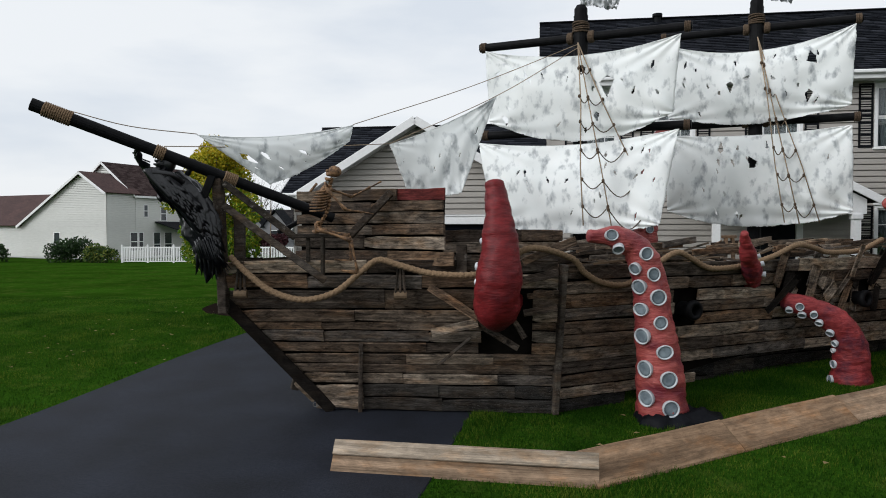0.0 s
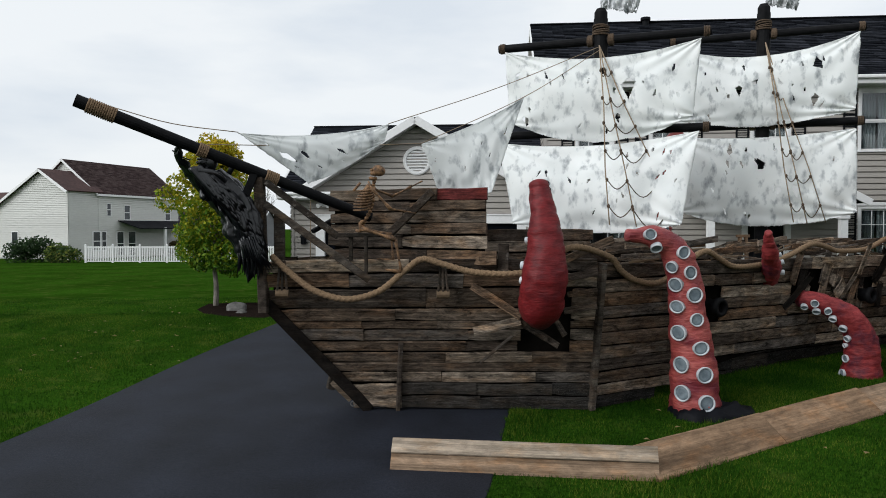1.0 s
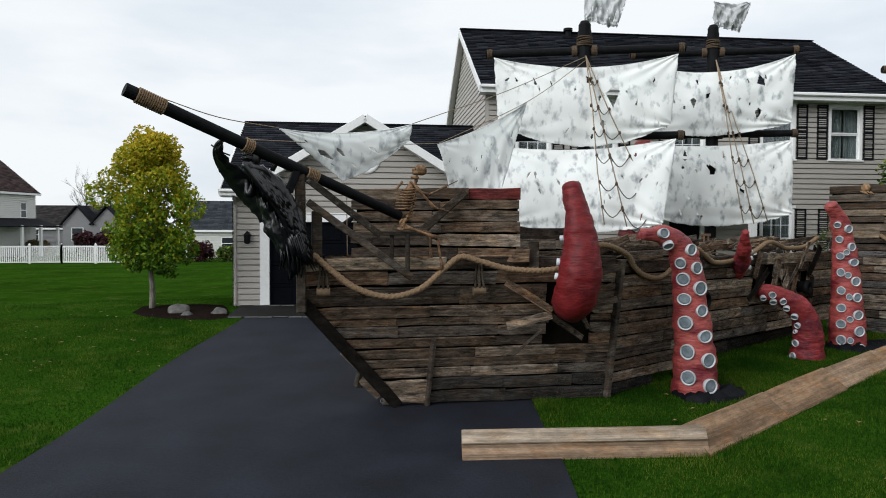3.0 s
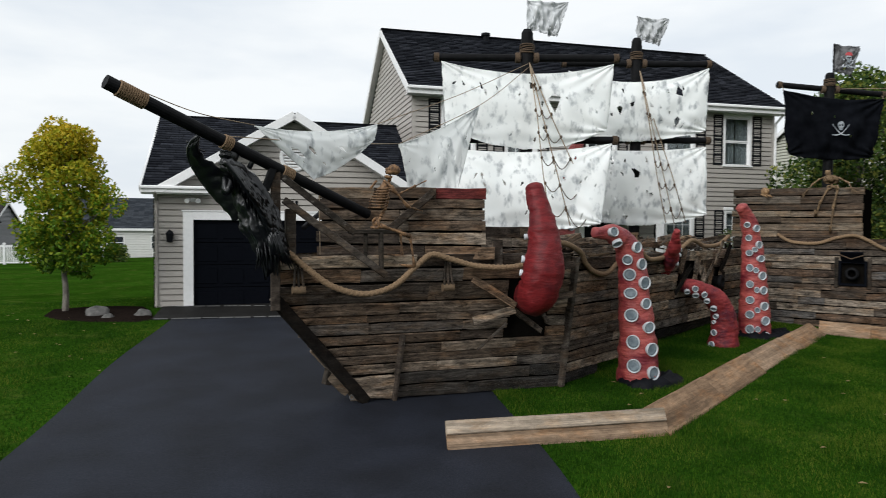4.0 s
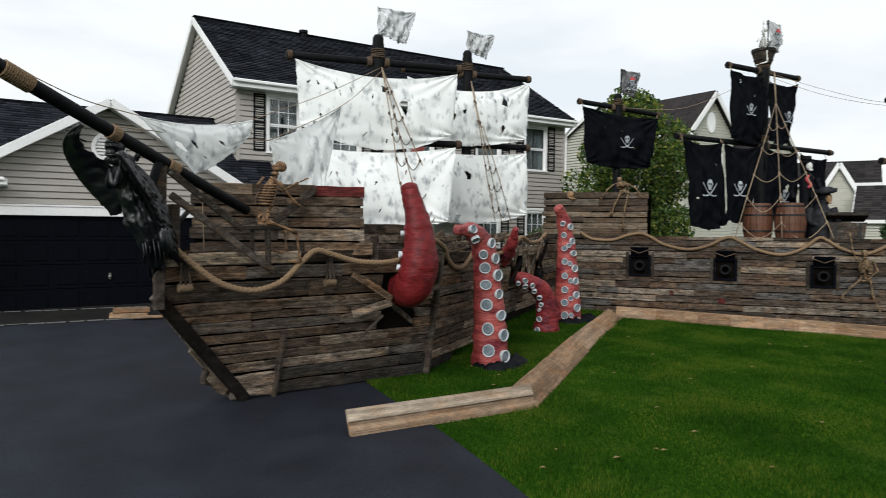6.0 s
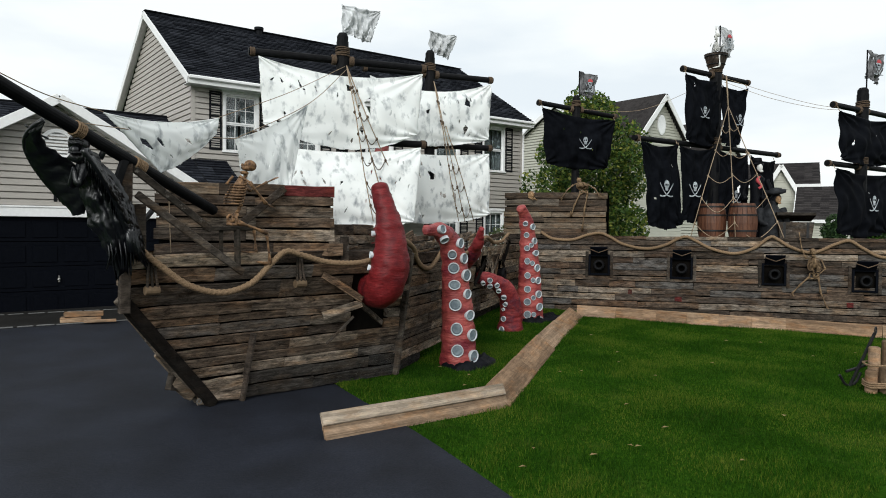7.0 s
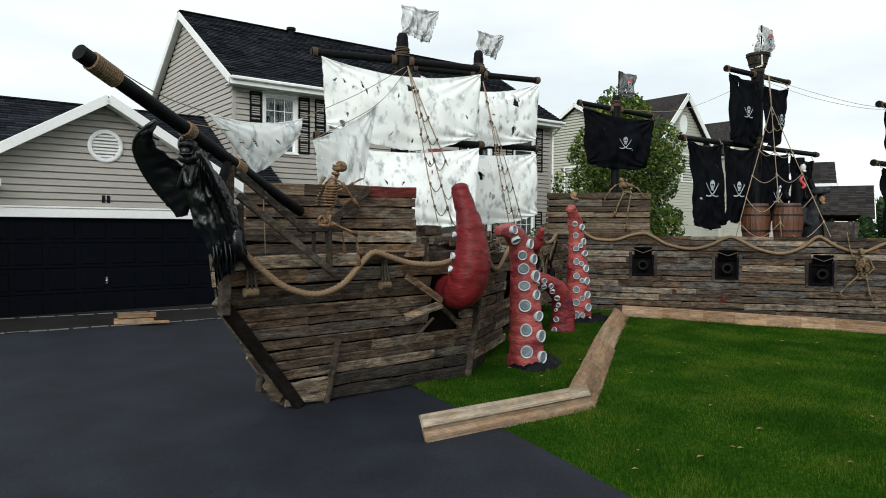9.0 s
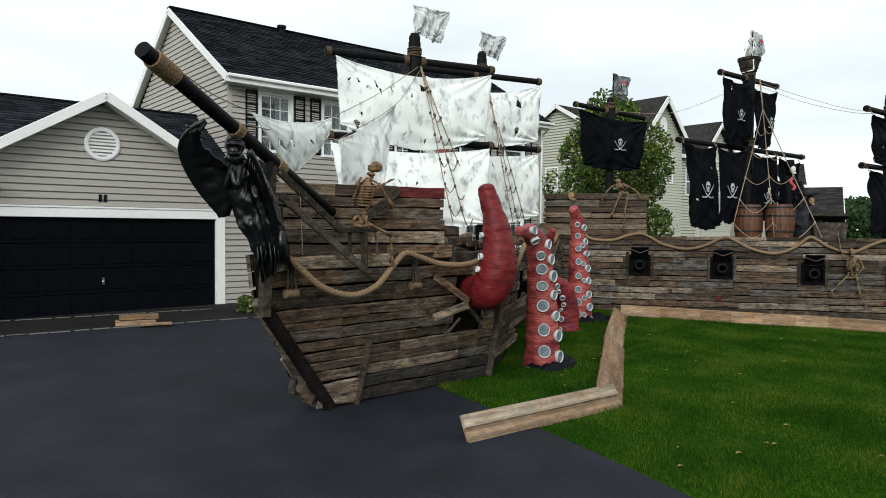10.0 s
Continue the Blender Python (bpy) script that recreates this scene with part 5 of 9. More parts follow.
# ---------------------------------------------------------------- kerb of raw boards
def kerb(a, b, h=0.27, lean=0.16, label="raw pine boards edging the display lawn", courses=2, name="board_edging", lengths=1):
    a, b = Vector((*a, ground_z(*a))), Vector((*b, ground_z(*b)))
    d = (b - a).normalized()
    out = Vector((d.y, -d.x, 0))
    k = thing(name, tuple(a), label, "edging", "raw pine board edging")
    h1 = h / courses
    for c in range(courses):
        p = a - out * lean * (c / courses) + Vector((0, 0, h1 * c - (0.02 if c == 0 else 0)))
        q = b - out * lean * (c / courses) + Vector((0, 0, h1 * c - (0.02 if c == 0 else 0)))
        up = Vector((0, 0, h1)) - out * lean / courses
        for i in range(lengths):
            e, f = i / lengths + (0.003 if i else 0), (i + 1) / lengths
            put_board(k, p.lerp(q, e), p.lerp(q, f), up.length * rng.uniform(0.965, 0.988) + (0.02 if c == 0 else 0), 0.035 * rng.uniform(0.9, 1.25), up, M_PALEPINE if c == 1 else M_PINE, "board")
    return k


kerb((-1.1, 6.7), (1.42, 6.22))
kerb((1.4, 6.2), (4.82, 7.95), h=0.25, lean=0.33, courses=1, lengths=2)
kerb((4.66, 7.9), (8.46, 9.74), h=0.22, lean=0.33, courses=1, lengths=2)
for p, q in zip(((8.5, 9.95), (9.35, 8.35), (10.0, 7.15), (10.72, 5.95)), ((9.35, 8.35), (10.0, 7.15), (10.72, 5.95), (12.3, 2.6))):
    kerb(p, q, h=0.26, lean=0.1, courses=1, lengths=2)

# ---------------------------------------------------------------- spars
def spar(name, a, b, r, parent, wraps=(), label="", r_end=None, tan=False):
    n = 9
    a, b = Vector(a), Vector(b)
    pts = [a.lerp(b, i / (n - 1)) for i in range(n)]
    rad = [r + ((r_end or r) - r) * i / (n - 1) for i in range(n)]
    s = part(name, Geo().tube(pts, rad, 16), M_SPAR, parent, label, smooth=False)
    for t, ln in wraps:
        g = Geo()
        L = (b - a).length
        c = a.lerp(b, t)
        d = (b - a).normalized()
        k = max(3, int(ln / 0.022))
        rr = r + ((r_end or r) - r) * t
        for i in range(k):
            q = c + d * (i - k / 2 + 0.5) * 0.022
            g.tube([q - d * 0.011, q - d * 0.005, q + d * 0.005, q + d * 0.011], [rr * 1.06, rr * 1.06 + 0.012, rr * 1.06 + 0.012, rr * 1.06], 14)
        part("rope_wrap", g, M_ROPE if tan else M_DARKROPE, s, "tan rope lashing" if tan else "dark brown rope lashing")
    return s


bowsprit = thing("bowsprit", (-1.38, 8.66, 2.42), "long black bowsprit spar with tan rope lashings", "spar")
spar("pole", (-1.38, 8.68, 2.42), (-4.34, 7.32, 3.6), 0.062, bowsprit, [(0.38, 0.16), (0.615, 0.13), (0.925, 0.3)], r_end=0.069, tan=True)

YD = Vector((math.cos(radians(-22.9)), math.sin(radians(-22.9)), 0))


def mast(base, z1, yards, name, label, r=0.11, yd=YD, tilt=0.0):
    m = thing(name, base, label, "mast", "ship masts")
    b = Vector(base)
    spar("pole", base, (b.x, b.y, z1), r, m)
    part("cap", Geo().tube([(b.x, b.y, z1), (b.x, b.y, z1 + 0.1), (b.x, b.y, z1 + 0.16)], [r * 0.92, r * 0.92, r * 0.6], 16), M_SPAR, m)
    for z, left, right in yards:
        ends = [b + yd * d + Vector((0, 0, z - b.z - tilt * d)) for d in (left, right)]
        y = spar("yard", ends[0], ends[1], 0.066, m, [(0.02, 0.1), (0.98, 0.1)])
        for e in (-1, 1):
            c = ends[0].lerp(ends[1], -left / (right - left)) + yd * e * (r + 0.05)
            part("iron_collar", Geo().tube([c - yd * 0.05, c - yd * 0.035, c + yd * 0.035, c + yd * 0.05], [0.07, 0.092, 0.092, 0.07], 14), M_DARKROPE, y)
        for k in range(5):
            q = z + 0.09 + 0.028 * k + 0.006 * math.sin(k * 2.1)
            part("lashing", Geo().tube([(b.x + (r + 0.012) * math.cos(0.42 * i), b.y + (r + 0.012) * math.sin(0.42 * i), q + 0.012 * math.sin(0.42 * i + k)) for i in range(16)], 0.013, 6), M_DARKROPE, m)
    return m


mast((2.12, 10.72, 0.1), 5.55, [(5.22, -1.64, 1.62), (3.8, -1.6, 1.62)], "mast", "tall black mast with two yards and rope lashings")
mast((5.27, 11.72, 0.2), 6.0, [(5.64, -1.55, 1.55), (4.08, -1.55, 1.55)], "mast", "tall black mast with two yards and rope lashings")
BD1 = Vector((2.17, -0.9, 0)).normalized()
mast((10.55, 11.42, 0.2), 5.72, [(5.5, -1.22, 1.3)], "mast", "shorter black mast with a single yard", yd=BD1, tilt=0.085)
BD2 = Vector((6.24, -1.17, 0)).normalized()
mast((12.35, 8.35, 1.9), 6.5, [(6.25, -1.4, 1.5), (4.4, -3.15, 3.1)], "mast", "tall black mast rising to a crow's nest", r=0.15, yd=BD2)
mast((14.35, 5.45, 1.9), 5.68, [(5.27, -1.5, 1.5), (3.86, -1.7, 1.7)], "mast", "tall black mast carrying black sails", r=0.14, yd=BD2)


# ---------------------------------------------------------------- sails
def in_tear(s, t, tears):
    for cs, ct, ln, wd, ang in tears:
        a, b = (s - cs) * 2.4, t - ct
        p, q = a * math.cos(ang) + b * math.sin(ang), -a * math.sin(ang) + b * math.cos(ang)
        if abs(p) < ln and abs(q) < wd * min(1.0 - p / ln, 3.0 * (1 + p / ln)) * 0.5:
            return True
    return False


def cloth(tl, tr, bl, br, sag_top, sag_bot, belly, n=210, m=160, tears=(), rag=0.25, seed=0, folds=0.013):
    """A hanging cloth between four corners, bellied to the front, torn through at the tears and ragged along its lower edge."""
    tl, tr, bl, br = map(Vector, (tl, tr, bl, br))
    g = Geo()
    r = random.Random(seed)
    along = (tr - tl).normalized()
    out = Vector((along.y, -along.x, 0)).normalized()
    for j in range(m + 1):
        t = j / m
        for i in range(n + 1):
            s = i / n
            p = tl.lerp(tr, s).lerp(bl.lerp(br, s), t)
            hang = 4 * s * (1 - s)
            p = p + Vector((0, 0, -sag_top * hang * (1 - t) - sag_bot * hang * t))
            b = belly * math.sin(math.pi * t) * hang ** 0.5
            w = folds * (math.sin(s * 23 + t * 5 + seed) + math.sin(s * 41 - t * 9 + seed * 2) * 0.6) * (0.3 + t)
            w += folds * 3.0 * (noise.noise(Vector((s * 4 + seed, t * 3, 0.3))))
            # creases running from the upper corners
            w += folds * 0.9 * math.sin(14 * math.atan2(t + 0.02, s + 0.02)) * max(0, 1 - math.hypot(s, t) * 1.3)
            w += folds * 0.9 * math.sin(14 * math.atan2(t + 0.02, 1.02 - s)) * max(0, 1 - math.hypot(1 - s, t) * 1.3)
            w += folds * 1.3 * math.sin(17 * math.atan2(1.02 - t, 1.03 - s)) * max(0, 1 - math.hypot(1 - s, 1 - t) * 1.2)
            w += folds * 0.8 * math.sin(15 * math.atan2(1.02 - t, s + 0.03)) * max(0, 1 - math.hypot(s, 1 - t) * 1.5)
            p = p + out * (b + w)
            if j == m:
                p.z += r.uniform(-0.01, 0.01)
            if i in (0, n):
                p = p + along * (0.012 * noise.noise(Vector((t * 9, seed, i * 1.0))) + r.uniform(-0.005, 0.005))
            g.v.append(tuple(p))
    low = [0.0] * (n + 1)
    k = 0.0
    for i in range(n + 1):
        k = max(0, min(rag, k + r.uniform(-0.014, 0.014)))
        low[i] = k
    for j in range(m):
        for i in range(n):
            s, t = (i + 0.5) / n, (j + 0.5) / m
            if in_tear(s, t, tears) or t > 1 - low[i] * 0.25:
                continue
            a = j * (n + 1) + i
            g.f.append((a, a + n + 1, a + n + 2, a + 1))
    return g


def tears_for(seed, k):
    r = random.Random(seed)
    out = []
    for _ in range(k):
        big = r.random() < 0.13
        out.append((r.uniform(0.07, 0.93), r.uniform(0.1, 0.9), r.uniform(0.05, 0.085) if big else r.uniform(0.03, 0.06), r.uniform(0.05, 0.08) if big else r.uniform(0.012, 0.026), r.uniform(0.9, 2.3) + (math.pi if r.random() < 0.5 else 0)))
    return out


def sail(name, geo, material, label, group, at, width=210):
    ob = single(name, geo, material, label, "sail", group, smooth=True, at=at)
    so = ob.modifiers.new("thickness", "SOLIDIFY")
    so.thickness, so.offset = 0.006, 0
    head = geo.v[:width + 1]
    part("head_rope", Geo().tube([Vector(p) + Vector(at) for p in head[::5]], 0.008, 6), M_SAIL if material == M_SAIL else M_SPAR, ob, smooth=True)
    return ob


TORN = "torn white canvas sail with soot stains hanging from a black yard"
WG = "torn white sails"
U1, U2 = Vector((2.12, 10.72, 0)) + Vector((-0.06, -0.16, 0)), Vector((5.27, 11.72, 0)) + Vector((-0.06, -0.16, 0))


def on1(d, z, f=0.0):
    p = U1 + YD * d + Vector((YD.y, -YD.x, 0)) * f
    return (p.x, p.y, z)


def on2(d, z, f=0.0):
    p = U2 + YD * d + Vector((YD.y, -YD.x, 0)) * f
    return (p.x, p.y, z)


sail("white_sail", cloth(on1(-1.5, 5.12), on1(1.47, 5.08), on1(-1.42, 3.98), on1(1.36, 3.93), 0.2, 0.38, 0.12, tears=tears_for(11, 22) + [(0.66, 0.4, 0.13, 0.12, 1.5)], seed=1), M_SAIL, TORN, WG, on1(0, 5.1))
sail("white_sail", cloth(on1(-1.6, 3.66), on1(1.45, 3.72), on1(-1.34, 2.36, 0.06), on1(1.22, 2.34, 0.3), 0.13, 0.16, 0.18, tears=tears_for(12, 20), seed=2), M_SAIL, TORN, WG, on1(0, 3.7))
sail("white_sail", cloth(on2(-1.43, 5.45), on2(1.43, 5.52), on2(-1.4, 4.2), on2(1.38, 4.25), 0.26, 0.2, 0.12, tears=tears_for(13, 22) + [(0.78, 0.25, 0.06, 0.14, 2.7)], seed=3), M_SAIL, TORN, WG, on2(0, 5.5))
sail("white_sail", cloth(on2(-1.42, 3.9), on2(1.4, 3.93), on2(-1.4, 2.58), on2(1.42, 2.55), 0.08, 0.26, 0.15, tears=tears_for(14, 20), seed=4), M_SAIL, TORN, WG, on2(0, 3.9))
# headsails on the stays
sail("jib_sail", cloth((-2.87, 8.11, 3.38), (-1.16, 8.97, 3.62), (-2.12, 8.49, 2.83), (-1.2, 8.95, 3.42), 0.08, 0.07, 0.06, 110, 80, tears_for(15, 7) + [(0.12, 0.5, 0.13, 0.13, 1.2), (0.26, 0.48, 0.12, 0.07, 1.7), (0.55, 0.58, 0.13, 0.06, 1.2)], seed=5, folds=0.004), M_SAIL, "small torn white headsail slung below the forestay", WG, (-2.0, 8.5, 3.5), 110)
sail("stay_sail", cloth((-0.72, 9.36, 3.42), (0.75, 9.78, 4.14), (-0.46, 9.58, 2.74), (0.24, 9.52, 2.74), 0.06, 0.0, 0.06, 90, 80, tears_for(16, 6), seed=6, folds=0.005), M_SAIL, "torn white staysail stretched up to the yard", WG, (0, 10, 4), 90)
BLK = "black sailcloth with a white skull and crossed swords"
BG = "black pirate sails"


def emblem(parent, c, along, size, out, tilt=0.0):
    """A white skull over two crossed sabres, printed on a sail."""
    along, out = Vector(along).normalized(), Vector(out).normalized()
    m = Matrix((along, -out, Vector((0, 0, 1)))).transposed().to_4x4()
    m.translation = Vector(c) + out * 0.04
    g = Geo()
    k = 20
    head = [(0.17 * math.cos(a) * size, (0.16 + 0.19 * math.sin(a)) * size) for a in [2 * math.pi * i / k for i in range(k)]]
    g.prism(head, -0.004, 0.004, m)
    g.prism([(-0.09 * size, -0.12 * size), (0.09 * size, -0.12 * size), (0.1 * size, 0.02 * size), (-0.1 * size, 0.02 * size)], -0.004, 0.004, m)
    for sx in (1, -1):
        pts = []
        for i in range(9):
            t = i / 8
            pts.append((sx * (-0.45 + 0.9 * t) * size, (-0.36 + 0.55 * t - 0.22 * math.sin(math.pi * t)) * size))
        for (x0, z0), (x1, z1) in zip(pts, pts[1:]):
            w = 0.03 * size
            q = [(x0, z0 - w), (x1, z1 - w), (x1, z1 + w), (x0, z0 + w)]
            g.prism(q if sx > 0 else q[::-1], -0.004 - 0.002 * sx, 0.004, m)
    ob = part("emblem", g, M_EMBLEM, parent, "white skull and crossed sabres print")
    e = Geo()
    for x in (-0.065, 0.065):
        e.prism([(x * size + 0.045 * size * math.cos(a), 0.14 * size + 0.05 * size * math.sin(a)) for a in [2 * math.pi * i / 10 for i in range(10)]], -0.009, -0.005, m)
    part("eye", e, M_BLACKSAIL, ob)


def black_sail(base, yd, top, low, seed, mark=0.0, at=None, tears=3):
    """top and low: (left, height, right, height) along the yard; at: the print's place (along, height)."""
    f = Vector((yd.y, -yd.x, 0))
    b = Vector((*base, 0)) + f * 0.1
    P = lambda d, z: b + yd * d + Vector((0, 0, z))
    g = cloth(P(top[0], top[1]), P(top[2], top[3]), P(low[0], low[1]), P(low[2], low[3]), 0.1, 0.12, 0.1, 90, 90, tears_for(seed, tears), seed=seed, rag=0.4, folds=0.03)
    ob = sail("black_sail", g, M_BLACKSAIL, BLK if mark else "plain black sailcloth hanging from a black yard", BG, tuple(P(0.5 * (top[0] + top[2]), top[1])), 90)
    for d, z in ((top[0], top[1]), (top[2], top[3])):
        part("tie", Geo().tube([P(d, z - 0.01), P(d, z + 0.12) - f * 0.06], 0.008, 5), M_THINROPE, ob)
    if mark:
        emblem(ob, P(*at) + f * 0.15, yd, mark * 0.86, f)
    return ob


M1, M2, M3 = (10.55, 11.42), (12.35, 8.35), (14.35, 5.45)
black_sail(M1, BD1, (-1.12, 5.46, 1.2, 5.27), (-1.02, 4.0, 1.0, 3.95), 21, 0.5, (0.12, 4.58))
black_sail(M2, BD2, (-1.36, 6.12, 0.1, 6.12), (-1.42, 4.5, -0.05, 4.46), 22, 0.45, (-0.83, 5.2), 5)
black_sail(M2, BD2, (0.16, 6.0, 1.28, 6.06), (0.06, 4.58, 0.92, 4.5), 23, 0.45, (0.68, 5.15), 3)
black_sail(M2, BD2, (-3.02, 4.32, -1.66, 4.34), (-2.72, 2.36, -1.38, 2.34), 24, 0.62, (-2.28, 3.24), 2)
black_sail(M2, BD2, (-1.59, 4.32, -0.2, 4.36), (-1.36, 2.5, -0.55, 2.5), 25, 0.58, (-1.18, 3.26), 3)
black_sail(M2, BD2, (-0.03, 4.33, 1.33, 4.3), (-0.2, 2.6, 1.3, 2.6), 26, 0.5, (0.58, 3.14), 4)
black_sail(M2, BD2, (1.49, 4.28, 2.69, 4.2), (1.6, 2.1, 2.56, 2.1), 27, tears=4)
black_sail(M3, BD2, (-1.35, 5.12, 1.35, 5.12), (-1.25, 3.98, 1.4, 3.98), 28, tears=4)
black_sail(M3, BD2, (-1.5, 3.74, 1.5, 3.74), (-1.4, 2.2, 1.4, 2.2), 29, 0.6, (0.1, 2.95), 4)


# ---------------------------------------------------------------- tentacles
def tentacle(at, pts, radii, material, label, cups, name="tentacle", seg=32):
    """A tapering arm; cups are (place along it 0..1, degrees round it from the facing side, radius), face gives the facing side."""
    t = thing(name, at, label, "tentacle", "kraken tentacles")
    line = spline(pts, 0.022)
    n = len(line)
    rad = lerp_list(radii, n)
    rad = [r * (1 + 0.014 * math.sin(i * 0.9) + 0.018 * math.sin(i * 0.31)) for i, r in enumerate(rad)]
    # round the tip off
    d = (line[-1] - line[-2]).normalized()
    r0 = rad[-1]
    for k in (0.45, 0.75, 0.93, 1.0):
        line.append(line[n - 1] + d * r0 * k * 0.55)
        rad.append(r0 * math.sqrt(max(0.0, 1 - k * k)) + 0.002)
    body = Geo().tube(line, rad, seg)
    for k, p in enumerate(body.v):
        p = Vector(p)
        o = p - line[min(k // seg, len(line) - 1)]
        if o.length > 1e-4:
            body.v[k] = tuple(p + o.normalized() * (0.018 * noise.noise(p * 4.5) + 0.013 * noise.noise(p * 12.0) + 0.008 * noise.noise(Vector((p.x * 7, p.y * 7, p.z * 34)))))
    part("arm", body, material, t, smooth=True)
    for s, ang, r, face in cups:
        i = min(n - 2, max(1, int(s * (n - 1))))
        c, ax = line[i], (line[i + 1] - line[i - 1]).normalized()
        f = Vector(face)
        f = (f - ax * f.dot(ax)).normalized()
        nrm = Matrix.Rotation(radians(ang), 3, ax) @ f
        y = ax.cross(nrm)
        m = Matrix((ax * rng.uniform(0.88, 1.08), y * rng.uniform(0.88, 1.08), nrm)).transposed().to_4x4()
        m.translation = c + nrm * (rad[i] * 0.97 + 0.018)
        cup = part("sucker", Geo().lathe([(r * 0.9, -0.07), (r * 0.98, 0.0), (r * 1.02, 0.018), (r * 0.99, 0.028), (r * 0.91, 0.029), (r * 0.85, 0.022), (r * 0.8, 0.006)], 20, m), M_CUP, t, smooth=True)
        part("hollow", Geo().lathe([(r * 0.82, -0.004), (r * 0.81, 0.012), (r * 0.5, 0.007), (r * 0.05, 0.011)], 18, m), M_CUPIN, cup, smooth=True)
    return t


def base_cloth(x, y, r, seed, far=(0, 0)):
    g = Geo()
    k, rings = 44, 11
    to = math.atan2(far[1], far[0] or 1e-6)
    for j in range(rings):
        w = j / (rings - 1)
        for i in range(k):
            a = 2 * math.pi * i / k
            lump = noise.noise(Vector((2.2 * math.cos(a), 2.2 * math.sin(a), seed * 3.1)))
            pull = max(0, math.cos(a - to)) ** 2 * w
            q = r * (0.5 + 0.5 * w) * (1 + 0.2 * lump + 0.06 * math.sin(9 * a + seed))
            px, py = x + q * math.cos(a) + far[0] * pull, y + q * math.sin(a) + far[1] * pull
            fold = noise.noise(Vector((px * 7, py * 7, seed))) + 0.6 * noise.noise(Vector((px * 17, py * 17, seed)))
            h = 0.115 * (1 - w ** 2.6) ** 0.6 * (1 + 0.75 * fold) if j < rings - 1 else -0.02
            g.v.append((px, py, ground_z(px, py) + h))
    g.f = [(j * k + i, (j + 1) * k + i, (j + 1) * k + (i + 1) % k, j * k + (i + 1) % k) for j in range(rings - 1) for i in range(k)]
    return single("base_cloth", g, M_BLACKCLOTH, "crumpled black cloth round the foot of a tentacle", "cloth", smooth=True, at=(x, y, ground_z(x, y)))


FC = (-0.55, -0.83, 0)
two = []
for i, s in enumerate((0.09, 0.21, 0.33, 0.45, 0.56, 0.66, 0.76)):
    two.append((s, 36, 0.1 - 0.003 * i, FC))
for i, s in enumerate((0.13, 0.265, 0.4, 0.51, 0.62, 0.715)):
    two.append((s, -17, 0.1 - 0.004 * i, FC))
two += [(0.93, 10, 0.075, FC), (0.88, -35, 0.07, FC)]
tentacle((2.63, 8.22, 0.07), [(2.63, 8.25, -0.02), (2.6, 8.24, 0.5), (2.52, 8.22, 1.1), (2.46, 8.2, 1.6), (2.33, 8.17, 1.98), (2.06, 8.12, 2.17), (1.72, 8.08, 2.2)], [0.31, 0.28, 0.25, 0.22, 0.195, 0.155, 0.075], M_TENT2,
         "tall salmon red tentacle with white suckers rising from the lawn", two)
base_cloth(2.66, 8.18, 0.4, 1, (0.3, -0.02))
tentacle((0.62, 8.15, 1.3), [(0.8, 8.35, 1.42), (0.64, 7.95, 1.34), (0.6, 7.7, 1.5), (0.63, 7.64, 1.85), (0.63, 7.7, 2.3), (0.6, 7.8, 2.66), (0.59, 7.82, 2.78)], [0.17, 0.22, 0.262, 0.252, 0.205, 0.145, 0.115], M_TENT,
         "dark red tentacle bursting out through the broken bow", [(0.44, -112, 0.045, (-0.2, -1, 0)), (0.54, -106, 0.045, (-0.2, -1, 0)), (0.69, -112, 0.04, (-0.2, -1, 0))])
tentacle((4.3, 9.75, 1.6), [(4.35, 9.85, 1.5), (4.25, 9.5, 1.68), (4.02, 9.12, 1.95), (3.88, 8.9, 2.22)], [0.14, 0.135, 0.105, 0.05], M_TENTMOTTLED,
         "short red tentacle curling over the ship's rail", [(0.45, 96, 0.036, (-0.4, -0.9, 0)), (0.62, 96, 0.033, (-0.4, -0.9, 0)), (0.28, 96, 0.036, (-0.4, -0.9, 0))])
HOLLOW, TIPSIDE = (-0.97, 0.2, -0.1), (-0.25, -1.0, -0.35)
four = [(s, a, r, HOLLOW) for s, a, r in ((0.1, 14, 0.062), (0.24, 16, 0.06), (0.36, 12, 0.036), (0.46, 26, 0.046))]
four += [(s, a, r, TIPSIDE) for s, a, r in ((0.6, -44, 0.055), (0.72, -38, 0.055), (0.8, -8, 0.05), (0.88, -34, 0.056), (0.92, 8, 0.052), (0.985, -26, 0.05))]
tentacle((5.78, 9.75, 0.12), [(5.79, 9.78, -0.02), (5.78, 9.75, 0.45), (5.67, 9.72, 0.82), (5.4, 9.74, 1.07), (5.1, 9.8, 1.2), (4.9, 9.86, 1.24)], [0.29, 0.25, 0.215, 0.185, 0.155, 0.13], M_TENTMOTTLED,
         "small mottled red and purple tentacle arching out of the grass", four)
five = []
for i in range(8):
    five.append((0.07 + 0.108 * i, 26, 0.095 - 0.004 * i, FC))
    five.append((0.12 + 0.108 * i, -28, 0.085 - 0.004 * i, FC))
for i in range(5):
    five.append((0.12 + 0.14 * i, -2, 0.055, FC))
tentacle((7.1, 10.25, 0.14), [(7.12, 10.28, 0.0), (7.06, 10.25, 0.7), (6.97, 10.2, 1.4), (6.88, 10.17, 2.0), (6.72, 10.12, 2.45), (6.5, 10.08, 2.68)], [0.32, 0.29, 0.25, 0.21, 0.16, 0.11], M_TENT2,
         "tall salmon red tentacle with many white suckers beside the long wall", five)
base_cloth(7.15, 10.2, 0.43, 2, (0.45, -0.25))

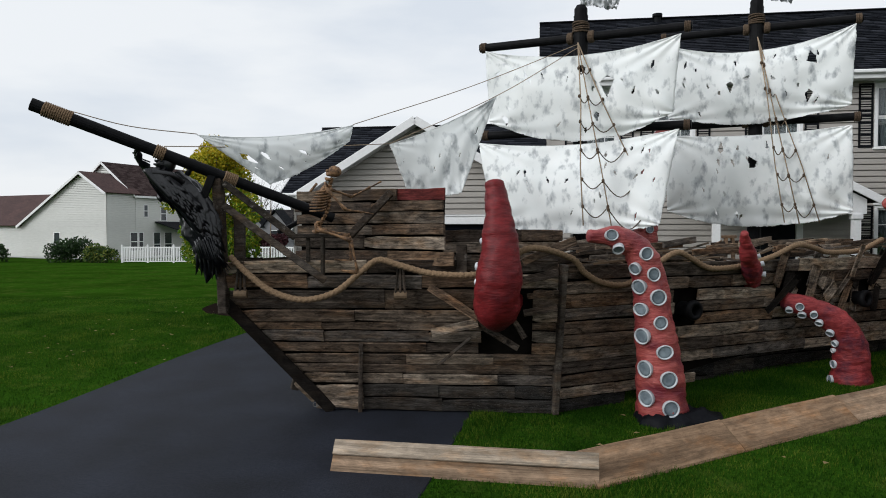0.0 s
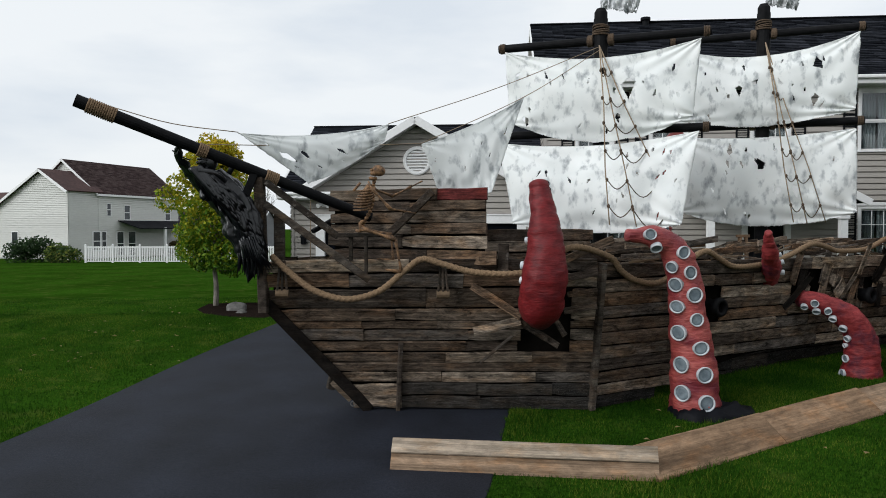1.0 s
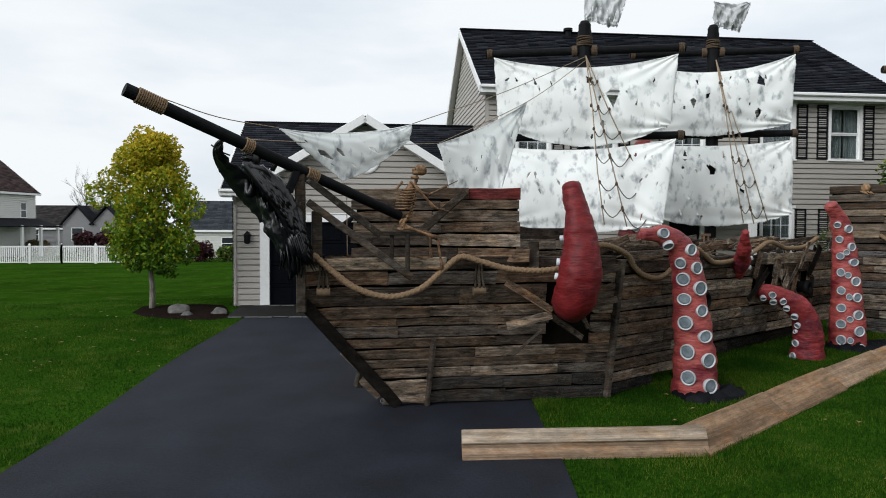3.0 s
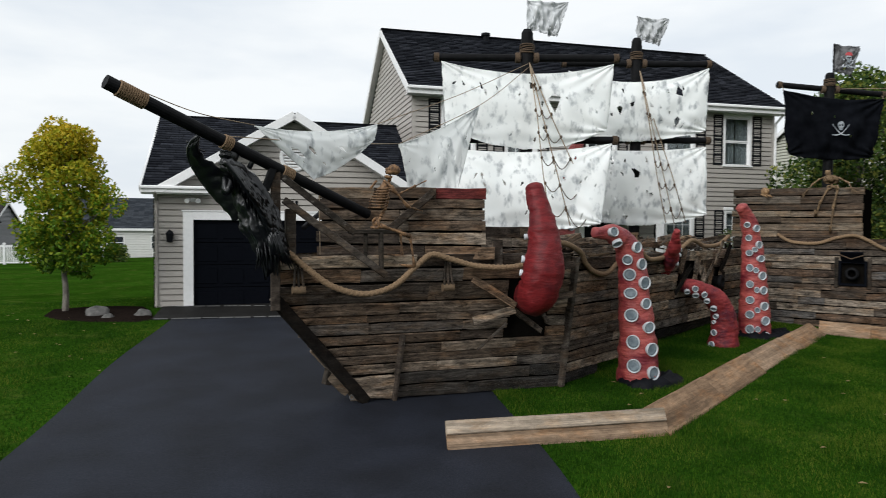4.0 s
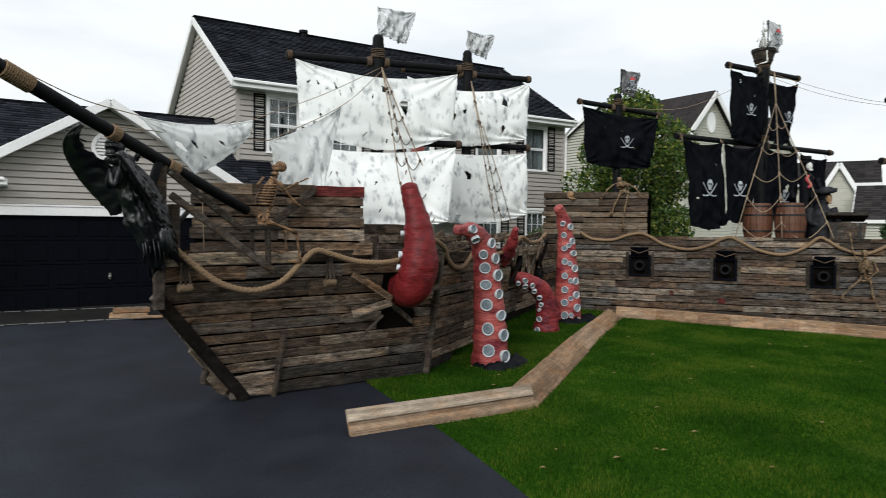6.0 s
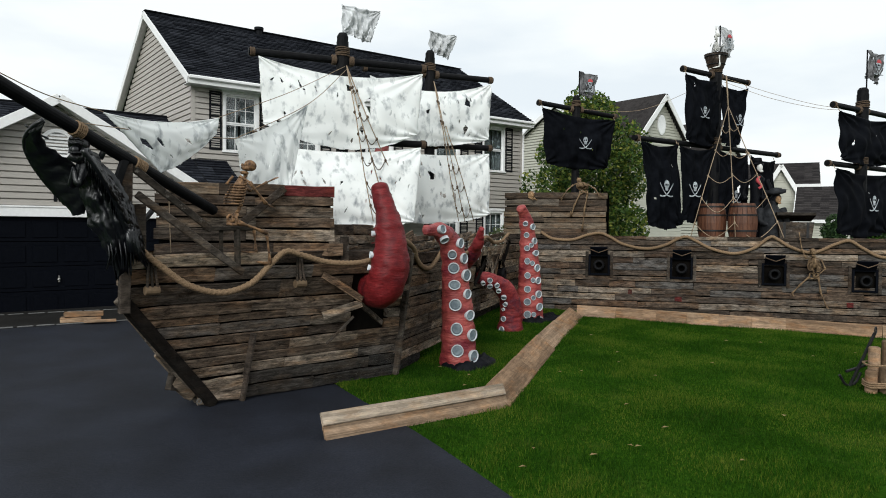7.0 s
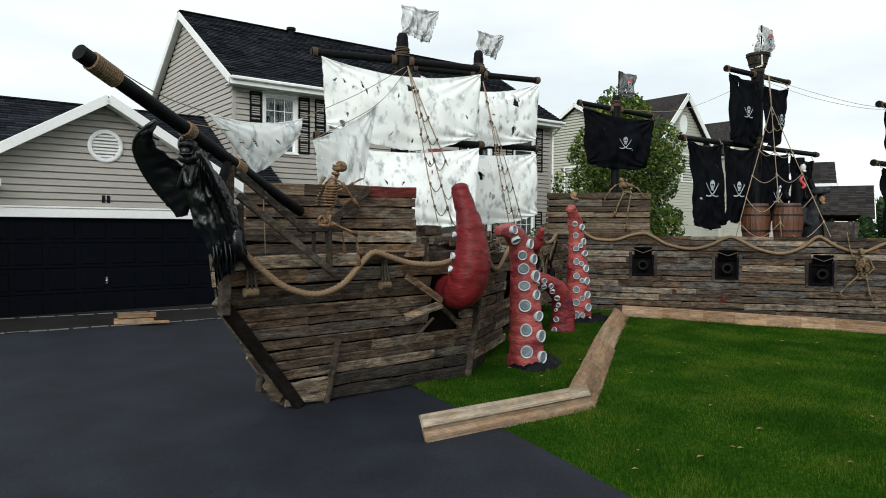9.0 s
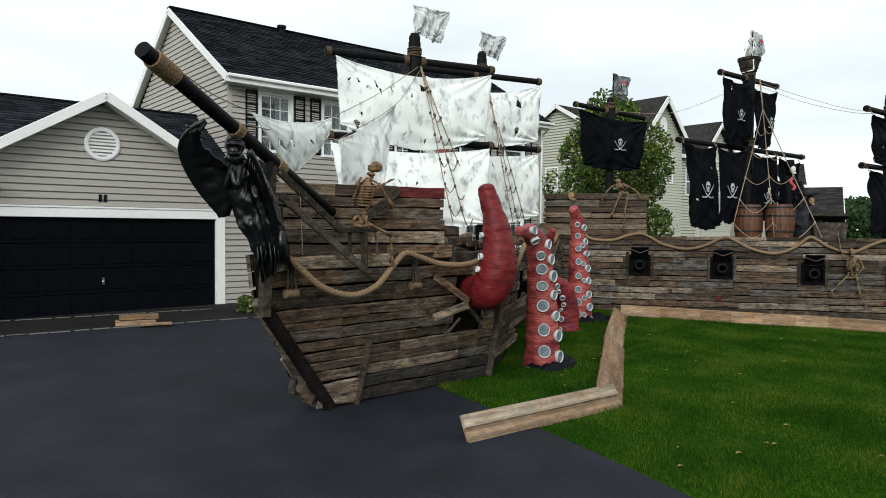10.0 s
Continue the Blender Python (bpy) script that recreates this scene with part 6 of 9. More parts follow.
six = [(0.12 + 0.15 * i, 20 if i % 2 else -20, 0.06, (-0.3, -0.95, 0)) for i in range(6)]
tentacle((3.3, 11.3, 0.2), [(3.3, 11.32, 0.1), (3.3, 11.3, 1.2), (3.3, 11.28, 2.2), (3.36, 11.28, 3.0), (3.45, 11.3, 3.6), (3.6, 11.3, 3.88)], [0.26, 0.24, 0.22, 0.19, 0.15, 0.1], M_TENT2,
         "salmon red tentacle rising behind the white sails", six)
# ---------------------------------------------------------------- ropes
def rope(name, pts, r, label, parent=None, thick=True, at=None, group=""):
    line = spline(pts, 0.013 if thick else 0.12)
    g = Geo()
    if thick:
        g.tube(line, r, 12, lobes=3, twist=33.0, lobe=0.16)
    else:
        g.tube(line, r, 5)
    if parent:
        return part(name, g, M_ROPE if thick else M_THINROPE, parent, label, smooth=True)
    return single(name, g, M_ROPE if thick else M_THINROPE, label, "rope", group, smooth=True, at=tuple(line[0]))


def hs(u, z, o=0.07):
    p = hull_side(u, z) + SIDE_OUT * o
    return tuple(p)


def gw(u, z, o=0.06):
    return tuple(gun_wall(u, z) + W_N * o)


rope("rope", [(-2.5, 8.1, 1.96), (-2.3, 8.06, 1.78), (-2.0, 8.03, 1.56), (-1.62, 8.0, 1.46), (-1.25, 8.0, 1.55), (-0.95, 8.02, 1.79), (-0.75, 8.02, 1.92), (-0.5, 8.0, 1.86), (-0.15, 7.98, 1.77), (0.3, 7.95, 1.75), (0.62, 7.93, 1.82), (0.99, 7.9, 2.06),
              hs(0.0, 1.94), hs(0.22, 1.76), hs(0.5, 1.63), hs(0.9, 1.6), hs(1.35, 1.85), hs(1.66, 1.98), hs(1.95, 1.88), hs(2.28, 1.76), hs(2.86, 1.78), hs(3.43, 1.9), hs(3.9, 2.05), hs(4.3, 2.0), hs(4.6, 1.94), hs(5.3, 1.96), hs(5.8, 2.12)], 0.036,
     "thick manila rope draped in swags along the hull", group="swagged ropes")
wall_swag = [(0.94, 2.16), (1.1, 2.05), (1.3, 1.98), (1.73, 1.97), (2.1, 2.09), (2.41, 2.14), (2.65, 2.05), (2.96, 1.88), (3.49, 1.77), (3.94, 1.86), (4.25, 2.02), (4.45, 2.07), (4.65, 1.98), (5.02, 1.79), (5.52, 1.69), (5.95, 1.83), (6.27, 2.08),
             (6.45, 2.03), (6.72, 1.86), (7.18, 1.74), (7.64, 1.94), (7.92, 2.02), (8.2, 1.85), (8.6, 1.66), (9.2, 1.75), (9.7, 2.0), (10.1, 1.85), (10.8, 1.68)]
rope("rope", [gw(u, z) for u, z in wall_swag], 0.036, "thick manila rope draped in swags along the gun wall", group="swagged ropes")

# stays and shrouds
STAY = "thin tan rigging line between the spars"
for pts in ([(-4.04, 7.46, 3.56), (-3.5, 7.75, 3.43), (-2.87, 8.11, 3.39)], [(-1.16, 8.97, 3.63), (0.4, 9.75, 4.28), (2.05, 10.56, 5.08)], [(-3.16, 7.87, 3.22), (-1.9, 8.65, 3.3), (-0.72, 9.36, 3.43)], [(-0.72, 9.36, 3.43), (0.75, 9.78, 4.15), (2.05, 10.5, 5.02)], [(-2.08, 8.38, 2.74), (-2.08, 8.35, 2.3), (-2.08, 8.32, 1.92)],
            [(10.7, 11.3, 5.5), (11.5, 10.0, 5.45), (12.2, 8.5, 6.05)], [(12.5, 8.2, 6.2), (13.0, 7.2, 5.75), (13.7, 6.2, 5.4), (14.3, 5.5, 5.35)], [(12.55, 8.2, 6.1), (13.05, 7.2, 5.62), (13.75, 6.2, 5.33), (14.3, 5.5, 5.3)]):
    rope("rigging_line", pts, 0.0055, STAY, thick=False, group="rigging lines")


def shrouds(top, feet, levels, label, stem=0.0, r=0.0095, rung=None):
    """A fan of lines from the masthead, or from the end of a stem line, with sagging, knotted ratlines between neighbours."""
    t = thing("shrouds", top, label, "rigging", "rope ladders")
    top = Vector(top)
    mid = sum((Vector(f) for f in feet), Vector()) / len(feet)
    fan = top.lerp(mid, stem)
    if stem:
        part("stem_line", Geo().tube([top, top.lerp(fan, 0.5), fan], r * 1.8, 8), M_THINROPE, t, smooth=True)
    for k, f in enumerate(feet):
        sway = Vector((0.02 * math.sin(5.1 * k + 1), 0, 0))
        part("line", Geo().tube([fan, fan.lerp(Vector(f), 0.35) + sway, fan.lerp(Vector(f), 0.7) - sway, Vector(f)], r, 6), M_THINROPE, t, smooth=True)
    for a, b in zip(feet, feet[1:]):
        for k in range(levels):
            w = (k + 1.0) / (levels + 0.6) + rng.uniform(-0.015, 0.015)
            p, q = fan.lerp(Vector(a), w), fan.lerp(Vector(b), w * 0.97 + 0.02)
            sag = 0.04 + rng.uniform(0.22, 0.42) * (q - p).length
            low = p.lerp(q, 0.5) - Vector((0, 0, sag))
            part("ratline", Geo().tube(spline([p, p.lerp(low, 0.55) - Vector((0, 0, sag * 0.18)), low, q.lerp(low, 0.55) - Vector((0, 0, sag * 0.18)), q], 0.05), r * 0.85, 5), rung or M_DARKROPE, t, smooth=True)
            for e in (p, q):
                part("knot", Geo().ball(e, (r * 2.4, r * 2.4, r * 3.3), 8, 6), rung or M_DARKROPE, t)
    return t


shrouds((2.03, 10.48, 5.08), [(1.95, 9.62, 2.33), (2.36, 9.68, 2.3), (3.08, 9.92, 2.33)], 6, "knotted rope ladder hanging over white sails")
shrouds((5.2, 11.52, 5.45), [(5.38, 10.9, 2.38), (5.64, 10.95, 2.36), (6.0, 11.02, 2.38)], 6, "knotted rope ladder hanging over white sails")
shrouds((12.3, 8.05, 6.2), [gw(4.55, 2.08, -0.12), gw(5.55, 2.08, -0.12), gw(6.6, 2.08, -0.12)], 5, "knotted rope ladder hanging over black sails", 0.2, 0.0105, M_THINROPE)


def lashing(at, o):
    """Deadeye: a round wooden block lashed to the hull by three cords."""
    b = Vector(at)
    t = thing("deadeye", at, "wooden deadeye lashed with tan cords to the hull", "deadeye", "deadeyes")
    o = Vector(o)
    sd = Vector((0, 0, 1)).cross(o).normalized()
    part("block", Geo().tube([b - sd * 0.075 + o * 0.045, b + sd * 0.075 + o * 0.045], 0.05, 12), M_PEG, t)
    for k in (-0.06, 0.0, 0.06):
        part("cord", Geo().tube([b + sd * k + o * 0.07, b + sd * k * 0.7 + o * 0.04 + Vector((0, 0, 0.18)), b + sd * k * 0.4 + o * 0.03 + Vector((0, 0, 0.38))], 0.016, 6), M_BEAM, t)
    return t


lashing((-2.38, 8.16, 1.52), (0, -1, 0))
lashing((-0.5, 8.14, 1.5), (0, -1, 0))


# ---------------------------------------------------------------- flags
def flag(at, w, h, along, material, label, seed, pole=0.0, mark=False):
    f = thing("flag", at, label, "flag", "masthead flags")
    a = Vector(at)
    al = Vector(along).normalized()
    if pole:
        part("flagpole", Geo().tube([a - Vector((0, 0, pole)), a + Vector((0, 0, h))], 0.018, 8), M_SPAR, f)
    r = random.Random(seed)
    tears = [(0.08 + 0.13 * k + r.uniform(-0.03, 0.03), 0.85 + r.uniform(-0.3, 0.15), r.uniform(0.008, 0.022), r.uniform(0.2, 0.45), 0.0) for k in range(7)]
    tears += [(1.0, r.uniform(0.15, 0.9), r.uniform(0.05, 0.16), 0.035, r.uniform(-0.3, 0.3)) for _ in range(5)] + [(r.uniform(0.15, 0.8), r.uniform(0.2, 0.6), 0.012, 0.07, 0.0) for _ in range(4)]
    g = cloth(a + Vector((0, 0, h)), a + al * w + Vector((0, 0, h * 0.96)), a + Vector((0, 0, 0.06)), a + al * w * 0.72 + Vector((0, 0, -0.07)), 0.03, 0.0, 0.05, 60, 50, tears, rag=0.9, seed=seed, folds=0.03)
    c = part("cloth", g, material, f, smooth=True)
    so = c.modifiers.new("thickness", "SOLIDIFY")
    so.thickness, so.offset = 0.005, 0
    if mark:
        out = Vector((al.y, -al.x, 0))
        emblem(c, a + al * w * 0.45 + Vector((0, 0, h * 0.42)) + out * 0.07, al, h * 0.6, out)
        p = Geo()
        m = Matrix((al, -out, Vector((0, 0, 1)))).transposed().to_4x4()
        m.translation = a + al * w * 0.45 + Vector((0, 0, h * 0.58)) + out * 0.115
        p.prism([(0.13 * h * math.cos(i * 0.35), 0.12 * h * math.sin(i * 0.35)) for i in range(10)], -0.004, 0.004, m)
        part("bandana", p, M_REDPRINT, c, "red bandana print")
    return f


flag((2.12, 10.74, 5.66), 0.74, 0.58, (1, -0.35, 0), M_GREYFLAG, "ragged grey-white flag above the mast", 1)
flag((5.36, 11.85, 6.13), 0.7, 0.52, (1, -0.35, 0), M_GREYFLAG, "ragged grey-white flag above the mast", 2)
flag((10.62, 11.38, 5.87), 0.64, 0.68, (1, -0.3, 0), M_BLACKFLAG, "ragged dark flag with a skull print", 3, 0.3, True)
flag((12.6, 8.36, 6.88), 0.56, 0.72, (1, -0.2, 0), M_GREYFLAG, "ragged pale flag with a skull print above the crow's nest", 4, 0.45, True)
flag((14.45, 5.4, 6.05), 0.7, 0.75, (1, -0.3, 0), M_BLACKFLAG, "ragged dark flag with a skull print", 5, 0.3, True)

# crow's nest
nest = thing("crows_nest", (12.35, 8.35, 6.5), "small dark wooden crow's nest on the masthead", "crow's nest")
part("floor", Geo().tube([(12.35, 8.35, 6.43), (12.35, 8.35, 6.48)], 0.19, 16), M_BEAM, nest)
for k in range(14):
    a = 2 * math.pi * k / 14
    c, s = math.cos(a), math.sin(a)
    m = Matrix(((-s, -c, 0, 12.35), (c, -s, 0, 8.35), (0, 0, 1, 6.44), (0, 0, 0, 1)))
    g = Geo().add([(-0.04, -0.19, 0), (0.04, -0.19, 0), (0.062, -0.29, 0.36), (-0.062, -0.29, 0.36), (-0.04, -0.165, 0), (0.04, -0.165, 0), (0.062, -0.265, 0.36), (-0.062, -0.265, 0.36)],
                  [(0, 1, 2, 3), (7, 6, 5, 4), (0, 4, 5, 1), (1, 5, 6, 2), (2, 6, 7, 3), (3, 7, 4, 0)], m)
    part("stave", g, M_BEAM, nest)
for z, r in ((6.53, 0.222), (6.74, 0.28)):
    part("hoop", Geo().tube([(12.35 + r * math.cos(2 * math.pi * i / 24), 8.35 + r * math.sin(2 * math.pi * i / 24), z) for i in range(25)], 0.014, 6), M_IRON, nest)


# ---------------------------------------------------------------- skeleton props
def skeleton(at, j, label, material, size=1.0, name="skeleton_prop"):
    """A plain bone figure from its joints (relative to at)."""
    g = Geo()
    P = {k: Vector(v) * size for k, v in j.items()}
    neck, pelvis = P["neck"], P["pelvis"]
    up = (neck - pelvis).normalized()
    sd = (P["sr"] - P["sl"]).normalized()
    fw = up.cross(sd).normalized()
    h = P["head"]
    hd = (h - neck).normalized()
    m = Matrix((sd, fw, up)).transposed().to_4x4()
    m.translation = h
    g.ball((0, 0.005 * size, 0.02 * size), (0.058 * size, 0.078 * size, 0.064 * size), 16, 12, m)
    g.box(-0.042 * size, -0.082 * size, -0.055 * size, 0.042 * size, 0.0, 0.005 * size, m, 0.015 * size)
    g.box(-0.036 * size, -0.082 * size, -0.108 * size, 0.036 * size, -0.01 * size, -0.07 * size, m, 0.012 * size)
    for s in (-1, 1):
        g.ball((s * 0.03 * size, -0.078 * size, 0.0), 0.018 * size, 8, 6, m)
    spine = spline([pelvis, pelvis.lerp(neck, 0.5) + fw * 0.05 * size, neck, h - hd * 0.06 * size], 0.04 * size)
    for a, b in zip(spine, spine[1:]):
        g.tube([a, a.lerp(b, 0.35), a.lerp(b, 0.7), b], [0.014 * size, 0.024 * size, 0.024 * size, 0.014 * size], 7)
    chest = pelvis.lerp(neck, 0.72)
    for k in range(8):
        t = k / 7
        c = pelvis.lerp(neck, 0.46 + 0.46 * t)
        w, d = (0.145 - 0.05 * abs(t - 0.35)) * size, (0.11 - 0.03 * abs(t - 0.3)) * size
        for s in (-1, 1):
            pts = []
            for i in range(8):
                a = math.pi * i / 7.6
                pts.append(c + sd * s * w * math.sin(a) + fw * (0.03 * size + -d * (1 - math.cos(a)) * 0.85) - up * 0.05 * size * math.sin(a * 0.5) * 1.6)
            g.tube(pts, 0.0105 * size, 6)
    g.tube([neck - fw * 0.15 * size - up * 0.03 * size, chest - fw * 0.2 * size], 0.016 * size, 6)
    g.tube([P["sl"], neck - fw * 0.06 * size, P["sr"]], 0.013 * size, 6)
    g.tube([pelvis.lerp(neck, q) - fw * 0.045 * size for q in (0.42, 0.6, 0.8, 0.95)], [0.05 * size, 0.085 * size, 0.08 * size, 0.04 * size], 10, flat=0.7)
    hips = [P["hl"], P["hr"]]
    g.ball(pelvis, (0.035 * size,) * 3, 8, 6)
    for s, hip in ((-1, hips[0]), (1, hips[1])):
        g.tube(spline([pelvis + up * 0.02 * size, pelvis + (hip - pelvis) * 0.7 + up * 0.08 * size, hip + up * 0.05 * size - fw * 0.03 * size, hip - up * 0.03 * size, pelvis - up * 0.06 * size - fw * 0.05 * size], 0.03 * size), 0.018 * size, 6)
    limbs = [("sl", "el", 0.017), ("el", "wl", 0.013), ("sr", "er", 0.017), ("er", "wr", 0.013), ("hl", "kl", 0.021), ("kl", "fl", 0.016), ("hr", "kr", 0.021), ("kr", "fr", 0.016)]
    for a, b, r in limbs:
        p, q = P[a], P[b]
        n = 7
        g.tube([p.lerp(q, i / (n - 1)) for i in range(n)], [r * size * f for f in (1.5, 1.2, 0.85, 0.8, 0.85, 1.2, 1.6)], 7)
    for w in ("wl", "wr"):
        e = P["el" if w == "wl" else "er"]
        d = (P[w] - e).normalized()
        q = d.cross(up)
        q = q.normalized() if q.length > 0.1 else sd
        for k in range(4):
            g.tube([P[w], P[w] + d * 0.08 * size + q * (k - 1.5) * 0.018 * size, P[w] + d * 0.15 * size + q * (k - 1.5) * 0.028 * size], 0.006 * size, 5)
    for f in ("fl", "fr"):
        g.tube([P[f], P[f] - fw * 0.1 * size - Vector((0, 0, 0.02 * size)), P[f] - fw * 0.2 * size - Vector((0, 0, 0.03 * size))], [0.025 * size, 0.02 * size, 0.01 * size], 6)
    a = Vector(at)
    g.v = [tuple(Vector(p) + a) for p in g.v]
    return single(name, g, material, label, "skeleton", "skeleton props", smooth=True, at=at)


# seated on the rail, facing along the ship
skeleton((-1.45, 8.06, 2.3), {"pelvis": (0, 0, 0.0), "neck": (0.14, -0.02, 0.5), "head": (0.19, -0.04, 0.63), "sl": (0.12, 0.15, 0.45), "sr": (0.12, -0.17, 0.44), "el": (0.36, 0.24, 0.37), "wl": (0.58, 0.22, 0.48), "er": (0.34, -0.16, 0.2), "wr": (0.5, 0.02, 0.18),
                               "hl": (0, 0.1, -0.02), "hr": (0, -0.1, -0.02), "kl": (0.34, 0.12, -0.1), "fl": (0.36, 0.1, -0.4), "kr": (0.39, -0.09, -0.15), "fr": (0.46, -0.06, -0.52)}, "brown-stained plastic skeleton seated on the ship's rail", M_SEATBONE)


def spread(base_u, z, o, rel):
    """Joints given along the gun wall (along, up, out)."""
    return {k: tuple(W_D * a + Vector((0, 0, b)) + W_N * c) for k, (a, b, c) in rel.items()}


skeleton(gw(7.2, 1.22, 0.12), spread(0, 0, 0, {"pelvis": (0, 0, 0), "neck": (-0.02, 0.42, 0.02), "head": (-0.04, 0.54, 0.06), "sl": (-0.17, 0.38, 0), "sr": (0.15, 0.36, 0), "el": (-0.26, 0.6, 0), "wl": (-0.3, 0.84, 0), "er": (0.22, 0.16, 0.05), "wr": (0.1, 0.05, 0.1),
                                               "hl": (-0.09, -0.03, 0), "hr": (0.09, -0.03, 0), "kl": (-0.3, -0.22, 0.1), "fl": (-0.45, -0.42, 0.05), "kr": (0.14, -0.38, 0.05), "fr": (0.26, -0.68, 0.05)}), "brown-stained plastic skeleton hanging on the gun wall", M_OLDBONE)
skeleton(gw(2.0, 3.13, 0.03), spread(0, 0, 0, {"pelvis": (0, 0.03, 0), "neck": (-0.12, 0.26, -0.28), "head": (-0.16, 0.34, -0.36), "sl": (-0.3, 0.22, -0.22), "sr": (0.06, 0.24, -0.26), "el": (-0.42, 0.1, -0.1), "wl": (-0.5, -0.06, 0.06), "er": (0.26, 0.12, -0.14), "wr": (0.36, -0.02, 0.06),
                                                "hl": (-0.09, 0, 0), "hr": (0.09, 0, 0), "kl": (-0.22, -0.3, 0.12), "fl": (-0.3, -0.58, 0.08), "kr": (0.03, -0.4, 0.1), "fr": (-0.02, -0.92, 0.08)}), "brown-stained plastic skeleton draped over the castle wall", M_OLDBONE)
skeleton((12.2, 8.25, 6.72), {"pelvis": (0, 0, 0), "neck": (-0.05, 0, 0.42), "head": (-0.1, -0.03, 0.58), "sl": (0.1, 0.14, 0.38), "sr": (-0.22, -0.06, 0.38), "el": (0.2, 0.15, 0.2), "wl": (0.3, 0.05, 0.32), "er": (-0.38, -0.1, 0.42), "wr": (-0.36, -0.1, 0.66),
                            "hl": (0.05, 0.08, 0), "hr": (-0.05, -0.08, 0), "kl": (0.05, 0.1, -0.3), "fl": (0.05, 0.1, -0.33), "kr": (-0.05, -0.1, -0.3), "fr": (-0.05, -0.1, -0.33)}, "white skeleton lookout in the crow's nest", M_WHITEBONE, 0.85)
# raw trestle behind the rail
trestle = thing("trestle", (4.39, 10.6, ground_z(4.39, 10.6)), "raw pine trestle standing behind the ship's rail", "trestle")
part("top_bar", Geo().beam((4.27, 10.56, 2.16), (4.51, 10.66, 2.16), 0.05, 0.045, bevel=0.004), M_PINE, trestle)
for d in (-0.06, 0.06):
    part("leg", Geo().beam((4.39 + d * 3.2, 10.61 + d * 1.3, ground_z(4.39, 10.6)), (4.39 + d, 10.61 + d * 0.4, 2.14), 0.045, 0.05, bevel=0.004), M_PINE, trestle)
part("cross_brace", Geo().beam((4.26, 10.56, 1.0), (4.52, 10.66, 1.0), 0.03, 0.06, bevel=0.004), M_PINE, trestle)

# skull resting on the castle edge, with a few bones
sk = Geo()
c = Vector(gw(0.68, 3.1, 0.1))
sk.ball(c, (0.08, 0.09, 0.09), 14, 10)
for k in range(5):
    sk.tube([c + Vector((-0.18 + 0.08 * k, -0.05, -0.07)), c + Vector((-0.1 + 0.07 * k, -0.1, -0.12 - 0.02 * (k % 2)))], 0.014, 6)
single("skull", sk, M_BONE, "brown-stained plastic skull above the tall tentacle", "skull", smooth=True, at=tuple(c))


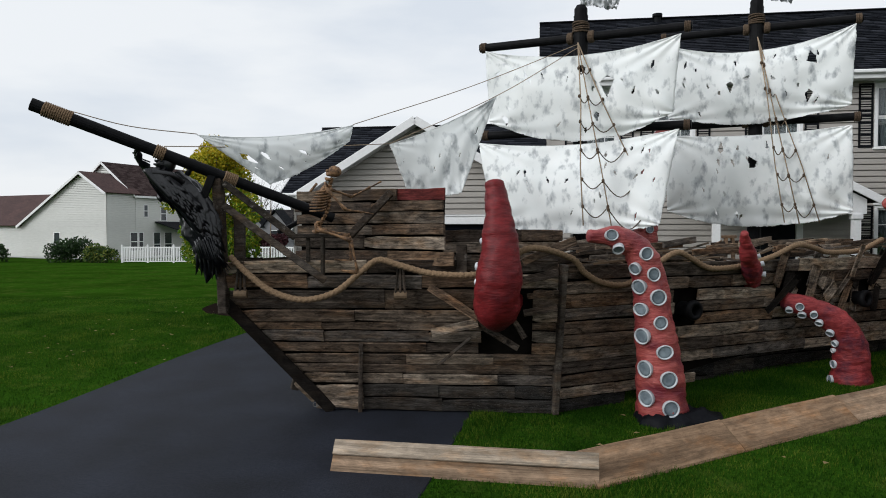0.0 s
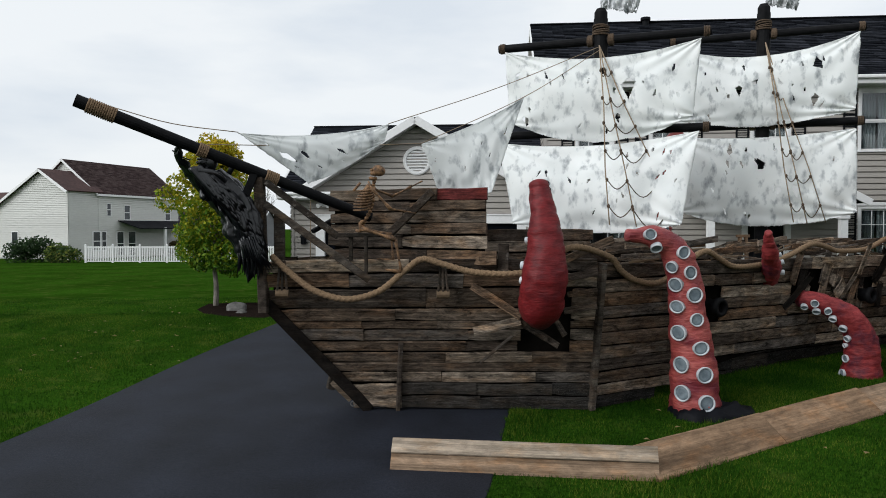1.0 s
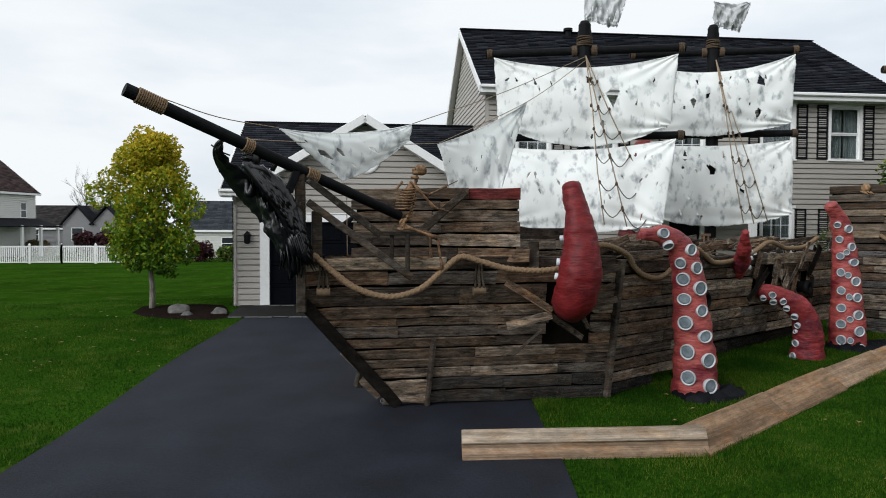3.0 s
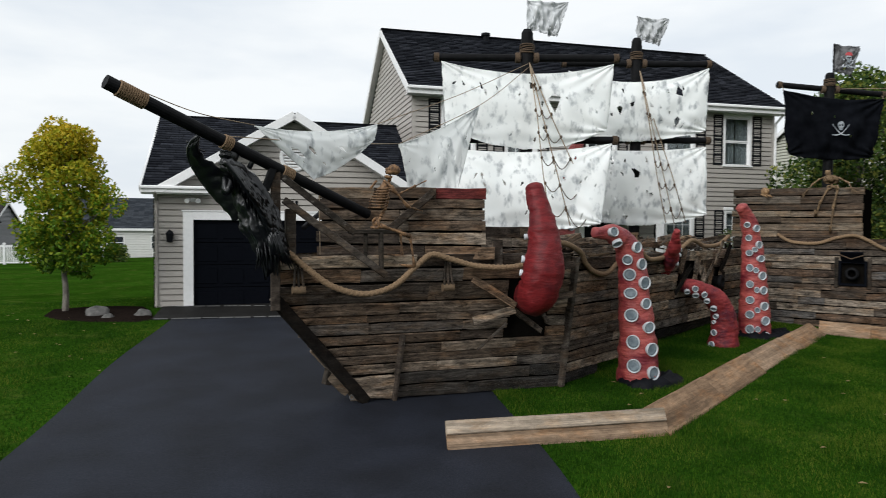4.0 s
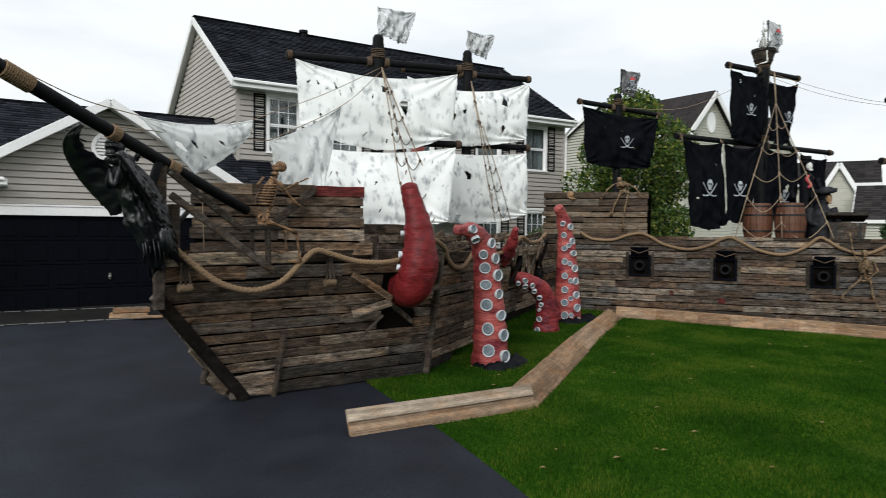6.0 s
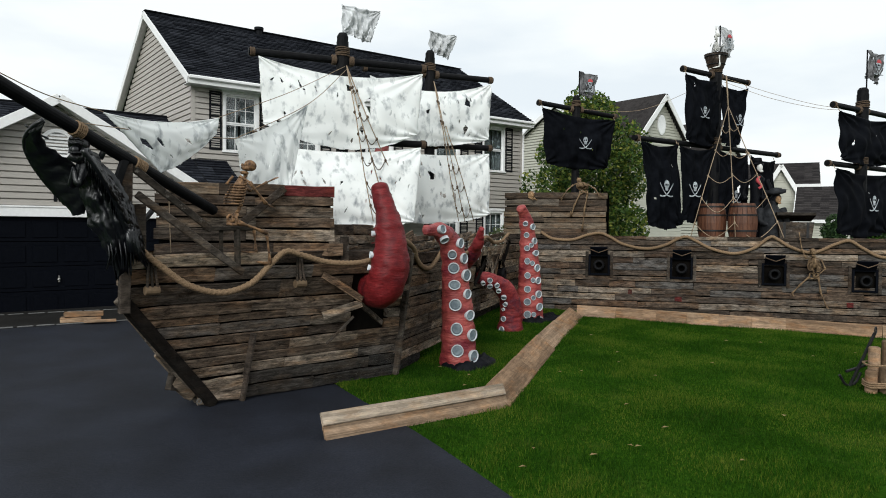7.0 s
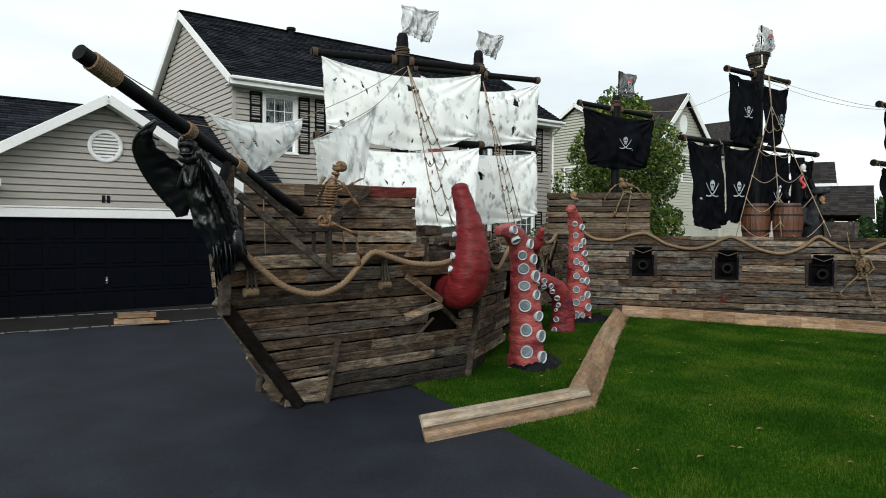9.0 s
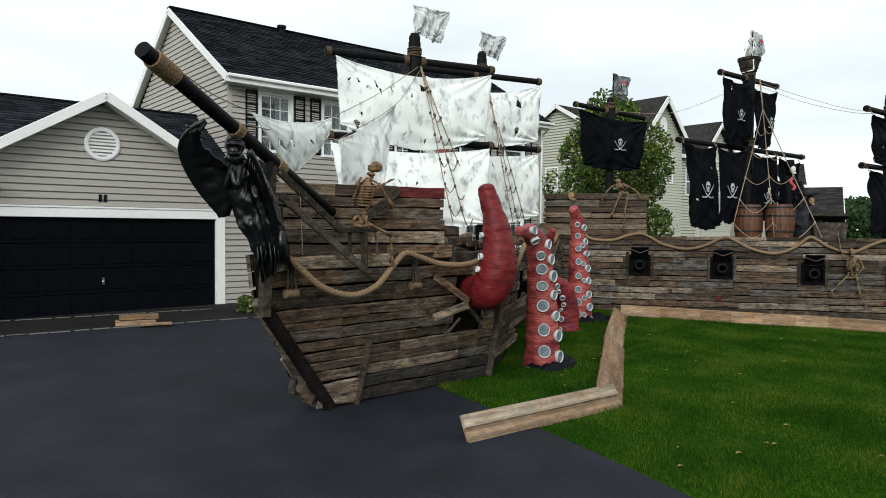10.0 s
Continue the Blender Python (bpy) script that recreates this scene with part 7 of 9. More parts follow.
# ---------------------------------------------------------------- figurehead
def figurehead():
    """A winged, hooded figure in black resin, leaning out under the bowsprit; one plain mesh."""
    g = Geo()
    r = random.Random(4)
    line = spline([(-2.7, 8.06, 1.86), (-2.74, 8.04, 2.05), (-2.81, 8.05, 2.3), (-2.92, 8.07, 2.58), (-3.03, 8.06, 2.8), (-3.1, 8.03, 2.94)], 0.018)
    n = len(line)
    rad = lerp_list([0.07, 0.15, 0.205, 0.2, 0.165, 0.06], n)
    k0 = len(g.v)
    seg = 110
    g.tube(line, rad, seg)
    # the robe hangs in satin folds that deepen towards its torn hem
    for i in range(k0, len(g.v)):
        ring, a = (i - k0) // seg, 2 * math.pi * ((i - k0) % seg) / seg
        c = line[min(n - 1, ring)]
        f = ring / (n - 1)
        deep = (1 - f) ** 0.7
        w = 0.12 * math.sin(7 * a + 2.0 * f + 1.5 * noise.noise(Vector((f * 3, 1.0, 0.0)))) + 0.09 * math.sin(13 * a - 3 * f + 2.0) + 0.3 * (0.3 - abs(noise.noise(Vector((math.cos(a) * 1.6, math.sin(a) * 1.6, f * 4)))))
        p = Vector(g.v[i])
        o = p - c
        p = c + o * (1 + deep * w + 0.1 * noise.noise(p * 5.5) + 0.16 * (0.25 - abs(noise.noise(Vector((p.x * 11, p.y * 11, p.z * 4))))) + 0.07 * noise.noise(p * 24.0))
        if ring < 7:
            p.z -= (7 - ring) * 0.012 * (1 + 2.2 * noise.noise(Vector((a * 3.1, 2.0, 5.0))))
        g.v[i] = tuple(p)
    # bare skull: cranium, cheeks, brow and jaw, under a tight hood
    hm = pose(-3.19, 7.9, 3.0, -12, 0, -38)
    g.ball((0, 0.01, 0.03), (0.075, 0.095, 0.085), 18, 14, hm)
    for e in (-1, 1):
        g.tube([(e * 0.06, -0.03, -0.005), (e * 0.035, -0.088, 0.0), (0, -0.092, -0.01)], 0.012, 6, m=hm)
        g.tube([(e * 0.062, -0.02, 0.03), (e * 0.035, -0.086, 0.045), (e * 0.004, -0.094, 0.03)], 0.012, 6, m=hm)
        g.tube([(e * 0.06, 0.0, -0.02), (e * 0.05, -0.04, -0.085), (0, -0.085, -0.1)], 0.013, 6, m=hm)
    g.ball((0, -0.055, -0.06), (0.04, 0.035, 0.045), 12, 8, hm)
    g.ball((0, 0.04, 0.035), (0.098, 0.1, 0.112), 18, 14, hm)
    g.tube(spline([(-0.07, 0.03, -0.08), (0, 0.06, -0.12), (0.07, 0.03, -0.08)], 0.03), 0.05, 8, m=hm)
    # torn strips along the hem and loose drapes over the robe
    for k in range(16):
        a = 0.393 * k
        p = Vector((-2.74 + 0.12 * math.cos(a), 8.04 + 0.12 * math.sin(a), 2.08))
        dn = 0.16 + 0.2 * r.random()
        g.tube([p, p + Vector((0.02, -0.01, -dn * 0.5)), p + Vector((r.uniform(-0.03, 0.06), r.uniform(-0.03, 0.03), -dn))], [0.045, 0.04, 0.005], 7, flat=0.3)
    # bony arms folded before the chest
    for e in (-1, 1):
        ln = spline([(-3.05 + 0.05 * e, 8.06 + 0.13 * e, 2.84), (-3.2, 7.93 + 0.09 * e, 2.62), (-3.22, 7.9, 2.78)], 0.04)
        g.tube(ln, lerp_list([0.05, 0.04, 0.022], len(ln)), 8)

    def wing(edge, root, thick, feathers, drop):
        """Leading edge, and the line along which the feathers end."""
        e, q = spline(edge, 0.04), spline(root, 0.04)
        m = 26
        pts = []
        for i in range(m + 1):
            a = e[min(len(e) - 1, int(i / m * (len(e) - 1)))]
            b = q[min(len(q) - 1, int(i / m * (len(q) - 1)))]
            pts.append((a, b))
        k = 8
        vs = []
        nrm = []
        for i in range(m + 1):
            a, b = pts[i]
            t = (pts[min(i + 1, m)][0] - pts[max(i - 1, 0)][0])
            nn = t.cross(b - a)
            nrm.append(nn.normalized() if nn.length > 1e-6 else Vector((0, -1, 0)))
        for side in (1, -1):
            for i in range(m + 1):
                a, b = pts[i]
                for j in range(k + 1):
                    s = j / k
                    ripple = (0.15 if feathers else 1.0) * (0.05 * (0.35 - abs(noise.noise(Vector((i * 0.33, j * 0.5, thick * 100))))) + 0.012 * math.sin(i * 1.9 + j) + 0.03 * math.sin(math.pi * s))
                    vs.append(a.lerp(b, s) + nrm[i] * (side * thick * (1 - 0.6 * s) + ripple))
        o = (m + 1) * (k + 1)
        fs = []
        for i in range(m):
            for j in range(k):
                a = i * (k + 1) + j
                fs += [(a, a + 1, a + k + 2, a + k + 1), (o + a + k + 1, o + a + k + 2, o + a + 1, o + a)]
            a, b = i * (k + 1), (i + 1) * (k + 1)
            fs += [(a, b, o + b, o + a), (a + k, o + a + k, o + b + k, b + k)]
        g.add(vs, fs)
        g.tube([p[0] for p in pts], [0.028 - 0.02 * i / m for i in range(m + 1)], 8)
        for row in range(feathers):
            s = 0.25 + 0.7 * row / max(1, feathers - 1)
            for i in range(1 + row % 2, m, 2 if row % 3 else 1):
                a, b = pts[i]
                p = a.lerp(b, s - 0.1)
                d = (b - a) * 0.14 + Vector(drop) * 0.15 * (0.85 + 0.5 * noise.noise(Vector((i * 1.7, row * 2.3, 0.5))))
                ac = d.cross(nrm[i]).normalized() * 0.04
                for side in (1, -1):
                    up = nrm[i] * side
                    st = p + up * (thick * 0.6)
                    g.add([st - ac * 0.5, st + ac * 0.5, st + d * 0.6 + ac + up * 0.014, st + d * 1.3 + up * 0.042, st + d * 0.6 - ac + up * 0.014, st + d * 0.6 + up * 0.034],
                          [(0, 1, 5), (1, 2, 5), (2, 3, 5), (3, 4, 5), (4, 0, 5), (4, 3, 2, 1, 0)])

    wing([(-3.47, 7.93, 3.215), (-3.53, 7.98, 3.17), (-3.57, 8.12, 3.09), (-3.55, 8.27, 2.98), (-3.45, 8.36, 2.8), (-3.3, 8.4, 2.6), (-3.08, 8.41, 2.36)], [(-3.46, 7.93, 3.21), (-3.47, 8.0, 3.13), (-3.43, 8.08, 3.02), (-3.25, 8.13, 2.91), (-3.08, 8.16, 2.8), (-3.0, 8.2, 2.6), (-3.0, 8.3, 2.34)], 0.012, 0, (0.2, 0.1, -1))
    wing([(-3.25, 7.55, 2.93), (-3.12, 7.58, 2.76), (-2.93, 7.72, 2.5), (-2.78, 7.83, 2.22), (-2.68, 7.9, 1.96)], [(-3.17, 7.66, 2.96), (-2.96, 7.82, 2.78), (-2.77, 7.94, 2.56), (-2.62, 7.97, 2.28), (-2.58, 7.95, 1.98)], 0.018, 10, (0.35, 0.2, -1.2))
    # shoulder of the feathered wing, and its loose lower quills
    g.tube(spline([(-3.2, 7.6, 2.9), (-3.05, 7.82, 2.88), (-2.98, 8.02, 2.78)], 0.04), 0.045, 8)
    for k in range(12):
        x = -2.78 + 0.016 * k
        g.tube([(x, 7.74 + 0.018 * k, 2.15 + 0.02 * (k % 3)), (x + 0.05, 7.78 + 0.018 * k, 1.95), (x + 0.09 + 0.006 * k, 7.84 + 0.014 * k, 1.97 - 0.024 * k + 0.05 * (k % 3))], [0.02, 0.032, 0.005], 6, flat=0.4)
    # thin claws at the wing tips
    g.tube(spline([(-3.4, 8.05, 3.06), (-3.5, 8.05, 3.1), (-3.6, 8.05, 3.17)], 0.03), 0.01, 6)
    # bracket to the stem and spar
    g.tube([(-2.95, 7.98, 2.9), (-2.86, 8.02, 3.08)], 0.03, 8)
    g.tube([(-2.85, 8.05, 2.3), (-2.62, 8.15, 2.3)], 0.04, 8)
    return single("figurehead", g, M_FIGURE, "black winged hooded figurehead under the bowsprit", "statue", smooth=True, at=(-2.7, 8.15, 2.0))


figurehead()


# ---------------------------------------------------------------- guns
def gun(p, out, label, framed=True):
    out = Vector(out).normalized()
    sd = Vector((0, 0, 1)).cross(out).normalized()
    m = Matrix((sd, out.cross(sd), out)).transposed().to_4x4()
    m.translation = Vector(p)
    t = thing("cannon", tuple(p), label, "cannon", "ship cannons")
    part("barrel", Geo().lathe([(0.1, -0.35), (0.105, -0.05), (0.1, 0.05), (0.125, 0.08), (0.135, 0.12), (0.12, 0.16), (0.075, 0.165), (0.07, 0.1), (0.068, -0.2)], 22, m), M_SPAR, t, smooth=True)
    if framed:
        w = 0.21
        f = Geo()
        f.box(-w - 0.05, -w - 0.05, -0.02, -w, w + 0.05, 0.045, m, 0.006)
        f.box(w, -w - 0.05, -0.02, w + 0.05, w + 0.05, 0.045, m, 0.006)
        f.box(-w, -w - 0.05, -0.02, w, -w, 0.045, m, 0.006)
        f.box(-w, w, -0.02, w, w + 0.05, 0.045, m, 0.006)
        part("port_frame", f, M_BLACKDOOR, t)
        lm = m @ pose(0, w + 0.05, 0.04, 40, 0, 0)
        part("port_lid", Geo().box(-w, 0, 0, w, 0.26, 0.03, lm, 0.006), M_BLACKDOOR, t)
        part("lid_rope", Geo().tube([m @ Vector((-w, w + 0.18, 0.2)), m @ Vector((0, w + 0.1, 0.26)), m @ Vector((w, w + 0.18, 0.2))], 0.012, 6), M_DARKROPE, t)
        for e in (-1, 1):
            part("surround", Geo().box(e * (w + 0.09) - 0.035, -w - 0.1, -0.01, e * (w + 0.09) + 0.035, w + 0.12, 0.028, m, 0.006), M_BEAM, t, "dark wooden surround")
        # black plate closing the port, painting the shade of the space inside
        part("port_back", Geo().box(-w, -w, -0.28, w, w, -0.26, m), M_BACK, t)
    return t


for u, z in GUNS:
    gun(gun_wall(u, z) + W_N * 0.03, W_N, "black iron cannon in a square gun port")
gun(hull_side(1.95, 1.22) + SIDE_OUT * 0.05, SIDE_OUT, "black iron cannon poking from the hull", False)
gun(hull_side(5.45, 1.22) + SIDE_OUT * 0.05, SIDE_OUT, "black iron cannon poking from the broken hull", False)


# ---------------------------------------------------------------- on the deck
def barrel(x, y, z, h=0.95, r=0.3):
    b = thing("barrel", (x, y, z), "reddish-brown oak barrel with dark iron hoops", "barrel", "deck barrels")
    k = 18
    prof = lambda t: r * (0.84 + 0.2 * math.sin(math.pi * t))
    for i in range(k):
        a0, a1 = 2 * math.pi * i / k + 0.012, 2 * math.pi * (i + 1) / k - 0.012
        g = Geo()
        vs = []
        for j in range(7):
            t = j / 6
            for a in (a0, a1):
                vs.append((x + prof(t) * math.cos(a), y + prof(t) * math.sin(a), z + h * t))
            for a in (a1, a0):
                vs.append((x + (prof(t) - 0.02) * math.cos(a), y + (prof(t) - 0.02) * math.sin(a), z + h * t))
        fs = [(4 * j + e, 4 * j + (e + 1) % 4, 4 * j + 4 + (e + 1) % 4, 4 * j + 4 + e) for j in range(6) for e in range(4)] + [(3, 2, 1, 0), (24, 25, 26, 27)]
        g.add(vs, fs)
        part("stave", g, M_BARREL, b)
    for t in (0.08, 0.3, 0.7, 0.92):
        q = prof(t) + 0.004
        part("hoop", Geo().lathe([(q, -0.02), (q + 0.006, -0.02), (q + 0.006, 0.02), (q, 0.02)], 28, Matrix.Translation((x, y, z + h * t))), M_IRON, b)
    part("head", Geo().tube([(x, y, z + h - 0.05), (x, y, z + h - 0.03)], r * 0.84, 20), M_BARREL, b)
    return b


barrel(11.45, 7.98, 1.94, r=0.33)
barrel(11.58, 7.28, 1.94, r=0.33)


def mannequin():
    """A dressed dummy in coat and hat, perched on the bulwark; one plain mesh."""
    o = Vector((12.76, 7.4, 1.94))
    g = Geo()
    g.tube([o + Vector((0, 0, 0.0)), o + Vector((0, 0, 0.7)), o + Vector((-0.02, 0, 1.15)), o + Vector((0, 0, 1.45)), o + Vector((0, 0, 1.55))], [0.2, 0.15, 0.15, 0.18, 0.07], 14)
    g.ball(o + Vector((-0.02, -0.02, 1.68)), (0.1, 0.1, 0.13), 12, 8)
    g.tube([o + Vector((0, 0, 1.76)), o + Vector((0, 0, 1.8))], [0.24, 0.22], 16, flat=0.6)
    g.tube([o + Vector((0, 0, 1.8)), o + Vector((0, 0, 1.92))], [0.12, 0.1], 12)
    for s in (-1, 1):
        g.tube(spline([o + Vector((0.1 * s, -0.2 * s, 1.42)), o + Vector((0.0 + 0.1 * s, -0.3 * s, 1.12)), o + Vector((-0.2, -0.2 * s, 0.98))], 0.05), 0.065, 8)
    g.v = [(x, y, o.z + 1.12 * (z - o.z)) for x, y, z in g.v]
    return single("mannequin", g, M_BLACKCLOTH, "black-coated pirate dummy in a brimmed hat", "mannequin", smooth=True, at=tuple(o))


mannequin()
mask = Geo().ball((12.66, 7.3, 3.83), (0.075, 0.075, 0.1), 12, 8)
mask.box(12.61, 7.22, 3.71, 12.68, 7.29, 3.76, None, 0.01)
single("skull_mask", mask, M_WHITEBONE, "white skull mask worn by the pirate dummy", "mask", smooth=True, at=(12.66, 7.3, 3.8))
sash = Geo()
o = Vector((12.76, 7.4, 2.1))
sash.tube(spline([o + Vector((-0.13, -0.1, 1.5)), o + Vector((-0.2, -0.08, 1.4)), o + Vector((-0.18, -0.18, 1.27)), o + Vector((-0.2, -0.12, 1.2))], 0.04), 0.042, 10, flat=0.6)
single("sash", sash, M_REDPRINT, "red cloth sash on the pirate dummy", "sash", smooth=True, at=tuple(o + Vector((-0.15, -0.1, 1.3))))


def slumped_dummy(x, y, z):
    """A second dummy sunk down beside the chest under a broad hat; one plain mesh."""
    g = Geo()
    o = Vector((x, y, z))
    line = spline([o, o + Vector((-0.02, 0.06, 0.45)), o + Vector((-0.05, 0.05, 0.85)), o + Vector((-0.02, 0.0, 1.0))], 0.04)
    g.tube(line, lerp_list([0.34, 0.3, 0.24, 0.09], len(line)), 28)
    g.v = [tuple(Vector(p) + Vector((1, 1, 0)) * 0.05 * noise.noise(Vector(p) * 6.0)) for p in g.v]
    g.ball(o + Vector((-0.04, -0.06, 1.08)), (0.1, 0.1, 0.13), 14, 10)
    hat = pose(x - 0.03, y - 0.03, z + 1.2, 8, -6, -60)
    g.lathe([(0.24, 0.1), (0.23, 0.02), (0.16, 0.0), (0.14, 0.13), (0.02, 0.16)], 22, hat)
    for e in (-1, 1):
        arm = spline([o + Vector((-0.1 + 0.1 * e, 0.05 - 0.22 * e, 0.82)), o + Vector((-0.18 + 0.12 * e, -0.05 - 0.26 * e, 0.5)), o + Vector((-0.24, -0.12 * e - 0.1, 0.42))], 0.04)
        g.tube(arm, lerp_list([0.1, 0.08, 0.05], len(arm)), 10)
    return single("mannequin", g, M_GREYCOAT, "slumped pirate dummy in a grey-black coat and broad hat", "mannequin", smooth=True, at=(x, y, z))


M_GREYCOAT = mat("grey_black_coat", (0.006, 0.0065, 0.008), (0.026, 0.028, 0.032), scale=9, rough=0.7, bump=0.6, blotch=0.4, blotch_scale=3, spec=0.2)
slumped_dummy(12.8, 6.96, 1.96)
face = Geo().ball((12.7, 6.85, 3.02), (0.07, 0.07, 0.095), 12, 8)
face.box(12.65, 6.78, 2.9, 12.71, 6.84, 2.95, None, 0.01)
single("skull_mask", face, M_BONE, "brown skull mask worn by the slumped dummy", "mask", smooth=True, at=(12.7, 6.85, 3.0))


def chest(x, y, z, yaw):
    t = thing("treasure_chest", (x, y, z), "dark wooden chest with its lid propped ajar", "chest", yaw=yaw)
    m = pose(x, y, z, 0, 0, yaw)
    box = Geo()
    box.prism([(-0.34, 0.0), (0.34, 0.0), (0.4, 0.5), (-0.4, 0.5)], -0.27, 0.27, m)
    part("box", box, M_BEAM, t)
    k = 10
    lm = m @ pose(0, 0.27, 0.52, -14, 0, 0)
    part("lid", Geo().prism([(0.28 - 0.3 + 0.3 * math.cos(math.pi * i / k) - 0.28, 0.14 * math.sin(math.pi * i / k)) for i in range(k + 1)], -0.43, 0.43, lm @ pose(0, 0, 0.0, 0, 0, 90)), M_BEAM, t)
    for dx in (-0.26, 0.26):
        part("band", Geo().box(dx - 0.03, -0.282, 0.01, dx + 0.03, -0.272, 0.49, m, 0.003), M_IRON, t)
    return t


chest(12.8, 6.5, 1.95, -62)


# ---------------------------------------------------------------- posts on the lawn
def pilings():
    x, y = 6.2, 3.16
    t = thing("piling_bundle", (x, y, ground_z(x, y)), "bundle of short wooden pilings bound with rope", "pilings")
    for k, (dx, dy, h) in enumerate(((-0.07, 0.07, 0.36), (0.07, -0.08, 0.42), (0.12, 0.08, 0.68), (0.26, -0.06, 0.78))):
        z = ground_z(x + dx, y + dy) - 0.05
        part("piling", Geo().tube([(x + dx, y + dy, z), (x + dx, y + dy, z + h), (x + dx, y + dy, z + h + 0.02)], [0.085, 0.08, 0.065], 14), M_PEG if k % 2 else M_PINE, t)
    for z in (0.1, 0.13, 0.16, 0.42):
        part("binding", Geo().tube([(x + 0.09 + 0.27 * math.cos(2 * math.pi * i / 24), y + 0.01 + 0.2 * math.sin(2 * math.pi * i / 24), ground_z(x, y) + z + 0.008 * math.sin(i)) for i in range(25)], 0.015, 6), M_ROPE, t)
    return t


pilings()
ax, ay = 6.3, 3.55
anc = thing("anchor", (ax, ay, ground_z(ax, ay)), "black anchor leaning on the wooden pilings", "anchor")
part("shank", Geo().tube([(ax, ay, -0.12), (ax + 0.06, ay - 0.3, 0.72)], 0.024, 10), M_IRON, anc)
part("stock", Geo().tube([(ax - 0.13, ay + 0.02, 0.12), (ax + 0.17, ay - 0.16, 0.2)], 0.022, 8), M_IRON, anc)
part("fluke", Geo().tube(spline([(ax - 0.16, ay + 0.1, 0.06), (ax - 0.06, ay + 0.05, -0.08), (ax, ay, -0.11), (ax + 0.1, ay - 0.06, -0.06), (ax + 0.17, ay - 0.1, 0.08)], 0.03), 0.02, 8), M_IRON, anc)
part("ring", Geo().tube([(ax + 0.06 + 0.05 * math.cos(i * 0.52), ay - 0.31, 0.76 + 0.05 * math.sin(i * 0.52)) for i in range(13)], 0.01, 6), M_IRON, anc)

# lumber left by the garage
for dx, dz, w, tall in ((0, 0, 0.24, 0.1), (0.05, 0.115, 0.2, 0.09), (0.32, 0.0, 0.12, 0.05)):
    a = Vector((-1.1 + dx, 15.66 - dx * 1.1, ground_z(-1.0, 15.6) + 0.034 + dz + 0.5 * tall))
    b = Vector((-0.42 + dx * 0.6, 15.4 - dx * 0.9, ground_z(-0.4, 15.4) + 0.034 + dz + 0.5 * tall))
    single("lumber_board", Geo().beam(a, b, w, tall, bevel=0.006), M_PINE, "short raw board stacked by the garage door", "board", "lumber pile", at=tuple(a))
# ---------------------------------------------------------------- trees, beds and shrubs
def leaves_geo(centres, n, size, seed, squash=1.0):
    """Many small folded leaves scattered in the clumps (centre, radius)."""
    r = np.random.RandomState(seed)
    c = np.array([p for p, q in centres], float)
    q = np.array([q for p, q in centres], float)
    w = q ** 2 / (q ** 2).sum()
    k = r.choice(len(c), n, p=w)
    d = r.normal(size=(n, 3))
    d /= np.linalg.norm(d, axis=1)[:, None]
    rad = q[k] * (0.55 + 0.5 * r.rand(n) ** 0.6)
    p = c[k] + d * rad[:, None] * np.array([1, 1, squash])
    a = r.normal(size=(n, 3))
    a /= np.linalg.norm(a, axis=1)[:, None]
    b = np.cross(a, r.normal(size=(n, 3)))
    b /= np.linalg.norm(b, axis=1)[:, None]
    s = size * (0.6 + 0.8 * r.rand(n))[:, None]
    nrm = np.cross(a, b)
    v = np.stack([p - a * s, p + b * s * 0.55 + nrm * s * 0.15, p + a * s, p - b * s * 0.55 + nrm * s * 0.15], 1).reshape(-1, 3)
    g = Geo()
    g.v = [tuple(x) for x in v.tolist()]
    g.f = [f for i in range(n) for f in ((4 * i, 4 * i + 1, 4 * i + 2), (4 * i, 4 * i + 2, 4 * i + 3))]
    return g


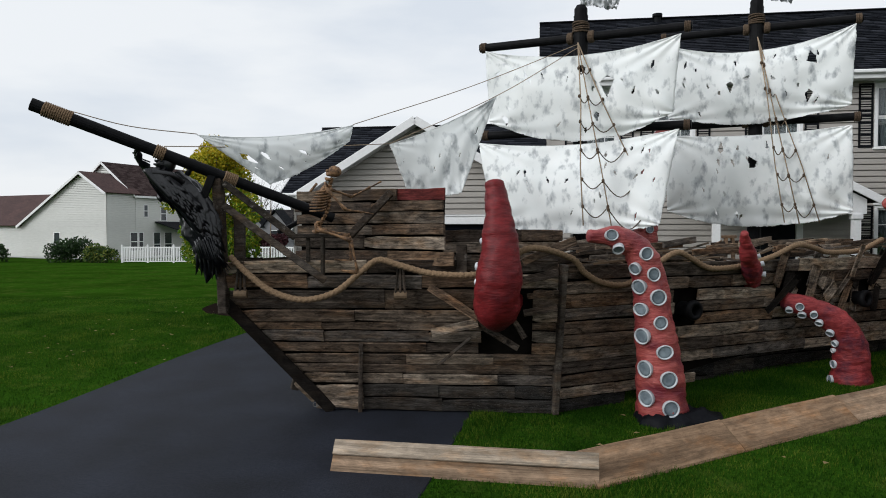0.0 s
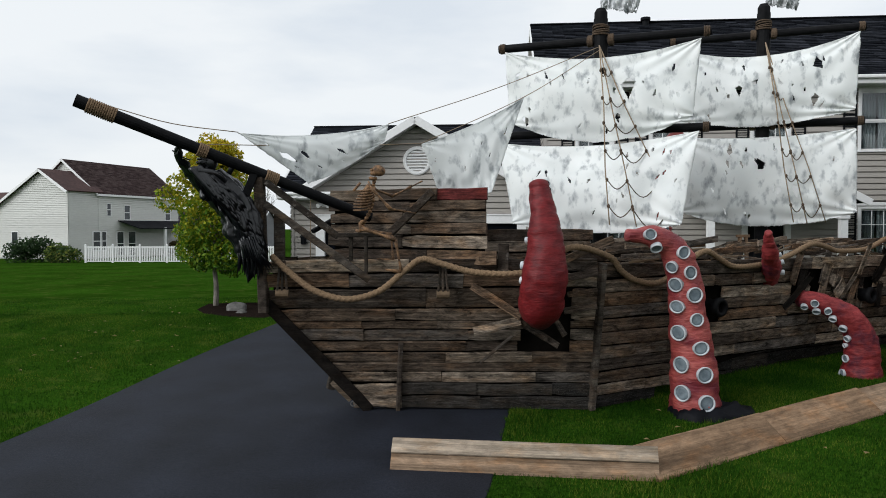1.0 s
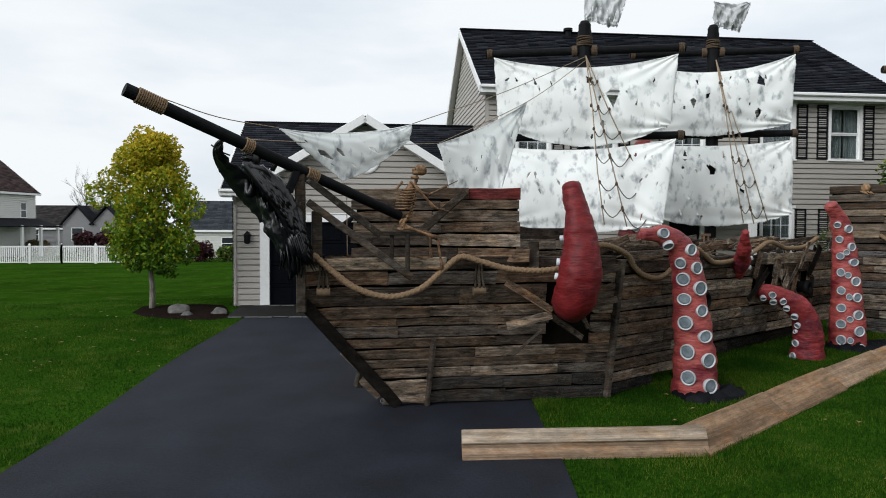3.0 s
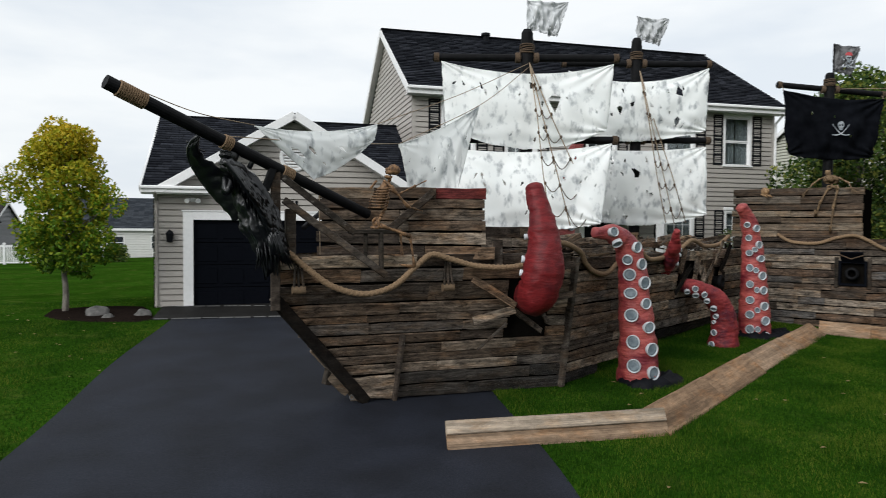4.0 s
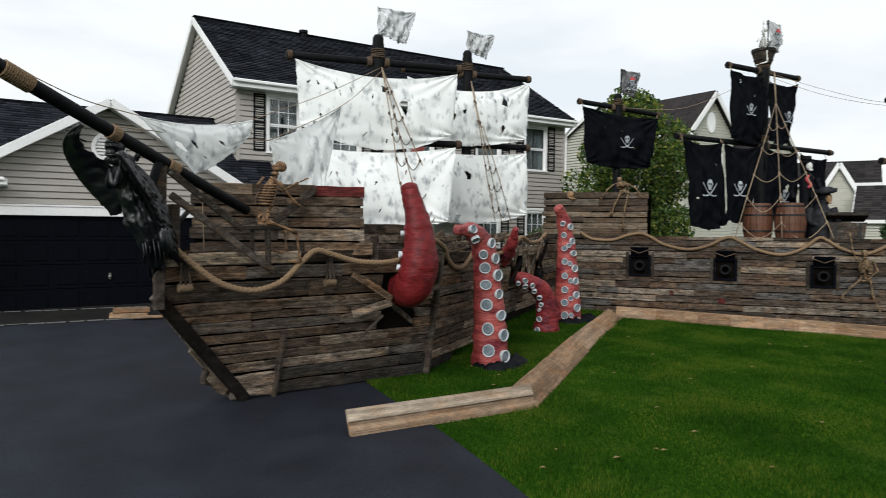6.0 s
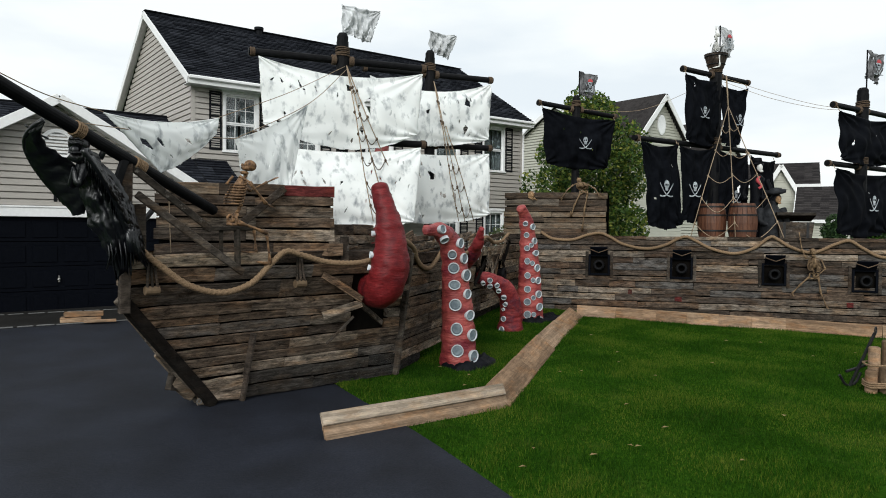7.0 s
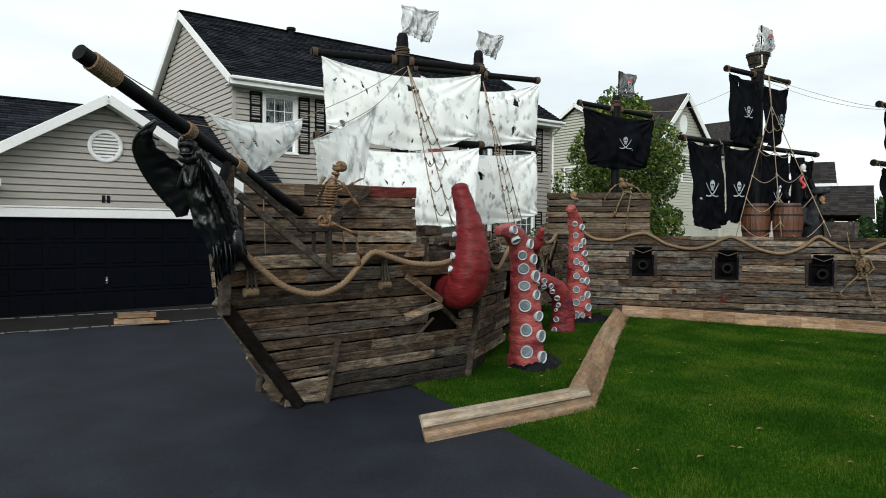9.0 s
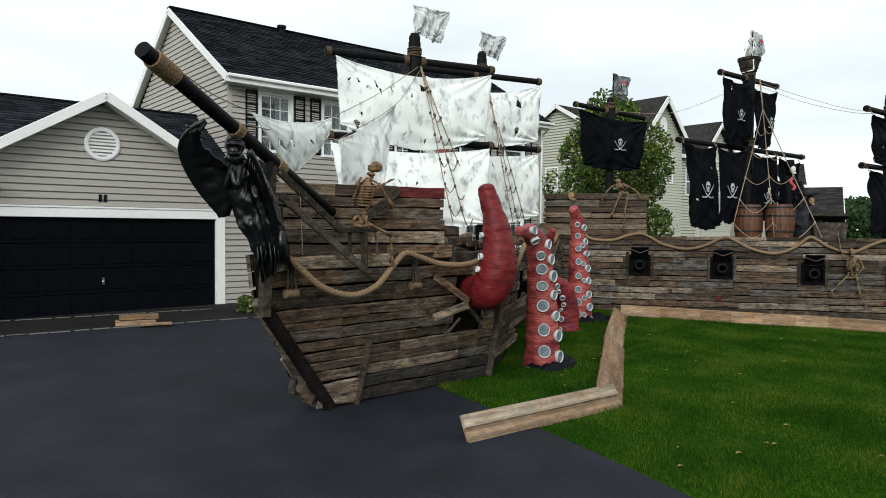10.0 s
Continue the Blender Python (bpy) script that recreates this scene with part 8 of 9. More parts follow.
def leaf_mat(name, stops, top=None, bottom=None, patch=0.0, spec=0.25):
    """Leaf colours vary leaf by leaf; a tree that turns yellow does so from its crown downwards."""
    m = bpy.data.materials.new(name)
    m.use_nodes = True
    t = m.node_tree
    n, ln = t.nodes, t.links
    bs = n["Principled BSDF"]
    geo, ramp = n.new("ShaderNodeNewGeometry"), n.new("ShaderNodeValToRGB")
    while len(ramp.color_ramp.elements) < len(stops):
        ramp.color_ramp.elements.new(0.5)
    for e, (p, c) in zip(ramp.color_ramp.elements, stops):
        e.position, e.color = p, (*c, 1)
    fac = geo.outputs["Random Per Island"]
    if top is not None:
        sep, mr, ad = n.new("ShaderNodeSeparateXYZ"), n.new("ShaderNodeMapRange"), n.new("ShaderNodeMath")
        ln.new(geo.outputs["Position"], sep.inputs[0])
        mr.inputs["From Min"].default_value, mr.inputs["From Max"].default_value = bottom, top
        ln.new(sep.outputs["Z"], mr.inputs["Value"])
        ad.operation = "MULTIPLY_ADD"
        ad.inputs[1].default_value = 0.45
        ln.new(fac, ad.inputs[0])
        sc = n.new("ShaderNodeMath")
        sc.operation = "MULTIPLY"
        sc.inputs[1].default_value = 0.55
        ln.new(mr.outputs[0], sc.inputs[0])
        ln.new(sc.outputs[0], ad.inputs[2])
        fac = ad.outputs[0]
    if patch:
        pn, pm, pa = n.new("ShaderNodeTexNoise"), n.new("ShaderNodeMapRange"), n.new("ShaderNodeMath")
        pn.inputs["Scale"].default_value, pn.inputs["Detail"].default_value = 0.9, 4
        ln.new(geo.outputs["Position"], pn.inputs["Vector"])
        pm.inputs["From Min"].default_value, pm.inputs["From Max"].default_value = 0.35, 0.65
        pm.inputs["To Min"].default_value, pm.inputs["To Max"].default_value = -patch, patch
        ln.new(pn.outputs["Fac"], pm.inputs["Value"])
        pa.operation = "ADD"
        ln.new(fac, pa.inputs[0])
        ln.new(pm.outputs[0], pa.inputs[1])
        fac = pa.outputs[0]
    ln.new(fac, ramp.inputs[0])
    ln.new(ramp.outputs[0], bs.inputs["Base Color"])
    bs.inputs["Roughness"].default_value, bs.inputs["Specular IOR Level"].default_value = 0.6, spec
    tr, ms = n.new("ShaderNodeBsdfTranslucent"), n.new("ShaderNodeMixShader")
    ln.new(ramp.outputs[0], tr.inputs["Color"])
    ms.inputs[0].default_value = 0.3
    ln.new(bs.outputs[0], ms.inputs[1])
    ln.new(tr.outputs[0], ms.inputs[2])
    ln.new(ms.outputs[0], n["Material Output"].inputs[0])
    return m


M_MAPLE = leaf_mat("autumn_maple_leaves", [(0.0, (0.022, 0.07, 0.005)), (0.3, (0.095, 0.2, 0.009)), (0.6, (0.33, 0.32, 0.013)), (0.95, (0.58, 0.4, 0.02))], 4.6, 1.3)
M_GREENLEAF = leaf_mat("green_leaves", [(0.0, (0.012, 0.03, 0.008)), (0.5, (0.055, 0.11, 0.018)), (0.8, (0.13, 0.18, 0.03)), (1.0, (0.28, 0.28, 0.055))])
M_DARKLEAF = leaf_mat("dark_shrub_leaves", [(0.0, (0.012, 0.03, 0.01)), (0.9, (0.035, 0.07, 0.02))])
M_REDLEAF = leaf_mat("purple_shrub_leaves", [(0.0, (0.03, 0.01, 0.014)), (0.9, (0.07, 0.02, 0.025))])
M_DRYLEAF = leaf_mat("dry_hedge_leaves", [(0.0, (0.07, 0.06, 0.025)), (0.9, (0.2, 0.15, 0.075))])
M_PALELEAF = leaf_mat("pale_bloom_leaves", [(0.0, (0.06, 0.09, 0.03)), (0.6, (0.14, 0.17, 0.07)), (0.95, (0.5, 0.48, 0.4))])


def tree(name, x, y, trunk_r, fork, height, width, material, n, size, seed, label, clumps=46, lean=0.0, narrow=1.0, foot=0.16, lobes=0.0):
    z0 = ground_z(x, y)
    t = thing(name, (x, y, z0), label, "tree")
    r = random.Random(seed)
    tg = Geo().tube(spline([(x, y, z0 - 0.05), (x + 0.02, y, z0 + fork * 0.5), (x - 0.02, y + 0.02, z0 + fork), (x, y, z0 + height * 0.55), (x + lean, y, z0 + height * 0.9)], 0.15),
                    lerp_list([trunk_r * 1.25, trunk_r, trunk_r * 0.9, trunk_r * 0.55, trunk_r * 0.15], len(spline([(x, y, z0 - 0.05), (x + 0.02, y, z0 + fork * 0.5), (x - 0.02, y + 0.02, z0 + fork), (x, y, z0 + height * 0.55), (x + lean, y, z0 + height * 0.9)], 0.15))), 10)
    trunk = part("trunk", tg, M_BARK, t, smooth=True)
    cl = []
    for k in range(clumps):
        h = fork + (height - fork) * (k + 0.5) / clumps
        f = (h - fork) / (height - fork)
        env = width * 0.5 * math.sin(math.pi * min(1, foot + (0.96 - foot) * f ** narrow)) ** 0.8
        a = k * 2.4 + r.uniform(-0.4, 0.4)
        d = env * r.uniform(0.35, 1.0) * (1 + lobes * math.sin(3 * a + 7 * f))
        c = (x + d * math.cos(a), y + d * math.sin(a), z0 + h + r.uniform(-0.15, 0.15))
        q = r.uniform(0.22, 0.44) * width / 2.7
        cl.append((c, q))
        if k % 3 == 0:
            hb = z0 + max(fork * 0.9, h - 0.55 - 0.3 * d)
            part("limb", Geo().tube([(x, y, hb), (x + 0.5 * d * math.cos(a), y + 0.5 * d * math.sin(a), hb + 0.55 * (c[2] - hb)), c], [trunk_r * 0.4, trunk_r * 0.25, 0.008], 6), M_BARK, t, smooth=True)
    part("crown", leaves_geo(cl, n, size, seed), material, t)
    return t


tree("maple_tree", -5.7, 17.62, 0.055, 1.05, 4.08, 2.25, M_MAPLE, 19000, 0.05, 2, "young maple turning from green to autumn yellow", clumps=92, narrow=0.85, foot=0.08, lobes=0.08)
tree("tree", 14.25, 13.4, 0.12, 0.9, 5.9, 4.1, M_GREENLEAF, 27000, 0.07, 3, "dense green leafy tree behind the black sails", clumps=100)


def shrub(name, x, y, w, h, material, n, size, seed, label):
    z0 = ground_z(x, y)
    t = thing(name, (x, y, z0), label, "shrub")
    r = random.Random(seed)
    cl = [((x + r.uniform(-0.36, 0.36) * w, y + r.uniform(-0.3, 0.3) * w, z0 + h * r.uniform(0.25, 0.72)), r.uniform(0.2, 0.32) * min(w, h * 1.3)) for _ in range(14)]
    part("foliage", leaves_geo(cl, n, size, seed), material, t)
    part("stem", Geo().tube([(x, y, z0 - 0.03), (x, y, z0 + h * 0.4)], [0.04, 0.02], 7), M_BARK, t)
    return t


bed = Geo()
rim = [(-6.1, 17.4), (-5.75, 16.75), (-5.0, 16.2), (-4.2, 15.95), (-3.85, 16.15), (-3.9, 16.9), (-4.0, 17.75), (-4.6, 18.1), (-5.4, 18.25), (-6.05, 18.0)]
bed.add([(x, y, ground_z(x, y) + 0.004) for x, y in rim] + [(x * 0.9 - 0.5, y * 0.9 + 1.72, ground_z(x, y) + 0.07) for x, y in rim], [(i, (i + 1) % 10, (i + 1) % 10 + 10, i + 10) for i in range(10)] + [tuple(range(10, 20))])
single("mulch_bed", bed, M_MULCH, "bed of dark bark mulch round the maple", "mulch bed", kind="structure", smooth=True)


shrub("garden_plant", 1.8, 15.6, 0.5, 0.42, M_GREENLEAF, 500, 0.04, 51, "low yellow-green plant at the garage corner")


def boulder(x, y, r, seed):
    g = Geo()
    g.ball((0, 0, 0), (r, r * 0.8, r * 0.7), 16, 10)
    g.v = [tuple(Vector(v) * (1 + 0.28 * noise.noise(Vector(v) / r * 1.3 + Vector((seed, 0, 0))))) for v in g.v]
    z = ground_z(x, y) + r * 0.38
    g.v = [(a + x, b + y, c + z) for a, b, c in g.v]
    return single("boulder", g, M_STONE, "rounded grey boulder in the mulch bed", "stone", "bed stones", smooth=True, at=(x, y, ground_z(x, y)))


boulder(-5.02, 16.85, 0.25, 1)
boulder(-4.78, 16.4, 0.13, 5)
boulder(-4.1, 16.5, 0.18, 9)


# ---------------------------------------------------------------- neighbouring houses
def plain_house(name, m, L, W, eave, ridge, wall, roofing, label, windows=(), ends=(), over=0.3, z0=0.0):
    """A gabled house: front on local y = 0 facing -y, ridge along x. windows: (u0, u1, z0, z1) in front; ends: in the end wall at x = 0."""
    h = new(name)
    h.matrix_basis = m
    WORLD_OF[h] = m.copy()
    tagged(h, label, "house", "neighbouring houses")
    f = Geo()
    wall_with_holes(f, 0, L, z0, eave, [], m=m)
    laps = siding(Geo(), 0, L, z0, eave, windows, course=0.15, out=0.045, slot=0.045, m=m)
    tagged(part("siding", laps, wall, part("front_wall", f, wall, h)), kind="stuff")
    for u, turn in ((0, -90), (L, 90)):
        e = Geo()
        em = m @ pose(u, 0 if turn > 0 else W, 0, 0, 0, turn)
        lim = lambda z: (0, W) if z < eave else ((z - eave) / (ridge - eave) * W / 2, W - (z - eave) / (ridge - eave) * W / 2)
        laps = siding(Geo(), 0, W, z0, ridge, limit=lim, course=0.15, out=0.045, slot=0.045, m=em)
        e.prism([(0, z0), (W, z0), (W, eave), (W / 2, ridge), (0, eave)], 0.036, 0.15, em)
        tagged(part("siding", laps, wall, part("end_wall", e, wall, h)), kind="stuff")
        if turn < 0:
            for a, b, c, d in ends:
                far_window(h, em, a, b, c, d)
    part("back_wall", Geo().box(0.1, W - 0.15, z0, L - 0.1, W, eave, m), wall, h)
    r = Geo()
    k = over * (ridge - eave) / (W / 2)
    P = lambda u, v, z: m @ Vector((u, v, z))
    a0, a1, r0, r1, b0, b1 = P(-over, -over, eave - k + 0.1), P(L + over, -over, eave - k + 0.1), P(-over, W / 2, ridge + 0.1), P(L + over, W / 2, ridge + 0.1), P(-over, W + over, eave - k + 0.1), P(L + over, W + over, eave - k + 0.1)
    slab(r, a0, a1, r1, r0, 0.12)
    slab(r, b1, b0, r0, r1, 0.12)
    tabs = Geo()
    shingles(tabs, a0, a1, r1, r0, 0.2, 0.02, 0.45)
    shingles(tabs, b1, b0, r0, r1, 0.2, 0.02, 0.45)
    tagged(part("shingles", tabs, {M_BROWNROOF: M_BROWNTABS, M_DUSKROOF: M_DUSKTABS}.get(roofing, M_SLATETABS), part("roof", r, roofing, h)), kind="stuff")
    t = Geo()
    dz = Vector((0, 0, -0.1))
    for p, q in ((a0, r0), (a1, r1), (b0, r0), (b1, r1), (a0, a1)):
        t.beam(p + dz, q + dz, 0.05, 0.2)
    part("trim", t, M_WHITE, h)
    for a, b, c, d in windows:
        far_window(h, m, a, b, c, d)
    return h


def far_window(h, m, a, b, c, d):
    w = Geo()
    w.box(a, -0.05, c, a + 0.07, 0.02, d, m)
    w.box(b - 0.07, -0.05, c, b, 0.02, d, m)
    w.box(a + 0.07, -0.05, c, b - 0.07, 0.02, c + 0.07, m)
    w.box(a + 0.07, -0.05, d - 0.07, b - 0.07, 0.02, d, m)
    w.box(a + 0.07, -0.04, 0.5 * (c + d) - 0.03, b - 0.07, 0.01, 0.5 * (c + d) + 0.03, m)
    wo = part("window", w, M_WHITE, h)
    part("pane", Geo().box(a + 0.06, -0.025, c + 0.06, b - 0.06, -0.02, d - 0.06, m), M_FARGLASS, wo)


M_FARGLASS = mat("dark_window_glass", (0.02, 0.024, 0.028), (0.035, 0.04, 0.045), scale=1.5, rough=0.08, bump=0, spec=0.6)

# pale house across the left lawn
H1 = pose(-31.5, 64.8, -0.6, 0, 0, 66) @ Matrix.Scale(1.19, 4) @ pose(0.9, 0, 0)
h1 = plain_house("house", H1 @ pose(1.9, 0, 0), 9.0, 7.2, 5.3, 8.0, M_PALE, M_BROWNROOF, "pale sided two-storey house with a brown shingle roof",
                 windows=[(0.8, 1.3, 3.4, 4.5), (2.6, 3.3, 3.1, 4.4), (7.3, 8.0, 3.1, 4.4), (-0.6, 0.2, 0.6, 2.2), (0.25, 0.8, 0.6, 2.2), (1.8, 2.6, 0.1, 2.2), (3.0, 3.9, 0.1, 2.2)])
wing = Geo()
WM = H1 @ pose(-0.9, 0, 0, 0, 0, -90) @ pose(-7.4, 0, 0)
wing.prism([(-2.7, 0), (7.37, 0), (7.37, 5.3), (4.7, 6.9), (-2.7, 2.8)], 0.036, 2.8, WM)
laps = siding(Geo(), -2.7, 7.4, 0.1, 6.9, limit=lambda z: (-2.7 + max(0, (z - 2.8) / 4.1 * 7.4), 7.4 if z < 5.3 else 7.4 - (z - 5.3) / 1.6 * 2.7), course=0.14, m=WM, holes=[(1.3, 2.1, 0.2, 2.2)], slot=0.04)
siding(laps, -0.9, 1.9, 0.1, 5.3, [(1.3, 2.1, 0.6, 2.2)], course=0.14, m=H1, slot=0.04)
tagged(part("siding", laps, M_PALE, part("front_gable", wing, M_PALE, h1)), kind="stuff")
wr = Geo()
for a, b in (((-2.9, 2.65), (4.7, 7.0)), ((4.7, 7.0), (7.65, 5.25))):
    slab(wr, WM @ Vector((a[0], -0.3, a[1])), WM @ Vector((b[0], -0.3, b[1])), WM @ Vector((b[0], 3.2, b[1])), WM @ Vector((a[0], 3.2, a[1])), -0.1)
part("gable_roof", wr, M_BROWNROOF, h1)
wt2 = Geo()
for a, b in (((-2.9, 2.6), (4.7, 6.94)), ((4.7, 6.94), (7.65, 5.19))):
    wt2.beam(WM @ Vector((a[0], -0.34, a[1])), WM @ Vector((b[0], -0.34, b[1])), 0.05, 0.24)
part("gable_trim", wt2, M_WHITE, h1)
far_window(h1, WM, 1.3, 2.1, 0.2, 2.2)
low = Geo()
low.box(-14, 0.34, 0, -2.7, 6, 2.8, WM)
laps = siding(Geo(), -14, -2.7, 0.05, 2.8, course=0.14, m=WM @ pose(0, 0.29, 0))
tagged(part("siding", laps, M_PALE, part("low_wing", low, M_PALE, h1)), kind="stuff")
lr = Geo()
slab(lr, WM @ Vector((-14.4, -0.1, 2.75)), WM @ Vector((-2.6, -0.1, 2.75)), WM @ Vector((2.2, 4.2, 5.6)), WM @ Vector((-14.4, 4.2, 5.6)), 0.1)
slab(lr, WM @ Vector((-2.6, 8.4, 2.75)), WM @ Vector((-14.4, 8.4, 2.75)), WM @ Vector((-14.4, 4.2, 5.6)), WM @ Vector((2.2, 4.2, 5.6)), 0.1)
part("low_roof", lr, M_BROWNROOF, h1)
pr = Geo()
slab(pr, H1 @ Vector((3.9, -2.4, 2.45)), H1 @ Vector((10.9, -2.4, 2.45)), H1 @ Vector((10.9, 0, 3.1)), H1 @ Vector((3.9, 0, 3.1)), 0.1)
part("patio_roof", pr, M_SHINGLE, h1)
for u in (6.8, 8.8, 10.7):
    part("patio_post", Geo().box(u - 0.09, -2.35, 0, u + 0.09, -2.17, 2.5, H1), M_WHITE, h1)


def fence(pts, label, h=1.4):
    t = thing("picket_fence", (*pts[0], ground_z(*pts[0])), label, "fence")
    for a, b in zip(pts, pts[1:]):
        A, B = Vector((*a, ground_z(*a))), Vector((*b, ground_z(*b)))
        L = (B - A).length
        d = (B - A).normalized()
        n = max(1, round(L / 2.4))
        for i in range(n + 1):
            p = A + d * L * i / n
            g = Geo().box(p.x - 0.07, p.y - 0.07, p.z - 0.02, p.x + 0.07, p.y + 0.07, p.z + h + 0.08, None, 0.01)
            g.add([(p.x - 0.09, p.y - 0.09, p.z + h + 0.08), (p.x + 0.09, p.y - 0.09, p.z + h + 0.08), (p.x + 0.09, p.y + 0.09, p.z + h + 0.08), (p.x - 0.09, p.y + 0.09, p.z + h + 0.08), (p.x, p.y, p.z + h + 0.17)], [(0, 1, 4), (1, 2, 4), (2, 3, 4), (3, 0, 4), (3, 2, 1, 0)])
            part("post", g, M_WHITE, t)
        for z in (0.12, h - 0.1):
            part("rail", Geo().beam(A + Vector((0, 0, z)), B + Vector((0, 0, z)), 0.05, 0.09), M_WHITE, t)
        me = Geo().box(-0.035, -0.01, 0.1, 0.035, 0.01, h - 0.02).mesh("picket", M_WHITE)
        k = int(L / 0.14)
        for i in range(k):
            p = A + d * (i + 0.5) * L / k
            o = new("picket", me)
            place(o, t, Matrix.Translation(p + Vector((0.03, -0.03, 0))) @ Matrix.Rotation(math.atan2(d.y, d.x), 4, "Z"))
    return t


fence([(-27.4, 59.0), (-18.4, 58.5), (-10.8, 56.5)], "white vinyl picket fence along the far lawn")
shrub("shrub", -32.8, 60.1, 3.1, 2.2, M_DARKLEAF, 2500, 0.12, 11, "rounded dark green shrub beside the pale house")
shrub("shrub", -29.4, 59.3, 2.3, 1.7, M_GREENLEAF, 2000, 0.12, 12, "rounded green shrub beside the pale house")
shrub("shrub", -39.9, 60.1, 3.5, 1.6, M_DARKLEAF, 2200, 0.12, 13, "rounded dark green shrub beside the pale house")
# houses behind the maple
plain_house("house", pose(-33.5, 92, -0.4, 0, 0, -12), 14, 8, 2.6, 5.2, M_FARWALL, M_DUSKROOF, "distant grey-roofed house with pale grey gables", windows=[(3, 4.2, 1, 2.4), (8, 9.2, 1, 2.4)])
for gx in (9.0, 12.4):
    gm = pose(-33.5, 92, 0, 0, 0, -12) @ pose(gx - 1.9, -0.7, -0.45)
    gg = thing("porch_gable", tuple(gm @ Vector((1.9, 0, 0))), "pale grey gabled porch front of a distant house", "porch", "distant porches")
    part("front", Geo().prism([(0.2, -0.4), (3.6, -0.4), (3.6, 3.1), (1.9, 4.9), (0.2, 3.1)], 0, 0.6, gm), M_FARWALL, gg)
    rr = Geo()
    slab(rr, gm @ Vector((0, -0.3, 2.9)), gm @ Vector((1.9, -0.3, 5.15)), gm @ Vector((1.9, 2.5, 5.15)), gm @ Vector((0, 2.5, 2.9)), -0.12)
    slab(rr, gm @ Vector((1.9, -0.3, 5.15)), gm @ Vector((3.8, -0.3, 2.9)), gm @ Vector((3.8, 2.5, 2.9)), gm @ Vector((1.9, 2.5, 5.15)), -0.12)
    part("roof", rr, M_SHINGLE, gg)
    far_window(gg, gm, 1.2, 2.6, 1.0, 2.6)
plain_house("house", pose(-10.5, 68, -0.65, 0, 0, -6), 13, 8, 2.75, 5.4, M_PALE, M_SLATEROOF, "low pale blue-grey house with a slate-coloured roof", windows=[(3.2, 4.6, 0.8, 2.0), (6.8, 7.6, 0.8, 2.0), (9, 10.2, 0.8, 2.0)])
shrub("shrub", -8.4, 60, 1.9, 1.7, M_REDLEAF, 2500, 0.1, 21, "dark purple shrub before the low house")
shrub("shrub", -6.4, 59.5, 1.7, 1.3, M_GREENLEAF, 1800, 0.1, 22, "rounded green shrub before the low house")
shrub("shrub", -25.6, 76, 4.6, 1.5, M_DRYLEAF, 2600, 0.14, 24, "dry tan hedge before the distant houses")
shrub("shrub", -19.8, 78, 4.4, 2.7, M_REDLEAF, 2500, 0.2, 23, "dark purple shrub before the distant houses")
def bare_tree(x, y, height, spread, seed):
    """A leafless tree: a trunk whose limbs fork three times into twigs."""
    z0 = ground_z(x, y)
    t = thing("bare_tree", (x, y, z0), "thin leafless tree on the skyline", "tree", "leafless trees")
    r = random.Random(seed)
    part("trunk", Geo().tube([(x, y, z0 - 0.1), (x + 0.1, y, z0 + height * 0.4), (x, y, z0 + height * 0.75)], [0.22, 0.15, 0.05], 8), M_BARK, t)

    def fork(g, p, d, ln, rad, depth):
        q = p + d * ln
        g.tube([p, p.lerp(q, 0.5) + Vector((r.uniform(-0.05, 0.05), 0, 0)) * ln, q], [rad, rad * 0.8, rad * 0.55], 5)
        if depth:
            for _ in range(3):
                fork(g, p.lerp(q, r.uniform(0.5, 1.0)), (d + Vector((r.uniform(-0.6, 0.6), r.uniform(-0.6, 0.6), r.uniform(0.0, 0.5)))).normalized(), ln * r.uniform(0.5, 0.75), rad * 0.5, depth - 1)

    for k in range(9):
        g = Geo()
        a = k * 2.4
        fork(g, Vector((x, y, z0 + height * r.uniform(0.25, 0.6))), Vector((math.cos(a) * spread, math.sin(a) * spread, r.uniform(1.2, 2.0))).normalized(), height * 0.25, 0.07, 3)
        part("limb", g, M_BARK, t)


bare_tree(-27.5, 105, 10.5, 0.9, 31)
bare_tree(-22.5, 104, 10.8, 0.8, 32)
shrub("evergreen", -23.6, 99, 4.4, 6.9, M_DARKLEAF, 2500, 0.28, 33, "dark evergreen behind the distant houses")

# houses beyond the gun wall
H2 = pose(24.4, 17.91, 0.1, 0, 0, -8)
h2 = plain_house("house", H2, 9.4, 9.0, 6.2, 8.7, M_CREAM, M_DUSKROOF, "cream sided two-storey house with a dark grey-brown shingle roof", windows=[(5.0, 5.9, 4.0, 5.5)], ends=[(3.6, 4.5, 4.2, 5.5)])
dm = H2 @ pose(0.0, -0.5, 0)
dg = Geo()
dg.prism([(0.2, 0), (3.8, 0), (3.8, 6.7), (2.0, 8.6), (0.2, 6.7)], 0, 4.0, dm)
laps = siding(Geo(), 0.2, 3.8, 0.1, 8.4, limit=lambda z: (0.2, 3.8) if z < 6.7 else (0.2 + (z - 6.7) / 1.9 * 1.8, 3.8 - (z - 6.7) / 1.9 * 1.8), course=0.14, m=dm)
tagged(part("siding", laps, M_CREAM, part("front_gable", dg, M_CREAM, h2)), kind="stuff")
dr = Geo()
slab(dr, dm @ Vector((-0.1, -0.3, 6.45)), dm @ Vector((2.0, -0.3, 8.72)), dm @ Vector((2.0, 4.6, 8.72)), dm @ Vector((-0.1, 4.6, 6.45)), -0.12)
